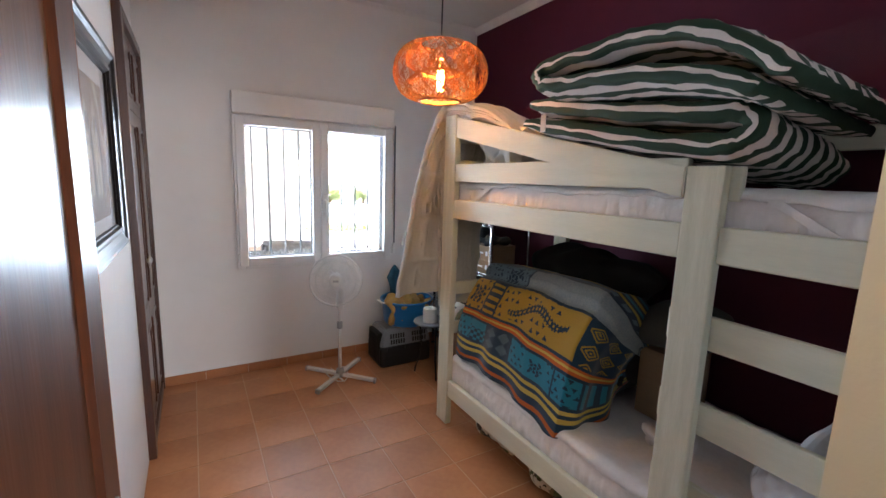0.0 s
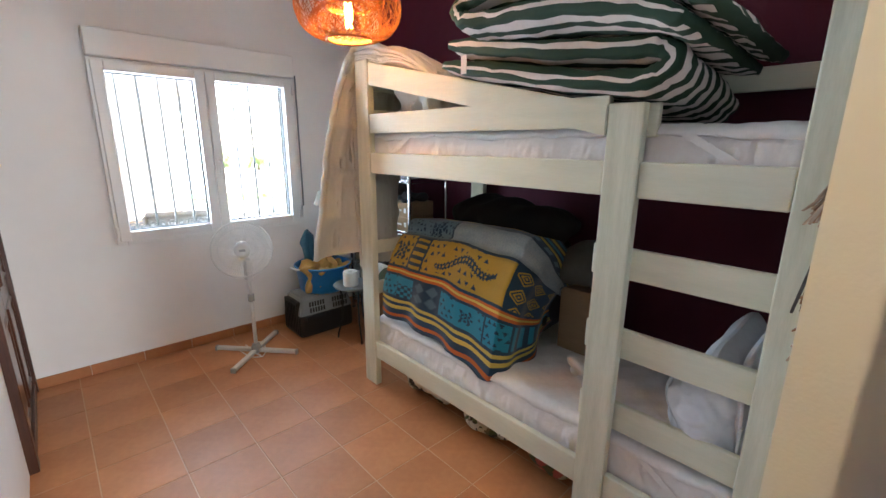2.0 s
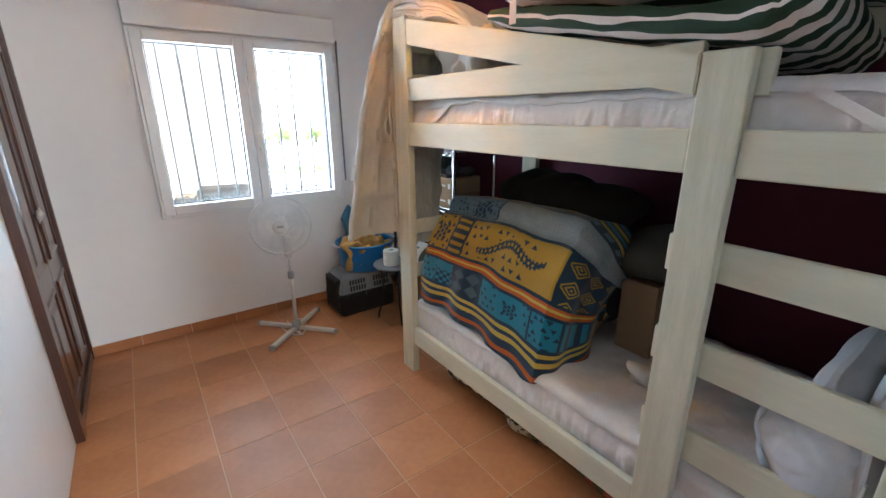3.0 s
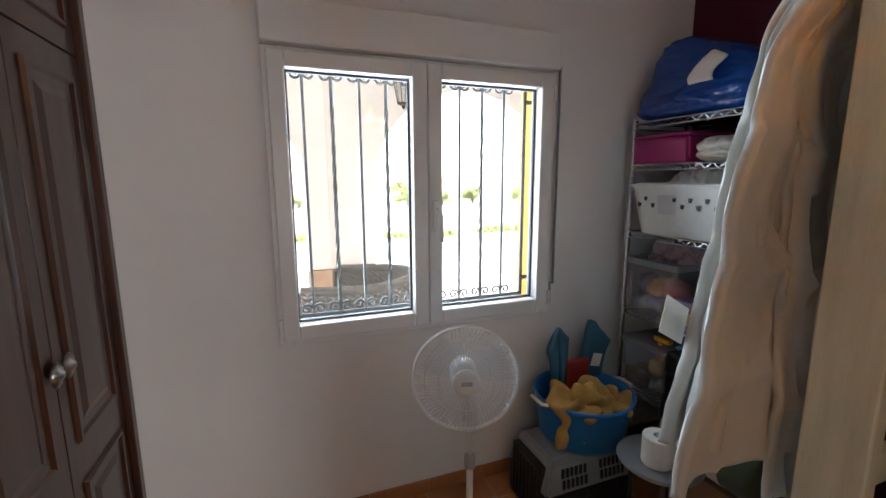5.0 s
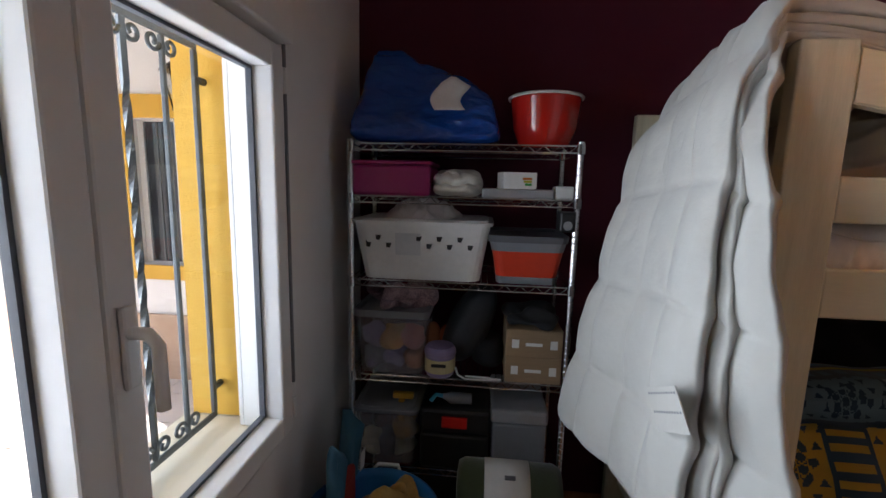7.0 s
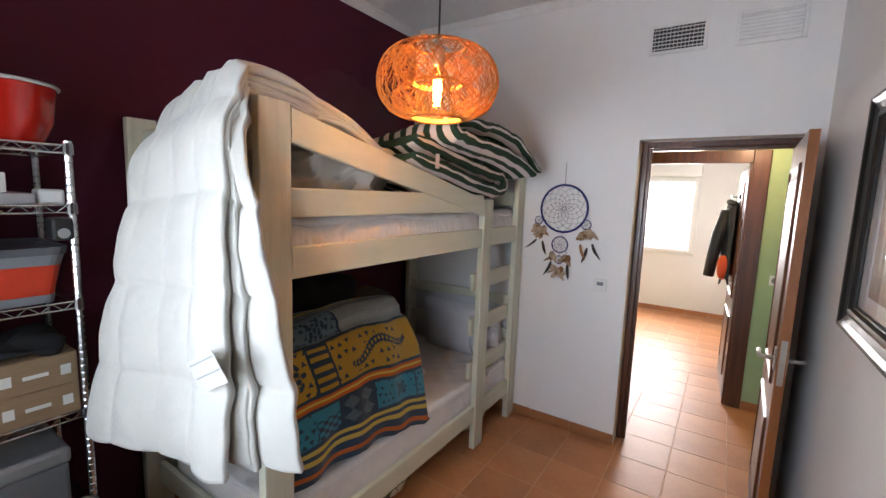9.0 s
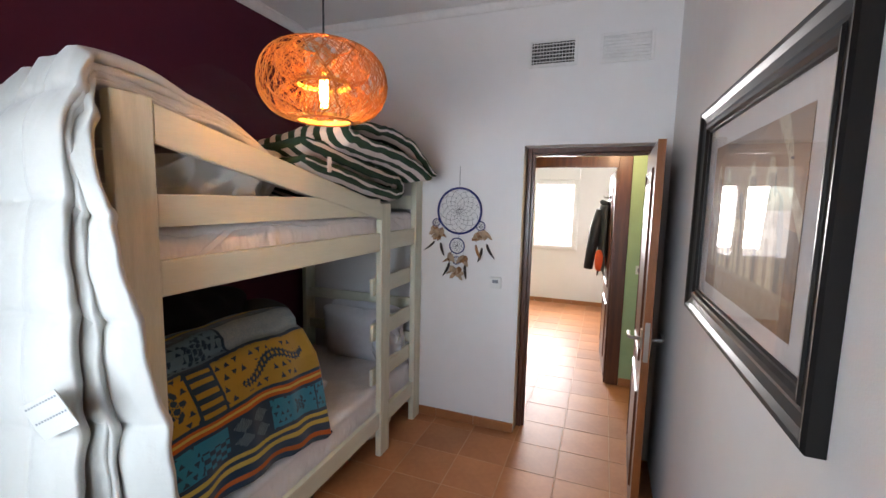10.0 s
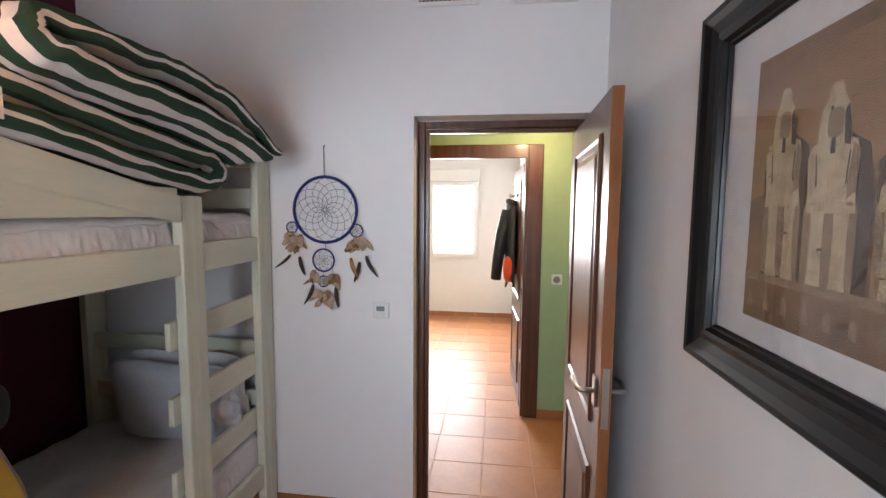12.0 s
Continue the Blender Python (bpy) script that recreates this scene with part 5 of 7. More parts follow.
roll = thing("rolled_blanket", "olive green blanket roll with a white paper band", "blanket", at=(2.13, 2.655, 0.47))
prof = [(0.0, -0.2), (0.05, -0.2), (0.09, -0.195), (0.103, -0.17), (0.104, 0.0), (0.103, 0.17), (0.09, 0.195), (0.05, 0.2), (0.0, 0.2)]
bm = lathe(prof, 28)
bmesh.ops.transform(bm, matrix=pose(0, 0, 0, 90, 0, 0), verts=bm.verts)
part("roll", bm, OLIVE, roll, smooth=True)
bm = lathe([(0.1045, -0.085), (0.1062, -0.085), (0.1062, 0.085), (0.1045, 0.085)], 28, closed=True)
bmesh.ops.transform(bm, matrix=pose(0, 0.01, 0, 90, 0, 0), verts=bm.verts)
part("paper_band", bm, PLASTIC_W, roll, "white paper band", smooth=True)
part("printed_mark", box(-0.035, -0.02, -0.02, 0.02, 0.101, 0.1075, 0.0, pose(0, 0, 0, 0, -18, 0)), GREYP, roll)
# small side table by the bed end
st = thing("side_table", "small round side table with thin black metal legs", "table", at=(1.905, 2.72, 0))
part("tabletop", lathe([(0, 0.44), (0.15, 0.44), (0.155, 0.448), (0.15, 0.456), (0, 0.456)], 30), GREYP, st)
for k in range(3):
    a = 2.4 + k * 2.094
    part("leg", tube([(0.11 * math.cos(a), 0.11 * math.sin(a), 0.44), (0.09 * math.cos(a), 0.09 * math.sin(a), 0.3), (0.10 * math.cos(a), 0.10 * math.sin(a), 0.15), (0.135 * math.cos(a), 0.135 * math.sin(a), 0.04), (0.14 * math.cos(a), 0.14 * math.sin(a), 0.0)], 0.007, 8), BLACK, st, smooth=True)
tagged(bm_obj("paper_roll", lathe([(0.02, 0), (0.055, 0), (0.057, 0.004), (0.057, 0.106), (0.055, 0.11), (0.02, 0.11)], 24, (1.87, 2.70, 0.457), closed=True), PLASTIC_W, smooth=False), "white paper roll on the side table", "paper roll")

# ---- things on the shelves ----
FX = SX0 + 0.01
BLUEBAG = mat("glossy_blue_woven_plastic", (0.006, 0.075, 0.36), 0.22, color2=(0.004, 0.045, 0.24), scale=5, bump=0.8, bscale=30, bdist=0.010, stretch=(1, 0.5, 1.4))
RED = mat("glossy_red_plastic", (0.56, 0.020, 0.012), 0.14, scale=3, coat=0.4)
MAG = mat("magenta_plastic", (0.34, 0.012, 0.13), 0.4, scale=5)
CLEARTUB = mat("frosted_clear_plastic", (0.62, 0.64, 0.68), 0.3, scale=5, alpha=0.17)
LIDP = mat("translucent_lid_plastic", (0.34, 0.355, 0.39), 0.35, scale=6, alpha=0.6)
SILVER = mat("silver_grey_plastic", (0.36, 0.36, 0.37), 0.35, metal=0.3, scale=6)
CLOTH = mat("cream_towel", (0.66, 0.63, 0.56), 0.95, scale=30, bump=0.5, bscale=120)

bag = thing("blue_shopping_bag", "large full blue woven plastic bag on the top shelf", "bag")


def bagshape():
    bm = soft_box(2.25, 2.64, 2.725, 3.35, 1.789, 2.15, 7.0, 48, 0.0)
    for v in bm.verts:
        p = v.co
        t = (p.z - 1.79) / 0.36
        # the mouth is drawn up on one side; the rest slopes away from it
        p.y += t * (0.05 * (3.22 - p.y) / 0.5 if p.y < 3.22 else -0.9 * (p.y - 3.22))
        p.z -= 0.17 * t * max(0.0, (3.13 - p.y) / 0.40) ** 0.9
        p.x += 0.09 * t * t * (1 if p.x < 2.45 else -0.3)
        k = 0.022 * nz(p.x * 5, p.y * 5, p.z * 5) + 0.035 * (0.5 - abs(nz(p.x * 9 + p.z * 5, p.y * 6, p.z * 15))) + 0.014 * abs(nz(p.x * 26, p.y * 20, p.z * 30))
        p.z += (0.030 * nz(p.y * 9, 3, 1) + 0.02 * nz(p.y * 24, 5, 1)) * max(0, t - 0.4)
        p.x -= k * 0.8
        p.z += k * 0.4 * t
    return bm


part("sack", bagshape(), BLUEBAG, bag, smooth=True)
bm = sheet(lambda u, v: (2.190 + 0.05 * v + 0.006 * nz(u * 3, v * 3), 2.98 - 0.11 * u + 0.02 * math.sin(v * 4), 1.90 + 0.13 * v * (1 - 0.5 * abs(u - 0.4))), 6, 8, 0.002)
part("paper_label", bm, OFFW, bag, "torn white paper label", smooth=True)
bowl = thing("mixing_bowl", "large glossy red plastic bowl with a white rim", "bowl", at=(2.40, 2.562, 1.788))
part("body", lathe([(0, 0), (0.085, 0), (0.10, 0.012), (0.125, 0.07), (0.138, 0.18), (0.139, 0.186), (0.133, 0.186), (0.12, 0.075), (0.09, 0.02), (0, 0.01)], 40), RED, bowl, smooth=True)
part("rim", lathe([(0.132, 0.1862), (0.146, 0.1862), (0.148, 0.192), (0.142, 0.197), (0.131, 0.195)], 40, closed=True), PLASTIC_W, bowl, "white rim", smooth=True)

z2 = LEVELS[1]
mb = thing("magenta_box", "magenta plastic storage box", "box")
part("body", box(FX, FX + 0.3, 3.0, 3.305, z2, z2 + 0.118, 0.012), MAG, mb)
part("lid", box(FX - 0.006, FX + 0.306, 2.994, 3.311, z2 + 0.1185, z2 + 0.133, 0.005), MAG, mb)


def folded_cloth(label, x0, x1, y0, y1, z0, z1, seed, material=CLOTH):
    """A loosely folded cloth: soft layers that bulge and dip along its sides."""
    bm = soft_box(x0, x1, y0, y1, z0, z1, 3.2, 40, 0.012, seed, 8)
    c = Vector(((x0 + x1) / 2, (y0 + y1) / 2, z0))
    for v in bm.verts:
        p = v.co
        t = (p.z - z0) / (z1 - z0)
        sag = 0.8 * nz(p.x * 9, p.y * 14, seed)
        d = Vector((p.x - c.x, p.y - c.y, 0)).normalized()
        p += d * 0.016 * (abs(math.sin((t * 2.5 + sag) * math.pi)) ** 0.6 - 0.7)
        p.z += 0.014 * (abs(math.sin(p.y * 34 + p.x * 14 + 3 * sag)) - 0.5) * t
    return tagged(bm_obj("folded_towel", bm, material, smooth=True), label, "towel")


folded_cloth("cream folded cloth on the wire shelf", FX, FX + 0.28, 2.805, 2.995, z2, z2 + 0.105, 2.0)
tray = thing("flat_case", "flat silver-grey case lying on the shelf", "case")
part("body", box(FX + 0.01, FX + 0.30, 2.53, 2.80, z2, z2 + 0.036, 0.006, turned(2.4, 2.66, z2, 0, 0, 0)), SILVER, tray)
bb = thing("bulb_box", "small white light bulb carton with a printed energy label", "box", at=(FX + 0.06, 2.665, z2 + 0.037))
part("carton", box(-0.04, 0.06, -0.065, 0.065, 0, 0.062, 0.002, pose(0, 0, 0, 0, 0, 12)), PLASTIC_W, bb)
for k, c in enumerate(((0.02, 0.30, 0.05), (0.45, 0.40, 0.02), (0.55, 0.14, 0.01))):
    part("label_bar", box(-0.0415, -0.0405, -0.045, -0.018 + k * 0.005, 0.012 + 0.011 * k, 0.021 + 0.011 * k, 0, pose(0, 0, 0, 0, 0, 12)), mat("label_bar_colour", c, 0.6), bb)
wd = thing("adapter", "white plastic plug-in adapter", "adapter")
part("body", box(FX + 0.02, FX + 0.09, 2.455, 2.525, z2, z2 + 0.05, 0.008), PLASTIC_W, wd)
cl = thing("clip_camera", "small black clip-on device fastened to the shelf post", "device")
part("body", box(SX0 - 0.03, SX0 + 0.05, 2.452, 2.512, 1.47, 1.545, 0.010), BLACK, cl)
part("dial", lathe([(0, 0), (0.016, 0), (0.017, 0.004), (0, 0.005)], 18), SILVER, cl).matrix_world = pose(SX0 - 0.03, 2.482, 1.495, 0, -90, 0)

z3 = LEVELS[2]


def tapered(x0, x1, y0, y1, z0, z1, inset, wall=0.004, bev=0.02):
    """An open tub, narrower at the foot."""
    bm = bmesh.new()
    loops = []
    for ins, z, w in ((inset, z0, 0), (0, z1, 0), (0, z1, wall), (inset, z0 + wall, wall)):
        r = ins + w
        c = [(x0 + r, y0 + r), (x1 - r, y0 + r), (x1 - r, y1 - r), (x0 + r, y1 - r)]
        pts = []
        for k in range(4):
            sx, sy = ((1, 1), (-1, 1), (-1, -1), (1, -1))[k]
            cx, cy = c[k][0] + sx * bev, c[k][1] + sy * bev
            a0 = math.pi + k * math.pi / 2
            for q in range(5):
                a = a0 + q * math.pi / 8
                pts.append(bm.verts.new((cx + bev * math.cos(a), cy + bev * math.sin(a), z)))
        loops.append(pts)
    n = len(loops[0])
    for a, b in zip(loops, loops[1:]):
        for k in range(n):
            bm.faces.new((a[k], a[(k + 1) % n], b[(k + 1) % n], b[k]))
    bm.faces.new(loops[0][::-1])
    bm.faces.new(loops[-1])
    bmesh.ops.recalc_face_normals(bm, faces=bm.faces)
    return bm


lb = thing("laundry_basket", "white plastic laundry basket with wedge-shaped vents, holding linen", "basket")
part("body", tapered(2.225, 2.60, 2.762, 3.30, z3, z3 + 0.222, 0.035, 0.005, 0.05), PLASTIC_W, lb, smooth=False)
part("rim", tapered(2.212, 2.612, 2.748, 3.314, z3 + 0.2225, z3 + 0.236, 0.004, 0.02, 0.055), PLASTIC_W, lb)
# vents are solid black wedges, their colour standing in for the shade inside
for k in range(11):
    if k in (3, 4):
        continue
    y = 3.235 - k * 0.040
    zz = z3 + (0.185 if k % 2 else 0.155)
    bm = box(-0.013, 0.013, -0.003, 0.003, -0.026, 0.026, 0.001)
    for v in bm.verts:
        v.co.x *= 1.0 + 18 * v.co.z
    bmesh.ops.transform(bm, matrix=pose(2.229 + (z3 + 0.222 - zz) * 0.158, y, zz, 0, -9, 90), verts=bm.verts)
    part("vent", bm, BLACK, lb)
part("name_panel", box(2.236, 2.2395, 3.03, 3.13, z3 + 0.10, z3 + 0.19, 0.001, turned(2.238, 3.08, z3 + 0.15, 0, -9, 0)), mat("pale_grey_panel", (0.58, 0.59, 0.60), 0.4, scale=6), lb, "plain grey panel")


def heap(u, v):
    """A loose pile of linen with soft running folds."""
    a, b = 2 * u - 1, 2 * v - 1
    r = math.sqrt(a * a + b * b)
    dome = max(0.0, 1 - r ** 2.4) ** 0.7
    z = 0.085 * dome + dome * (0.024 * abs(math.sin(7 * a + 5 * b + 2 * nz(a * 3, b * 3, 1))) + 0.020 * abs(math.sin(11 * b - 4 * a + 2.5 * nz(a * 4, b * 4, 6))))
    return (2.42 + 0.16 * a, 3.04 + 0.19 * b, z3 + 0.195 + z)


tagged(bm_obj("linen", sheet(heap, 60, 60, 0.004), SHEET, smooth=True), "white linen heaped in the laundry basket", "linen")
ct = thing("folding_tub", "red and grey collapsible plastic tub", "tub")
part("foot", tapered(2.262, 2.545, 2.495, 2.735, z3, z3 + 0.028, 0.004, 0.004, 0.03), GREYP, ct)
part("sleeve", tapered(2.245, 2.565, 2.478, 2.752, z3 + 0.0285, z3 + 0.13, 0.018, 0.004, 0.035), mat("red_rubber_sleeve", (0.62, 0.045, 0.015), 0.4, scale=5), ct)
part("collar", tapered(2.235, 2.575, 2.468, 2.762, z3 + 0.1305, z3 + 0.166, 0.008, 0.004, 0.04), GREYP, ct)
part("rim", tapered(2.225, 2.585, 2.46, 2.772, z3 + 0.1665, z3 + 0.192, 0.003, 0.012, 0.045), mat("dark_grey_rim", (0.10, 0.105, 0.115), 0.4), ct)

z4 = LEVELS[3]


def clear_bin(label, y0, y1, z0, z1, lid, fill, seed):
    b = thing("clear_storage_bin", label, "storage bin")
    body = part("body", tapered(2.24, 2.58, y0, y1, z0, z1 - 0.03, 0.018, 0.003, 0.025), CLEARTUB, b)
    part("rim", tapered(2.232, 2.588, y0 - 0.008, y1 + 0.008, z1 - 0.0295, z1 - (0.0 if lid else 0.012), 0.002, 0.02, 0.03), LIDP, b)
    r = random.Random(seed)
    for k, c in enumerate(fill):
        yy = y0 + 0.06 + (y1 - y0 - 0.12) * ((k % 3) / 2)
        zz = z0 + 0.012 + 0.085 * (k // 3)
        tagged(bm_obj("toy", soft_box(2.27, 2.40, yy - 0.045, yy + 0.045, zz, zz + 0.08, 3, 6, 0.03, r.random() * 9, 20), mat("toy_colour", c, 0.6), smooth=True), "small coloured toy inside a clear bin", "toy", "toys in the clear bin")
    return b


clear_bin("lidded clear plastic bin full of orange and purple toys", 3.0, 3.295, z4, z4 + 0.272, True, ((0.42, 0.10, 0.03), (0.16, 0.12, 0.30), (0.18, 0.16, 0.24), (0.5, 0.07, 0.03), (0.55, 0.24, 0.03), (0.22, 0.15, 0.32)), 3)
PINKF = mat("pink_patterned_cloth", (0.42, 0.30, 0.32), 0.9, color2=(0.10, 0.06, 0.09), scale=26, fine=0.3)
tagged(bm_obj("doll_clothes", soft_box(2.27, 2.55, 3.02, 3.27, z4 + 0.273, z4 + 0.325, 2.2, 14, 0.10, 5, 15), PINKF, smooth=True), "small patterned clothes heaped on the bin lid", "clothes")
LILAC = mat("lilac_plastic", (0.25, 0.20, 0.36), 0.4)
jar = thing("plastic_jar", "lilac plastic jar with a pale yellow label", "jar", at=(2.29, 2.948, z4))
part("body", lathe([(0, 0), (0.055, 0), (0.06, 0.01), (0.062, 0.085), (0, 0.085)], 28), LILAC, jar, smooth=False)
part("label_band", lathe([(0.0605, 0.02), (0.0635, 0.02), (0.0635, 0.075), (0.0605, 0.075)], 28, closed=True), mat("pale_yellow_label", (0.55, 0.47, 0.25), 0.6), jar)
part("lid", lathe([(0, 0.0855), (0.064, 0.0855), (0.066, 0.09), (0.066, 0.105), (0.055, 0.122), (0, 0.126)], 28), LILAC, jar, smooth=False)
part("label_line", box(-0.0648, -0.0636, -0.03, 0.03, 0.05, 0.064), BLACK, jar)
for k, c in enumerate(((0.45, 0.10, 0.03), (0.40, 0.14, 0.05))):
    tagged(bm_obj("toy_fruit", soft_box(2.40, 2.48, 2.93 + k * 0.06 - 0.03, 2.93 + k * 0.06 + 0.04, z4, z4 + 0.16 + 0.01 * k, 2.2, 8), mat("orange_toy", c, 0.6), smooth=True), "orange toy behind the jar", "toy")
bpk = thing("backpack", "black rounded case leaning on the shelf", "bag", at=(2.42, 2.80, z4))
bm = soft_box(-0.10, 0.12, -0.085, 0.085, -0.19, 0.19, 2.4, 20, 0.02, 4)
bmesh.ops.transform(bm, matrix=pose(0, 0.03, 0.185, 26, 0, 0), verts=bm.verts)
part("shell", bm, mat("dark_grey_padded_shell", (0.022, 0.024, 0.028), 0.6, scale=9, bump=0.2), bpk, smooth=True)
part("base", soft_box(-0.09, 0.11, -0.12, 0.03, 0.002, 0.13, 2.6, 12, 0.02, 7), DARKF, bpk, smooth=True)
tagged(bm_obj("charging_cable", tube([(2.24, 2.88, z4 + 0.05), (2.238, 2.87, z4 + 0.02), (2.235, 2.84, z4 + 0.006), (2.24, 2.76, z4 + 0.005), (2.25, 2.70, z4 + 0.005), (2.26, 2.75, z4 + 0.005), (2.26, 2.84, z4 + 0.006)], 0.004, 8), PLASTIC_W, smooth=True), "white charging cable looped on the shelf edge", "cable")
for k in range(2):
    c = carton("small_carton", "small printed brown cardboard carton", FX, FX + 0.26, 2.462, 2.682, z4 + 0.1105 * k, z4 + 0.11 * (k + 1))
    for y in (2.495, 2.645):
        part("printed_mark", box(FX - 0.0012, FX - 0.0002, y - 0.014, y + 0.014, z4 + 0.11 * k + 0.035, z4 + 0.11 * k + 0.07), PLASTIC_W, c)
    part("printed_bar", box(FX - 0.0012, FX - 0.0002, 2.54, 2.605, z4 + 0.11 * k + 0.045, z4 + 0.11 * k + 0.058), PLASTIC_W, c)
tagged(bm_obj("folded_bag", soft_box(FX, FX + 0.24, 2.47, 2.67, z4 + 0.222, z4 + 0.27, 2.6, 12, 0.06, 7, 14), DARKF, smooth=True), "dark folded fabric bag on the cartons", "bag")

z5 = LEVELS[4]
clear_bin("open clear plastic bin with tools", 3.035, 3.30, z5, z5 + 0.265, False, ((0.25, 0.22, 0.16), (0.06, 0.06, 0.06), (0.4, 0.36, 0.25), (0.32, 0.18, 0.03)), 5)
HANDLEY = mat("yellow_tool_plastic", (0.50, 0.27, 0.03), 0.45)
gun = thing("hand_tool", "yellow handled tool sticking out of the bin", "tool")
part("grip", box(2.30, 2.33, 3.06, 3.15, z5 + 0.27, z5 + 0.295, 0.006), HANDLEY, gun)
part("stem", box(2.30, 2.33, 3.10, 3.125, z5 + 0.05, z5 + 0.269, 0.006), HANDLEY, gun)
tb = thing("tool_case", "black plastic tool case with a red latch", "tool case")
part("body", box(2.242, 2.58, 2.735, 3.02, z5, z5 + 0.16, 0.012), BLACK, tb)
part("lid", box(2.238, 2.584, 2.732, 3.023, z5 + 0.161, z5 + 0.272, 0.016), BLACK, tb)
part("latch", box(2.226, 2.237, 2.825, 2.93, z5 + 0.195, z5 + 0.245, 0.004), RED, tb)
sp = thing("spray_bottle", "blue and grey spray bottle lying on the tool case", "bottle", at=(2.29, 2.87, z5 + 0.2735))
part("bottle", tube([(0.0, -0.06, 0.025), (0.0, 0.03, 0.025), (0, 0.05, 0.03), (0, 0.06, 0.03)], 0.024, 12, radii=[0.022, 0.025, 0.014, 0.012]), GREYP, sp, smooth=True)
part("trigger", tube([(0, 0.06, 0.03), (-0.01, 0.09, 0.04), (-0.03, 0.11, 0.02)], 0.009, 8), BL["teal"], sp, smooth=True)
gb = thing("grey_storage_box", "grey plastic storage box with a lighter lid", "box")
part("body", box(2.245, 2.58, 2.505, 2.722, z5, z5 + 0.225, 0.012), GREYP, gb)
part("lid", box(2.238, 2.587, 2.498, 2.729, z5 + 0.2255, z5 + 0.285, 0.014), mat("paler_grey_lid", (0.27, 0.28, 0.29), 0.4), gb)
tagged(bm_obj("shoe_bag", soft_box(2.26, 2.58, 2.62, 3.1, LEVELS[5], LEVELS[5] + 0.22, 3, 12, 0.05, 3), DARKF, smooth=True), "dark bag on the lowest wire shelf", "bag")

# ---- picture ----
pic = thing("framed_picture", "wide black moulded frame with a sepia temple photograph behind glass", "picture")
PY_0, PY_1, PZ0, PZ1 = 0.99, 2.10, 1.266, 2.030
prof = [(0.0, 0.001), (0.0, 0.030), (0.006, 0.036), (0.016, 0.034), (0.030, 0.026), (0.050, 0.020), (0.060, 0.021), (0.064, 0.026), (0.074, 0.024), (0.080, 0.014), (0.086, 0.014), (0.090, 0.006)]
corners = [(PY_0, PZ0, 1, 1), (PY_1, PZ0, -1, 1), (PY_1, PZ1, -1, -1), (PY_0, PZ1, 1, -1)]
for k in range(4):
    bm = bmesh.new()
    rows = []
    for y, z, sy, sz in (corners[k], corners[(k + 1) % 4]):
        rows.append([bm.verts.new((h, y + sy * a, z + sz * a)) for a, h in prof])
    for q in range(len(prof) - 1):
        f = bm.faces.new((rows[0][q], rows[0][q + 1], rows[1][q + 1], rows[1][q]))
    bmesh.ops.recalc_face_normals(bm, faces=bm.faces)
    for f in bm.faces:
        if f.normal.x < -0.2:
            f.normal_flip()
    part("moulding", bm, BLACKFRAME, pic)
MATB = mat("white_mount_board", (0.72, 0.70, 0.70), 0.8, scale=30)
SEPIA = mat("sepia_photograph", (0.25, 0.13, 0.052), 0.6, color2=(0.12, 0.062, 0.027), scale=6, fine=0.2)
SEPIAL = mat("pale_sepia_stone", (0.62, 0.50, 0.32), 0.6, color2=(0.27, 0.18, 0.09), scale=38, fine=0.3)
SEPIAM = mat("mid_sepia_stone", (0.36, 0.25, 0.14), 0.6, color2=(0.13, 0.075, 0.035), scale=34, fine=0.3)
part("mount_board", box(0.0012, 0.004, PY_0 + 0.084, PY_1 - 0.084, PZ0 + 0.084, PZ1 - 0.084), MATB, pic)
ay0, ay1, az0, az1 = 1.172, 1.918, 1.402, 1.873
photo = part("photograph", box(0.0042, 0.0052, ay0, ay1, az0, az1), SEPIA, pic)
aw, ah = ay1 - ay0, az1 - az0
SEPIAD = mat("dark_sepia_shadow", (0.085, 0.045, 0.021), 0.6, color2=(0.045, 0.024, 0.012), scale=9, fine=0.3)


def patch(name, pts, m, d):
    """A flat printed patch of the photograph; d: layer."""
    bm = bmesh.new()
    bm.faces.new([bm.verts.new((0.0053 + 0.00012 * d, y, z)) for y, z in pts])
    bmesh.ops.recalc_face_normals(bm, faces=bm.faces)
    return part(name, bm, m, photo)


def rounded(cy, cz, hy, hz, k=16, square=0.6):
    pts = []
    for i in range(k):
        a = 2 * math.pi * i / k
        c, q = math.cos(a), math.sin(a)
        pts.append((cy + hy * math.copysign(abs(c) ** square, c), cz + hz * math.copysign(abs(q) ** square, q)))
    return pts


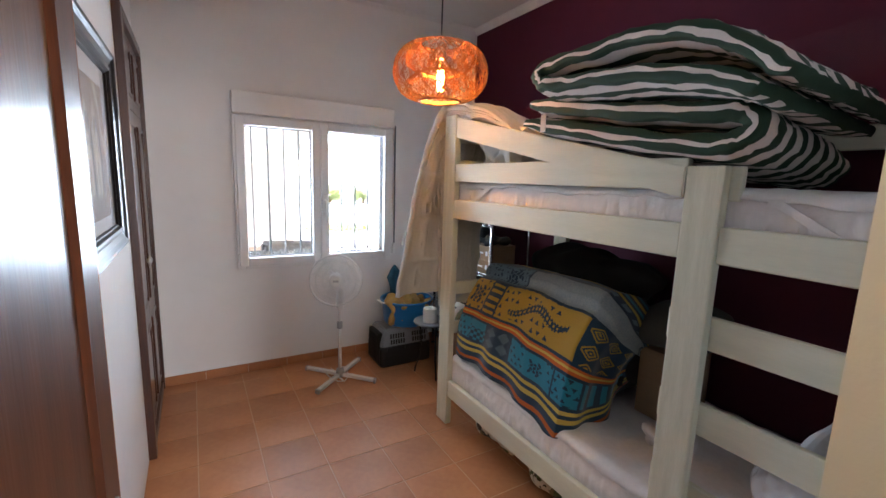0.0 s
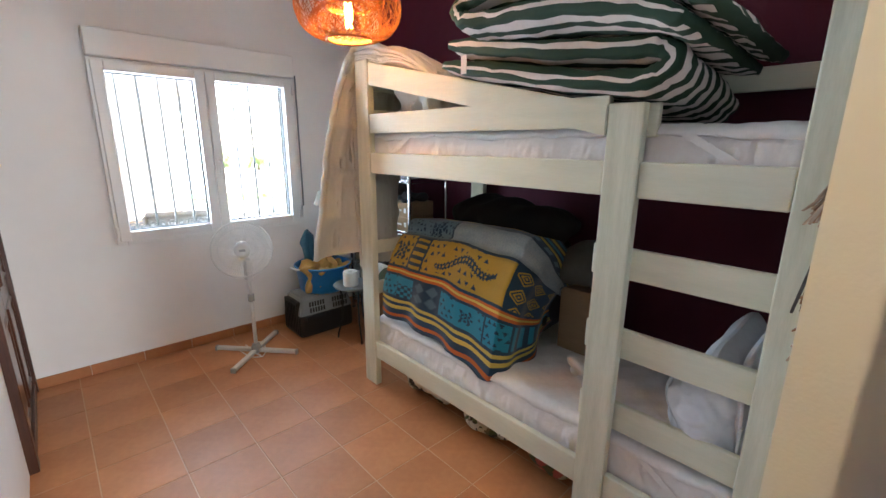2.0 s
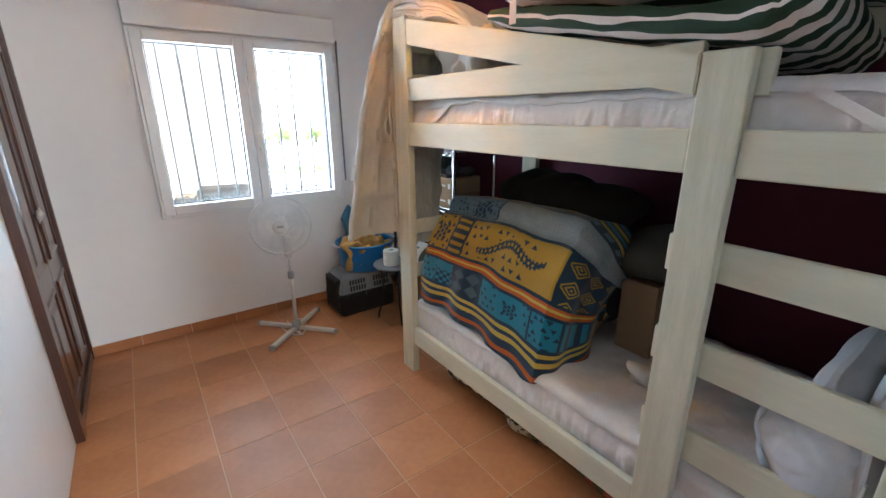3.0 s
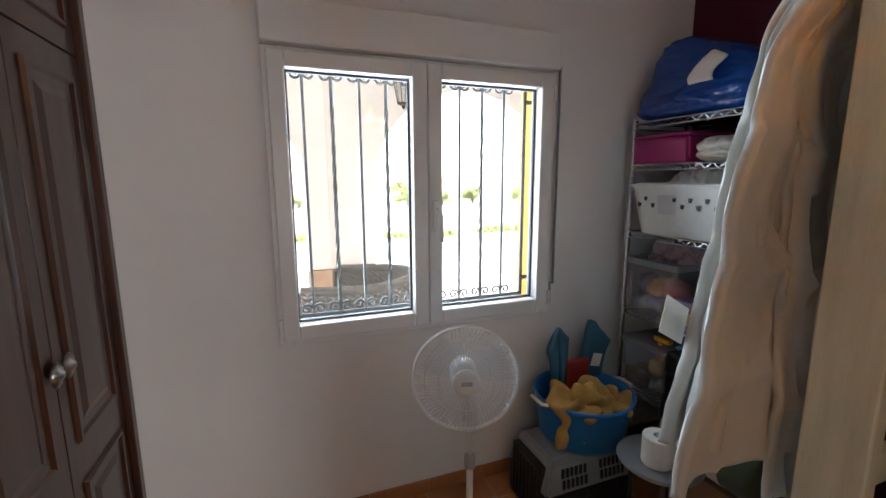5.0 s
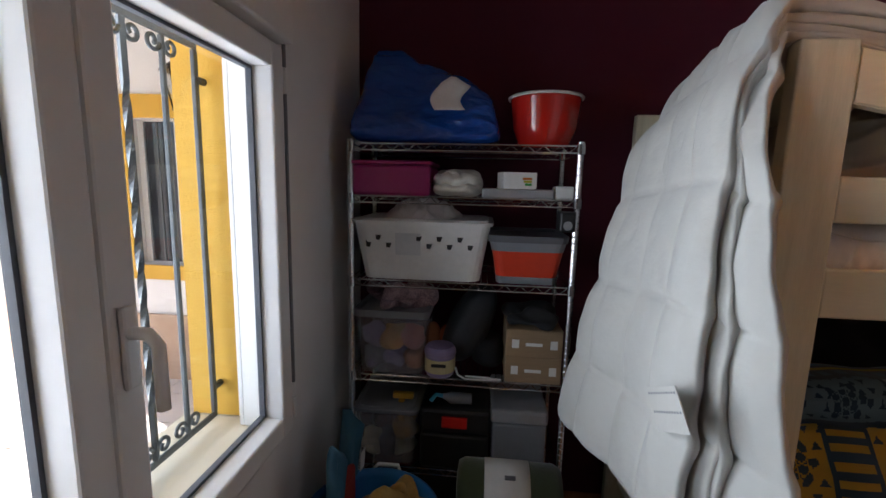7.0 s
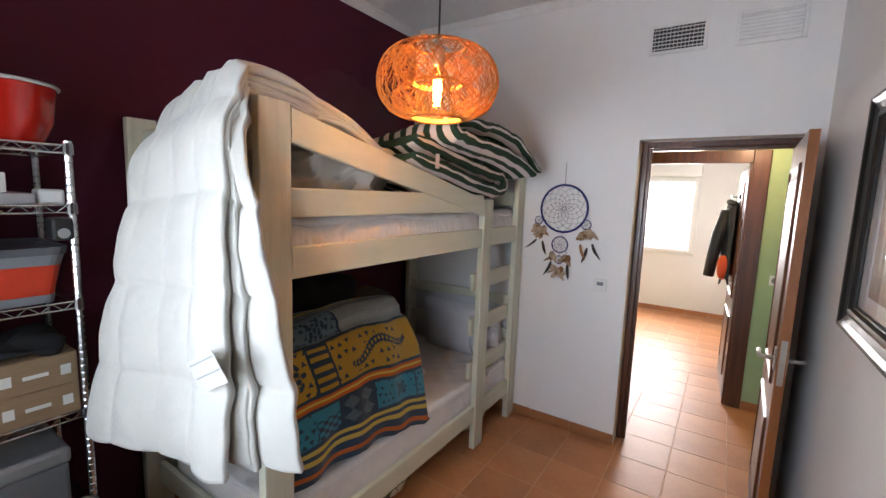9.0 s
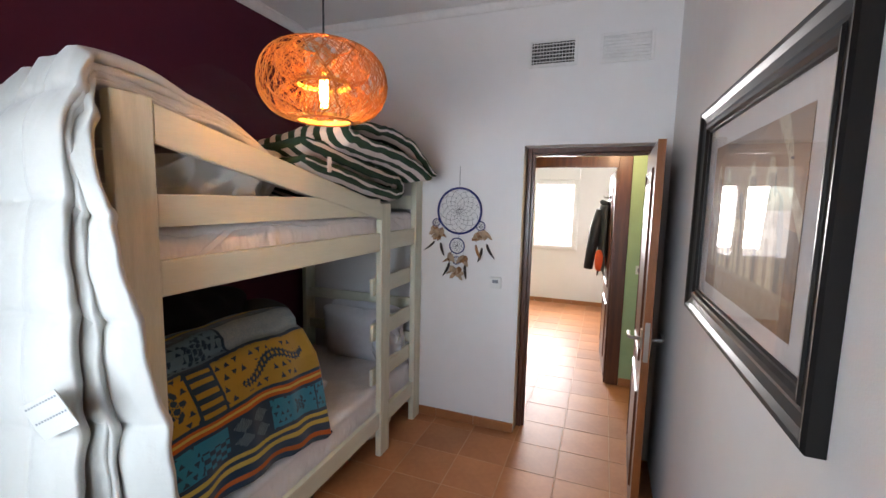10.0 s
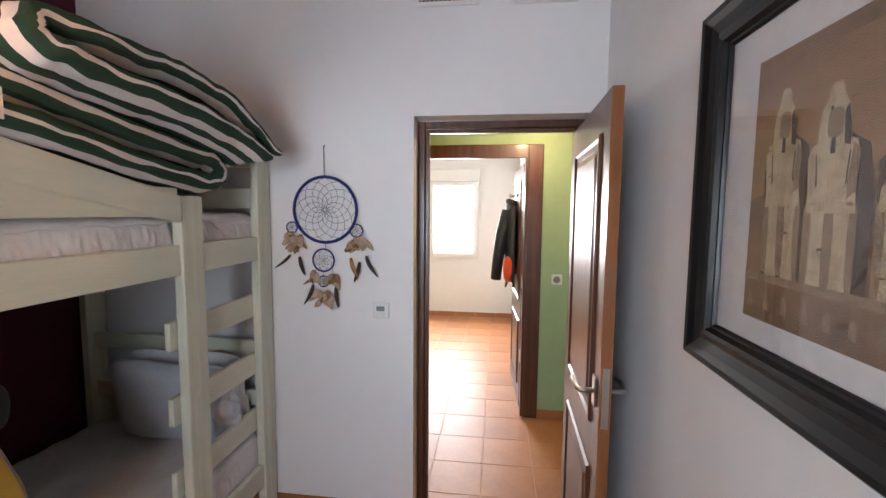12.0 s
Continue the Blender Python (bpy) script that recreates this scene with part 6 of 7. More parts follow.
def colossus(c, zt, zb, w, lean, broken=False):
    """A seated stone figure as plain pale shapes with shadow patches."""
    h = zt - zb

    def at(u, v):
        return (c + w * u + lean * (1 - v), zb + h * v)

    def quad(name, pts, m, d):
        patch(name, [at(*p) for p in pts], m, d)
    quad("printed_shade", [(-1.0, 0.0), (1.45, -0.02), (1.5, 0.5), (1.25, 0.72), (0.5, 0.80), (-1.05, 0.62)], SEPIAD, 1)
    quad("printed_throne", [(-1.0, 0.02), (1.0, 0.0), (1.02, 0.44), (-1.02, 0.44)], SEPIAM, 2)
    for sx in (-0.42, 0.48):
        quad("printed_leg", [(sx - 0.27, 0.03), (sx + 0.27, 0.03), (sx + 0.24, 0.30), (sx + 0.30, 0.46), (sx - 0.30, 0.46), (sx - 0.24, 0.30)], SEPIAL, 3)
        quad("printed_foot", [(sx - 0.30, -0.01), (sx + 0.36, -0.015), (sx + 0.28, 0.06), (sx - 0.28, 0.06)], SEPIAL, 4)
    quad("printed_gap", [(-0.10, 0.03), (0.15, 0.03), (0.12, 0.38), (-0.06, 0.38)], SEPIAM, 4)
    quad("printed_lap", [(-0.92, 0.40), (0.95, 0.40), (0.90, 0.50), (0.7, 0.53), (-0.7, 0.53), (-0.90, 0.50)], SEPIAL, 4)
    if broken:
        quad("printed_stump", [(-0.6, 0.52), (0.5, 0.52), (0.35, 0.66), (-0.1, 0.72), (-0.5, 0.62)], SEPIAM, 4)
        return
    quad("printed_torso", [(-0.55, 0.50), (0.55, 0.50), (0.66, 0.62), (0.95, 0.68), (0.85, 0.75), (0.3, 0.78), (-0.3, 0.78), (-0.85, 0.75), (-0.95, 0.68), (-0.66, 0.62)], SEPIAL, 5)
    for sx in (-1, 1):
        quad("printed_arm", [(sx * 0.72, 0.74), (sx * 0.98, 0.70), (sx * 0.90, 0.50), (sx * 0.62, 0.47), (sx * 0.60, 0.52)], SEPIAL if sx < 0 else SEPIAM, 6)
        quad("printed_crease", [(sx * 0.60, 0.70), (sx * 0.65, 0.70), (sx * 0.58, 0.54), (sx * 0.52, 0.54)], SEPIAD, 7)
    quad("printed_headdress", [(-0.62, 0.73), (0.62, 0.73), (0.60, 0.84), (0.50, 0.93), (0.26, 0.99), (-0.26, 0.99), (-0.50, 0.93), (-0.60, 0.84)], SEPIAL, 7)
    patch("printed_head", rounded(*at(0.03, 0.85), w * 0.30, h * 0.075), SEPIAM, 8)
    quad("printed_headdress_shade", [(0.40, 0.74), (0.62, 0.73), (0.60, 0.84), (0.48, 0.93), (0.34, 0.90)], SEPIAD, 8)
    quad("printed_crown", [(-0.30, 0.95), (0.30, 0.95), (0.27, 1.02), (0.16, 1.05), (-0.16, 1.05), (-0.27, 1.02)], SEPIAL, 8)
    quad("printed_beard", [(-0.10, 0.70), (0.10, 0.70), (0.08, 0.78), (-0.08, 0.78)], SEPIAD, 9)


patch("printed_cliff", [(ay0, 1.80), (1.30, 1.845), (1.62, 1.85), (1.70, az1), (ay1, az1), (ay1, 1.62), (1.60, 1.66), (1.30, 1.66), (ay0, 1.62)], mat("sepia_cliff", (0.33, 0.18, 0.078), 0.6, color2=(0.22, 0.115, 0.046), scale=9, fine=0.2, stretch=(1, 1, 3)), 0)
patch("printed_sand", [(1.735, az1), (1.80, az1), (1.838, 1.80), (1.855, 1.72), (ay1, 1.66), (ay1, 1.60), (1.838, 1.70), (1.815, 1.78)], SEPIAL, 2)
for a in ((1.255, 1.79, 1.487, 0.046, 0.008), (1.365, 1.77, 1.482, 0.050, 0.002), (1.592, 1.775, 1.484, 0.058, 0.004), (1.728, 1.775, 1.484, 0.062, 0.016)):
    colossus(*a)
colossus(1.485, 1.775, 1.482, 0.042, 0.004, True)
patch("printed_ledge", [(ay0, 1.474), (ay1, 1.470), (ay1, 1.486), (ay0, 1.488)], SEPIAM, 5)
rp = random.Random(31)
for k in range(15):
    y = ay0 + 0.02 + k * 0.047
    t = rp.uniform(0.5, 0.95)
    patch("printed_plinth_figure", [(y - 0.007, 1.425), (y + 0.008, 1.424), (y + 0.006, 1.425 + 0.04 * t), (y, 1.432 + 0.04 * t), (y - 0.006, 1.425 + 0.04 * t)], SEPIAM, 3)
for k in range(46):
    y, z = rp.uniform(ay0 + 0.02, ay1 - 0.06), rp.uniform(1.50, 1.78)
    w, h = rp.uniform(0.004, 0.016), rp.uniform(0.002, 0.006)
    patch("printed_crack", [(y, z), (y + w, z + rp.uniform(-0.004, 0.004)), (y + w, z + h), (y, z + h)], rp.choice((SEPIAD, SEPIAM)), 10)
gl = part("glass", box(0.0080, 0.0090, PY_0 + 0.084, PY_1 - 0.084, PZ0 + 0.084, PZ1 - 0.084), PICGLASS, pic)
gl.visible_shadow = False

# ---- door wall: dream catcher, thermostat, vents ----
NAVY = mat("blue_suede_wrap", (0.020, 0.028, 0.17), 0.8, scale=30, bump=0.3)
THREAD = mat("dark_thread", (0.05, 0.045, 0.06), 0.8)
FEATHB = mat("brown_feather", (0.42, 0.20, 0.075), 0.85, color2=(0.12, 0.065, 0.035), scale=30)
FEATHL = mat("pale_feather", (0.55, 0.40, 0.27), 0.85, color2=(0.30, 0.21, 0.14), scale=30)
FEATHD = mat("dark_feather", (0.035, 0.025, 0.02), 0.8, scale=30)
dc = thing("dream_catcher", "blue dream catcher with small hoops and brown feathers", "dream catcher")


def hoop(cx, cz, r, tr, loops):
    y = 0.016
    part("hoop", tube([(cx + r * math.cos(2 * math.pi * k / 36), y, cz + r * math.sin(2 * math.pi * k / 36)) for k in range(36)], tr, 8, closed=True), NAVY, dc, smooth=True)
    bm = bmesh.new()
    for d in (1, -1):
        for k in range(loops):
            a = 2 * math.pi * k / loops
            add_tube(bm, [(cx + r * q * math.cos(a + d * 1.9 * (1 - q)), y + 0.001 * d, cz + r * q * math.sin(a + d * 1.9 * (1 - q))) for q in (1, 0.85, 0.7, 0.55, 0.4, 0.28, 0.16, 0.05)], 0.0009 if r > 0.1 else 0.0007, 4, cap=False)
    part("web", bm, THREAD, dc)["kind"] = "stuff"


def feather(x, z, ln, lean, m, curl=0.0, wide=0.014, out=0.012, flare=0.0):
    def f(u, v):
        w = wide * math.sin(math.pi * min(1, 0.12 + 0.88 * v)) ** 0.7 * (u - 0.5) * 2
        c = lean * v + curl * v * v
        return (x + c * ln + w, out + 0.012 * v + flare * v ** 1.4 + 0.006 * abs(u - 0.5), z - ln * v * math.cos(lean))
    part("feather", sheet(f, 4, 10, 0.0012), m, dc)


hoop(1.336, 1.598, 0.163, 0.0075, 12)
hoop(1.348, 1.345, 0.056, 0.004, 8)
hoop(1.348, 1.237, 0.028, 0.003, 6)
hoop(1.512, 1.508, 0.028, 0.003, 6)
hoop(1.175, 1.496, 0.032, 0.003, 6)
part("hanging_cord", tube([(1.340, 0.010, 1.912), (1.338, 0.014, 1.765)], 0.0015, 6), THREAD, dc)
part("nail", tube([(1.340, 0.0, 1.913), (1.340, 0.014, 1.914)], 0.003, 8), NICKEL, dc)
for x, za, zb in ((1.336, 1.435, 1.40), (1.348, 1.289, 1.265), (1.39, 1.305, 1.25), (1.30, 1.305, 1.24), (1.512, 1.48, 1.44), (1.19, 1.465, 1.41), (1.15, 1.468, 1.42)):
    part("thread", tube([(x, 0.014, za), (x, 0.014, zb)], 0.0012, 5), THREAD, dc)
rf = random.Random(2)
for x, z in ((1.512, 1.47), (1.50, 1.44), (1.475, 1.455), (1.17, 1.455), (1.145, 1.45), (1.205, 1.44), (1.40, 1.275), (1.295, 1.27), (1.38, 1.19), (1.32, 1.18), (1.345, 1.17)):
    for k in range(7):
        feather(x + rf.uniform(-0.015, 0.015), z + rf.uniform(-0.02, 0.02), rf.uniform(0.032, 0.062), rf.uniform(-0.7, 0.7), rf.choice((FEATHB, FEATHL, FEATHL)), rf.uniform(-0.4, 0.4), rf.uniform(0.012, 0.02), rf.uniform(0.006, 0.016), rf.uniform(0.0, 0.018))
for a in ((1.525, 1.37, 0.10, 0.5, FEATHD, 0.5), (1.475, 1.36, 0.12, -0.15, FEATHD, -0.2), (1.16, 1.34, 0.13, 0.1, FEATHD, 0.15), (1.205, 1.36, 0.13, -0.1, FEATHB, -0.3), (1.125, 1.37, 0.13, -0.2, FEATHD, -0.4), (1.405, 1.22, 0.13, 0.1, FEATHD, 0.35), (1.285, 1.21, 0.13, -0.05, FEATHD, -0.1)):
    feather(a[0], a[1], a[2] * 0.8, *a[3:], 0.011, 0.012)

th = thing("thermostat", "square white wall thermostat with a grey display", "thermostat")
part("plate", box(1.012, 1.096, 0.0005, 0.010, 1.054, 1.138, 0.004), PLASTIC_W, th)
part("display", box(1.034, 1.076, 0.0102, 0.012, 1.094, 1.118, 0.001), GREYP, th)
part("button", box(1.034, 1.076, 0.0102, 0.013, 1.066, 1.088, 0.002), PLASTIC_W, th)


def vent(label, x0, x1, z0, z1, n, cols, back):
    v = thing("air_vent", label, "vent", "air vents above the door")
    # flat sheet on the wall; where black, its colour puts in the hollow's shade
    part("backing", box(x0 + 0.008, x1 - 0.008, 0.0006, 0.003, z0 + 0.008, z1 - 0.008), back, v)
    fm = bmesh.new()
    for a in ((x0 - 0.012, x0 + 0.008, z0 - 0.012, z1 + 0.012), (x1 - 0.008, x1 + 0.012, z0 - 0.012, z1 + 0.012), (x0 + 0.0085, x1 - 0.0085, z0 - 0.012, z0 + 0.008), (x0 + 0.0085, x1 - 0.0085, z1 - 0.008, z1 + 0.012)):
        add_box(fm, a[0], a[1], 0.0006, 0.012, a[2], a[3], 0.002)
    part("frame", fm, PLASTER, v)
    for k in range(n):
        z = z0 + 0.01 + (z1 - z0 - 0.02) * (k + 0.5) / n
        part("slat", box(x0 + 0.009, x1 - 0.009, 0.004, 0.011, z - 0.0016, z + 0.0016, 0, turned(0, 0.008, z, 12, 0, 0)), PLASTER, v)
    for k in range(cols):
        x = x0 + (x1 - x0) * (k + 1) / (cols + 1)
        part("rib", box(x - 0.0012, x + 0.0012, 0.0035, 0.0105, z0 + 0.009, z1 - 0.009), PLASTER, v)


vent("white wall air grille with dark openings", 0.592, 0.874, 2.558, 2.706, 6, 13, BLACK)
vent("white louvred return air vent painted like the wall", 0.15, 0.435, 2.55, 2.705, 7, 0, PLASTER)

# ---- hall and the room across ----
window_unit("window_2", "white casement window of the room across the hall, bright with daylight", 0.745, 2.225, 0.895, 2.215, FAR + 0.045, -1, 0.17, False)
hl = thing("hall_lamp", "small woven hall ceiling lamp, lit", "ceiling lamp", at=(0.28, -0.70, 2.26))
bm = bmesh.new()
for k in range(60):
    a0, sl = rnd.uniform(0, 6.28), rnd.choice((-1, 1)) * rnd.uniform(0.4, 1.2)
    add_tube(bm, [(0.16 * math.sin(math.pi * (0.15 + 0.7 * t)) * math.cos(a0 + sl * t), 0.16 * math.sin(math.pi * (0.15 + 0.7 * t)) * math.sin(a0 + sl * t), -0.10 + 0.22 * t) for t in (i / 8 for i in range(9))], 0.002, 4, cap=False)
part("shade", bm, RATTAN, hl)
part("cord", tube([(0, 0, 0.05), (0, 0, 0.338)], 0.004, 8), BLACK, hl)
part("bulb", lathe([(0, -0.05), (0.02, -0.04), (0.028, -0.01), (0.015, 0.04), (0, 0.05)], 16), mat("lit_bulb", (1, 0.8, 0.5), 0.5, emit=(1.0, 0.62, 0.25, 12)), hl, smooth=True)
lamp("hall_bulb_light", "POINT", Matrix.Translation((0.28, -0.70, 2.18)), 3.9, (1.0, 0.72, 0.42), radius=0.03)
ou = thing("wall_socket", "white round wall switch on the green hall wall", "switch")
part("plate", box(-0.012, 0.066, HALL + 0.0005, HALL + 0.009, 1.052, 1.13, 0.004), PLASTIC_W, ou)
bm = lathe([(0, 0), (0.026, 0), (0.026, 0.003), (0.02, 0.005), (0, 0.005)], 24)
bmesh.ops.transform(bm, matrix=pose(0.027, HALL + 0.0095, 1.091, -90, 0, 0), verts=bm.verts)
part("dial", bm, GREYP, ou)
JACK = mat("black_nylon_jacket", (0.016, 0.016, 0.018), 0.55, scale=8, bump=0.5, bscale=14, bdist=0.01)
HIVIS = mat("orange_high_visibility_cloth", (0.75, 0.09, 0.015), 0.6, scale=8)
co = thing("hanging_jacket", "black jacket with an orange panel hung on the far door", "jacket", at=(0.303, -1.88, 0))
part("rail", box(0.0, 0.015, -0.24, 0.24, 1.72, 1.76, 0.004), DARKWOOD, co)
for y in (-0.2, 0.0, 0.2):
    part("hook", tube([(0.02, y, 1.74), (0.06, y, 1.735), (0.07, y, 1.755)], 0.006, 8), NICKEL, co, smooth=True)


def jacket(u, v):
    a = u * math.pi
    w = 0.13 + 0.10 * v + 0.02 * nz(u * 5, v * 4, 2)
    return (0.02 + (0.09 + 0.05 * v) * math.sin(a) * (0.55 + 0.45 * math.sin(math.pi * min(1, 0.25 + v))), 0.05 + w * math.cos(a) * 1.2 + 0.02 * math.sin(u * 20) * v, 1.66 - 0.70 * v + 0.05 * math.sin(u * 9) * v)


part("torso", sheet(jacket, 30, 26, 0.012), JACK, co, smooth=True)
part("collar", tube([(0.03, -0.08, 1.66), (0.08, -0.03, 1.69), (0.08, 0.08, 1.69), (0.03, 0.16, 1.67)], 0.026, 10), JACK, co, smooth=True)
part("sleeve", tube([(0.08, 0.12, 1.60), (0.13, 0.16, 1.4), (0.16, 0.17, 1.2), (0.18, 0.15, 1.0)], 0.055, 12, radii=[0.06, 0.058, 0.05, 0.045]), JACK, co, smooth=True)
part("orange_panel", soft_box(0.02, 0.12, 0.14, 0.30, 0.98, 1.22, 3, 8, 0.03, 2), HIVIS, co, "bright orange panel", smooth=True)

# ---- terrace things ----
WICK = mat("grey_brown_wicker", (0.24, 0.23, 0.215), 0.7, color2=(0.10, 0.095, 0.09), scale=40, fine=0.4)


def wicker_chair(m):
    c = thing("wicker_armchair", "grey-brown woven wicker tub armchair on the terrace", "armchair", "wicker chairs")

    arm = 0.34

    def wall(off):
        def f(u, v):
            r = 0.37 + 0.06 * v + off
            d = u * (2 * arm + math.pi * 0.40)
            if d < arm:
                x, y, nx, ny = r, d - arm, 1, 0
            elif d < arm + math.pi * 0.40:
                a = (d - arm) / 0.40
                x, y, nx, ny = r * math.cos(a), r * math.sin(a), math.cos(a), math.sin(a)
            else:
                x, y, nx, ny = -r, arm + math.pi * 0.40 - d, -1, 0
            top = 0.795 + 0.035 * math.sin(math.pi * u) ** 2
            k = 0.009 * math.sin(v * 36 * math.pi) * math.sin(u * 60 * math.pi)
            return (x + nx * k, y + ny * k, 0.03 + (top - 0.03) * v)
        return f
    part("backrest", sheet(wall(0), 180, 132), WICK, c, smooth=True)
    part("inner_wall", sheet(wall(-0.055), 120, 88), WICK, c, smooth=True)
    rim = [(Vector(wall(-0.027)(k / 40, 1.0)) + Vector((0, 0, 0.004))) for k in range(41)]
    part("rim", tube(rim, 0.036, 10), WICK, c, smooth=True)
    for sx in (-1, 1):
        part("arm_front", box(sx * 0.375 - 0.062, sx * 0.375 + 0.062, -arm - 0.02, -arm + 0.015, 0.02, 0.80, 0.02), WICK, c)
    part("seat", soft_box(-0.34, 0.34, -arm, 0.30, 0.28, 0.42, 5, 10), mat("grey_seat_cushion", (0.30, 0.29, 0.27), 0.9, scale=12), c, smooth=True)
    c.matrix_world = m
    return c


wicker_chair(pose(1.16, 4.95, -0.069, 0, 0, 245.7))
tt = thing("terrace_table", "small round white terrace table under the window", "table", at=(0.87, 4.18, -0.069))
part("tabletop", lathe([(0, 0.66), (0.24, 0.66), (0.252, 0.668), (0.254, 0.680), (0.246, 0.69), (0, 0.692)], 40), PLASTIC_W, tt, smooth=False)
part("column", lathe([(0.024, 0.03), (0.020, 0.3), (0.024, 0.64), (0.07, 0.659)], 16), PLASTIC_W, tt, smooth=True)
part("foot", lathe([(0, 0), (0.17, 0), (0.172, 0.012), (0.05, 0.028), (0, 0.03)], 28), PLASTIC_W, tt)
LANT = mat("dark_bronze_metal", (0.05, 0.042, 0.035), 0.5, metal=0.7)
LG = glass_mat("lantern_glass", (0.85, 0.86, 0.85), 0.08)


def lantern(x, y, z):
    l = thing("porch_lantern", "dark metal glazed porch lantern hung on a chain", "lantern", "porch lanterns", at=(x, y, z))
    part("cap", lathe([(0.0, 0.20), (0.02, 0.195), (0.03, 0.17), (0.12, 0.10), (0.13, 0.085), (0.0, 0.085)], 6), LANT, l)
    for k in range(6):
        a = 2 * math.pi * k / 6
        part("corner_bar", tube([(0.105 * math.cos(a), 0.105 * math.sin(a), 0.085), (0.06 * math.cos(a), 0.06 * math.sin(a), -0.14)], 0.005, 6), LANT, l)
    part("glazing", lathe([(0.10, 0.084), (0.056, -0.14)], 6), LG, l)
    part("base", lathe([(0, -0.20), (0.012, -0.195), (0.02, -0.17), (0.066, -0.155), (0.066, -0.14), (0, -0.14)], 6), LANT, l)
    part("chain", tube([(0, 0, 0.2), (0, 0, 2.999 - z)], 0.006, 6), LANT, l)


lantern(1.80, 5.95, 2.42)
lantern(3.30, 4.75, 2.22)


def tree(x, y, s, seed):
    r = random.Random(seed)
    t = thing("garden_tree", "bushy green garden tree beyond the terrace", "tree", "garden trees", at=(x, y, -0.15))
    bm = bmesh.new()
    add_tube(bm, [(0, 0, 0), (0.05 * s, 0, 0.4 * s), (0, 0.06 * s, 0.8 * s)], 0.1, 8, radii=[0.12 * s, 0.09 * s, 0.05 * s])
    for k in range(6):
        a = r.uniform(0, 6.28)
        add_tube(bm, [(0, 0, (0.2 + 0.08 * k) * s), (0.4 * s * math.cos(a), 0.4 * s * math.sin(a), (0.5 + 0.1 * k) * s), (0.7 * s * math.cos(a), 0.7 * s * math.sin(a), (0.7 + 0.1 * k) * s)], 0.04, 6, radii=[0.05 * s, 0.035 * s, 0.015 * s])
    part("trunk", bm, CARD, t, smooth=True)
    vs, fs = [], []
    for k in range(26):
        a, e, q = r.uniform(0, 6.28), r.uniform(-0.3, 1.2), r.uniform(0.4, 1.0)
        c = Vector((q * math.cos(a) * math.cos(e), q * math.sin(a) * math.cos(e), 0.42 + 0.7 * q * math.sin(e))) * s
        for i in range(90):
            d = Vector((r.gauss(0, 1), r.gauss(0, 1), r.gauss(0, 0.8))) * 0.16 * s
            u = Vector((r.gauss(0, 1), r.gauss(0, 1), r.gauss(0, 1))).normalized() * 0.06 * s
            w = u.cross(Vector((r.gauss(0, 1), r.gauss(0, 1), r.gauss(0, 1)))).normalized() * 0.03 * s
            p = c + d
            n = len(vs)
            vs += [p - u, p + w, p + u, p - w]
            fs.append((n, n + 1, n + 2, n + 3))
    me = bpy.data.meshes.new("crown")
    me.from_pydata([tuple(v) for v in vs], [], fs)
    me.materials.append(LEAF)
    o = new("crown", me)
    o.parent = t
    o["kind"] = "stuff"


for k, a in enumerate(((8.1, 28, 0.95), (10.4, 28, 0.9), (13.5, 30, 1.0), (1.5, 29, 0.75), (-2.5, 28, 0.8), (17, 29, 1.0), (4.5, 44, 1.3), (12.5, 46, 1.4))):
    tree(*a, seed=k)
for k in range(5):
    vs, fs = [], []
    r = random.Random(40 + k)
    for i in range(700):
        p = Vector((r.uniform(-1.1, 1.1), r.gauss(0, 0.25), abs(r.gauss(0, 0.09))))
        u = Vector((r.gauss(0, 1), r.gauss(0, 1), r.gauss(0, 1))).normalized() * 0.07
        w = u.cross(Vector((r.gauss(0, 1), r.gauss(0, 1), r.gauss(0, 1)))).normalized() * 0.035
        n = len(vs)
        vs += [tuple(p - u), tuple(p + w), tuple(p + u), tuple(p - w)]
        fs.append((n, n + 1, n + 2, n + 3))
    me = bpy.data.meshes.new("low_hedge")
    me.from_pydata(vs, [], fs)
    me.materials.append(LEAF)
    h = new("low_hedge", me)
    h.location = (-1.6 + k * 3.0, 13.6 + 0.3 * (k % 2), -0.15)
    tagged(h, "low green planting along the edge of the drive", "hedge", "low planting", "stuff")

# ---- floor tiles ----
PX, PYT, TX0, TY0 = 0.313, 0.314, 0.545, 1.355


def tile_mesh(w, h):
    bm = box(-w / 2, w / 2, -h / 2, h / 2, -0.006, 0.0, 0.0009, seg=1)
    me = bpy.data.meshes.new("tile")
    bm.to_mesh(me)
    bm.free()
    me.materials.append(TILE)
    return me


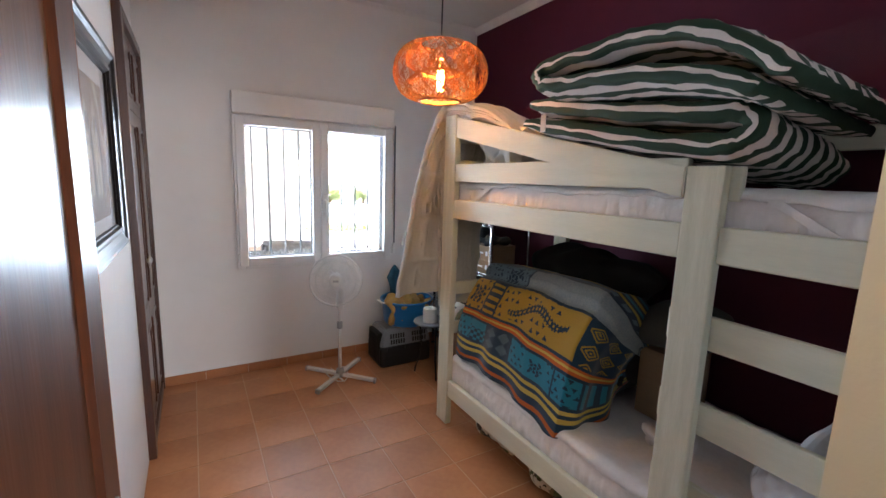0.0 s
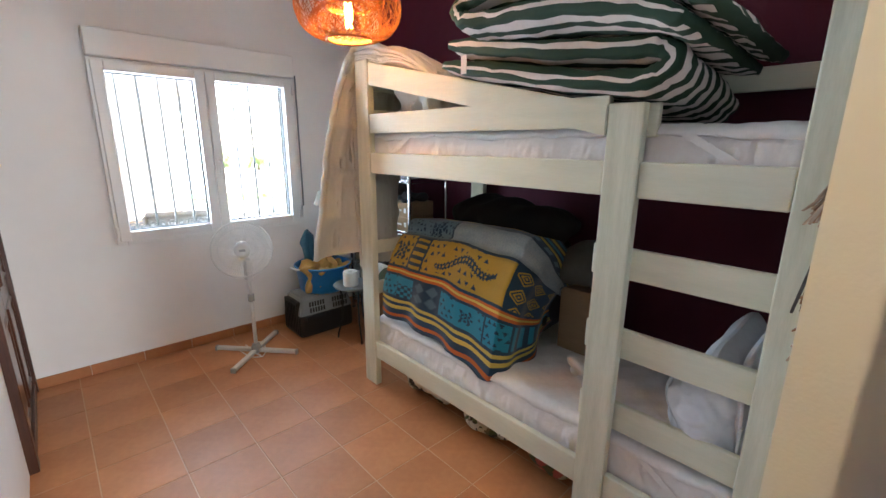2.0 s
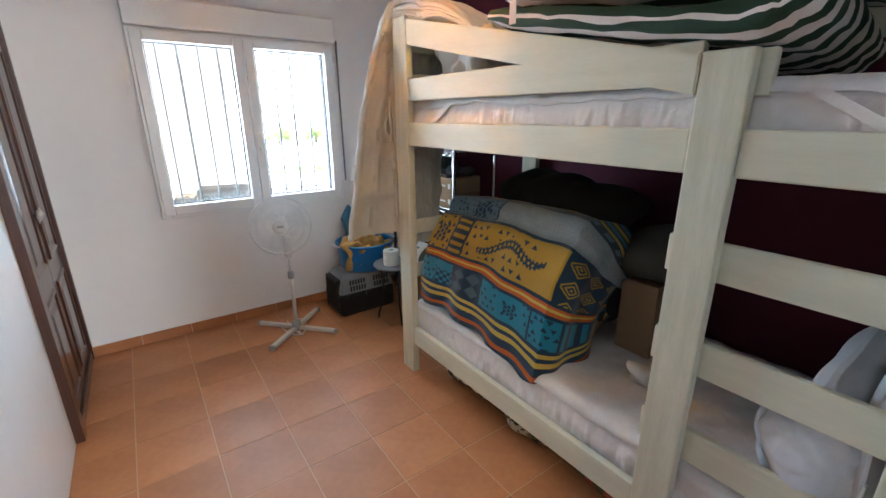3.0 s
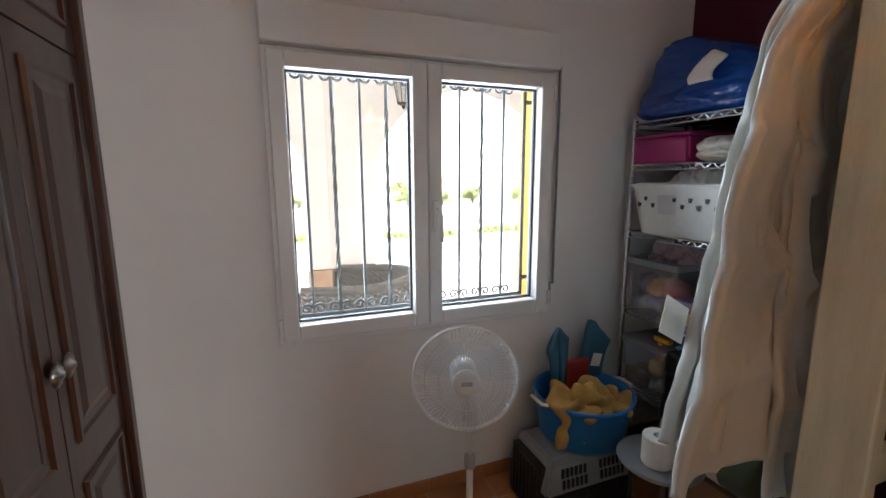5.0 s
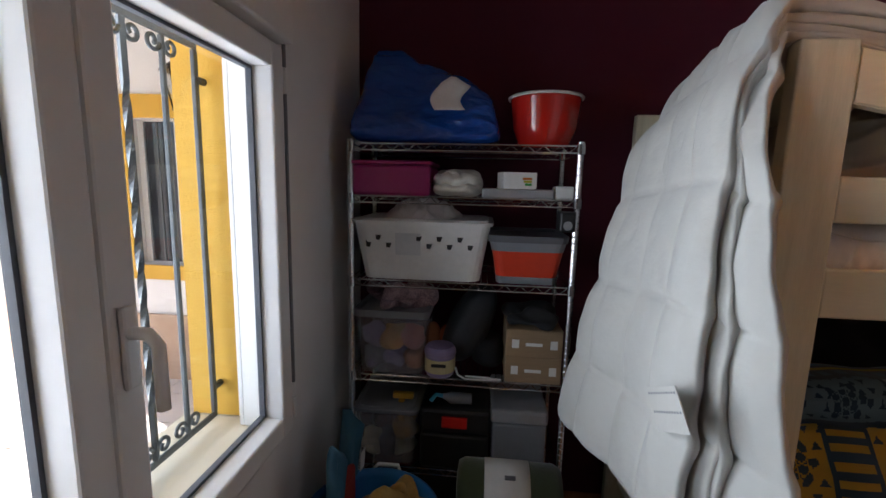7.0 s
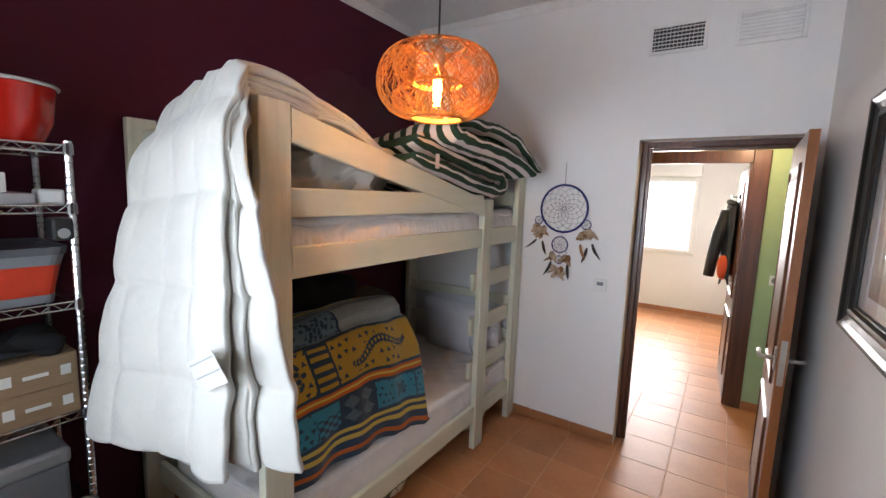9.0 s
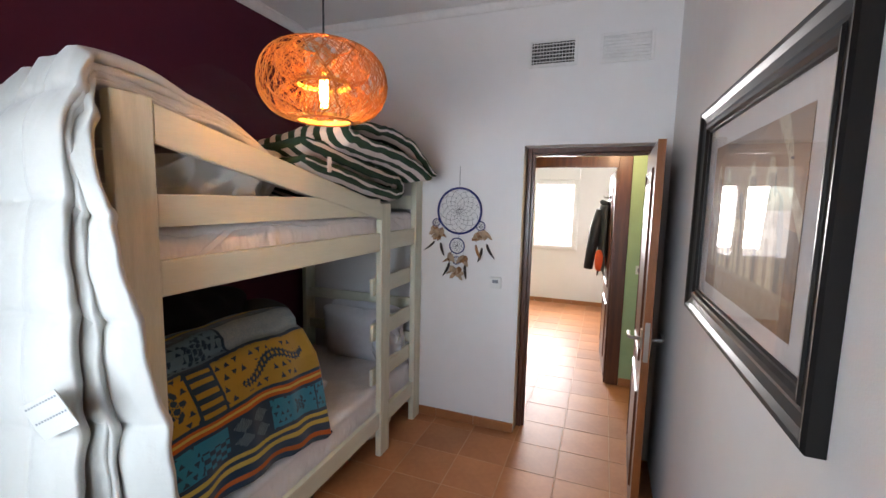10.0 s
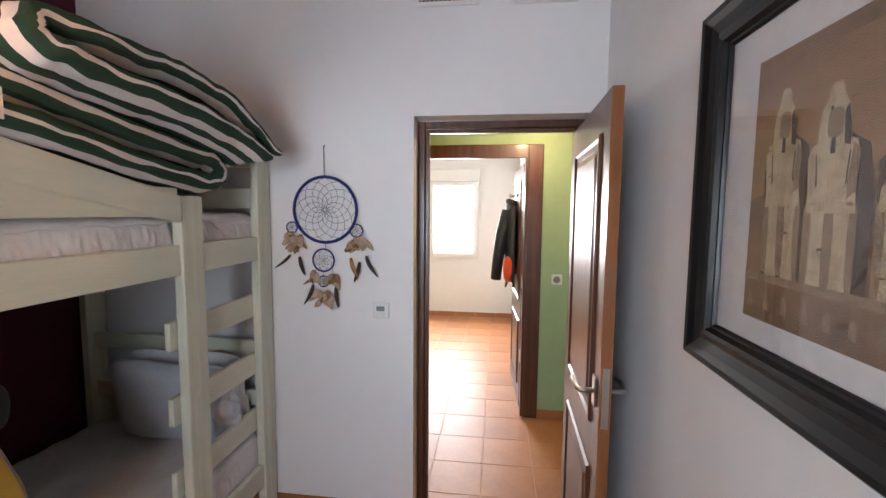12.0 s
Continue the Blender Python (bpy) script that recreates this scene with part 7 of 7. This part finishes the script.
shared = {}
rnd = random.Random(11)
i0, i1 = math.floor((-1.2 - TX0) / PX), math.ceil((3.4 - TX0) / PX)
j0, j1 = math.floor((FAR - TY0) / PYT), math.ceil((L - TY0) / PYT)
for i in range(i0, i1):
    for j in range(j0, j1):
        x0, x1, y0, y1 = TX0 + i * PX + 0.0024, TX0 + (i + 1) * PX - 0.0024, TY0 + j * PYT + 0.0024, TY0 + (j + 1) * PYT - 0.0024
        y0, y1 = max(y0, FAR + 0.002), min(y1, L - 0.002)
        x0, x1 = max(x0, -1.19), min(x1, 3.39)
        xm, ym = (x0 + x1) / 2, (y0 + y1) / 2
        inside = (-0.02 < xm < W and ym > -0.1) or (-1.2 < xm < 2.4 and HALL - 0.1 < ym <= -0.1) or (0.0 < xm < 2.4 and ym <= HALL - 0.1)
        if not inside or x1 - x0 < 0.02 or y1 - y0 < 0.02:
            continue
        key = (round(x1 - x0, 3), round(y1 - y0, 3))
        if key not in shared:
            shared[key] = tile_mesh(*key)
        t = new("tile", shared[key])
        t.parent = floor
        t.matrix_world = pose(xm, ym, rnd.uniform(-0.0004, 0.0004), rnd.uniform(-0.05, 0.05), rnd.uniform(-0.05, 0.05), 0)

# skirting tiles
skirt = tagged(new("baseboard"), "terracotta tile skirting along the walls", "skirting", kind="structure")


def skirting(p0, p1, inward):
    d = Vector(p1) - Vector(p0)
    n = max(1, round(d.length / 0.313))
    for k in range(n):
        a = Vector(p0) + d * (k / n) + d.normalized() * 0.001
        b = Vector(p0) + d * ((k + 1) / n) - d.normalized() * 0.001
        c = Vector(inward) * 0.011
        xs, ys = sorted((a.x, b.x + c.x)), sorted((a.y, b.y + c.y))
        part("skirting_tile", box(xs[0], xs[1], ys[0], ys[1], 0.001, 0.072, 0.003, seg=1), BASE, skirt)


skirting((0.001, L - 0.001, 0), (W, L - 0.001, 0), (0, -1, 0))
skirting((0.89, 0.001, 0), (W, 0.001, 0), (0, 1, 0))
skirting((W - 0.001, 0.02, 0), (W - 0.001, L - 0.02, 0), (-1, 0, 0))
skirting((-1.1, HALL + 0.001, 0), (0.147, HALL + 0.001, 0), (0, 1, 0))
skirting((0.17, FAR + 0.001, 0), (3.2, FAR + 0.001, 0), (0, 1, 0))
skirting((0.161, FAR + 0.02, 0), (0.161, HALL - 0.16, 0), (1, 0, 0))

# terrace tiles
me = tile_mesh(0.392, 0.392)
me.materials.clear()
me.materials.append(TERR)
for i in range(-4, 14):
    for j in range(15):
        t = new("terrace_tile", me)
        t.parent = terrace
        t.location = (-1.4 + i * 0.4, L + 0.51 + j * 0.4, -0.070 + rnd.uniform(-0.0005, 0.0005))
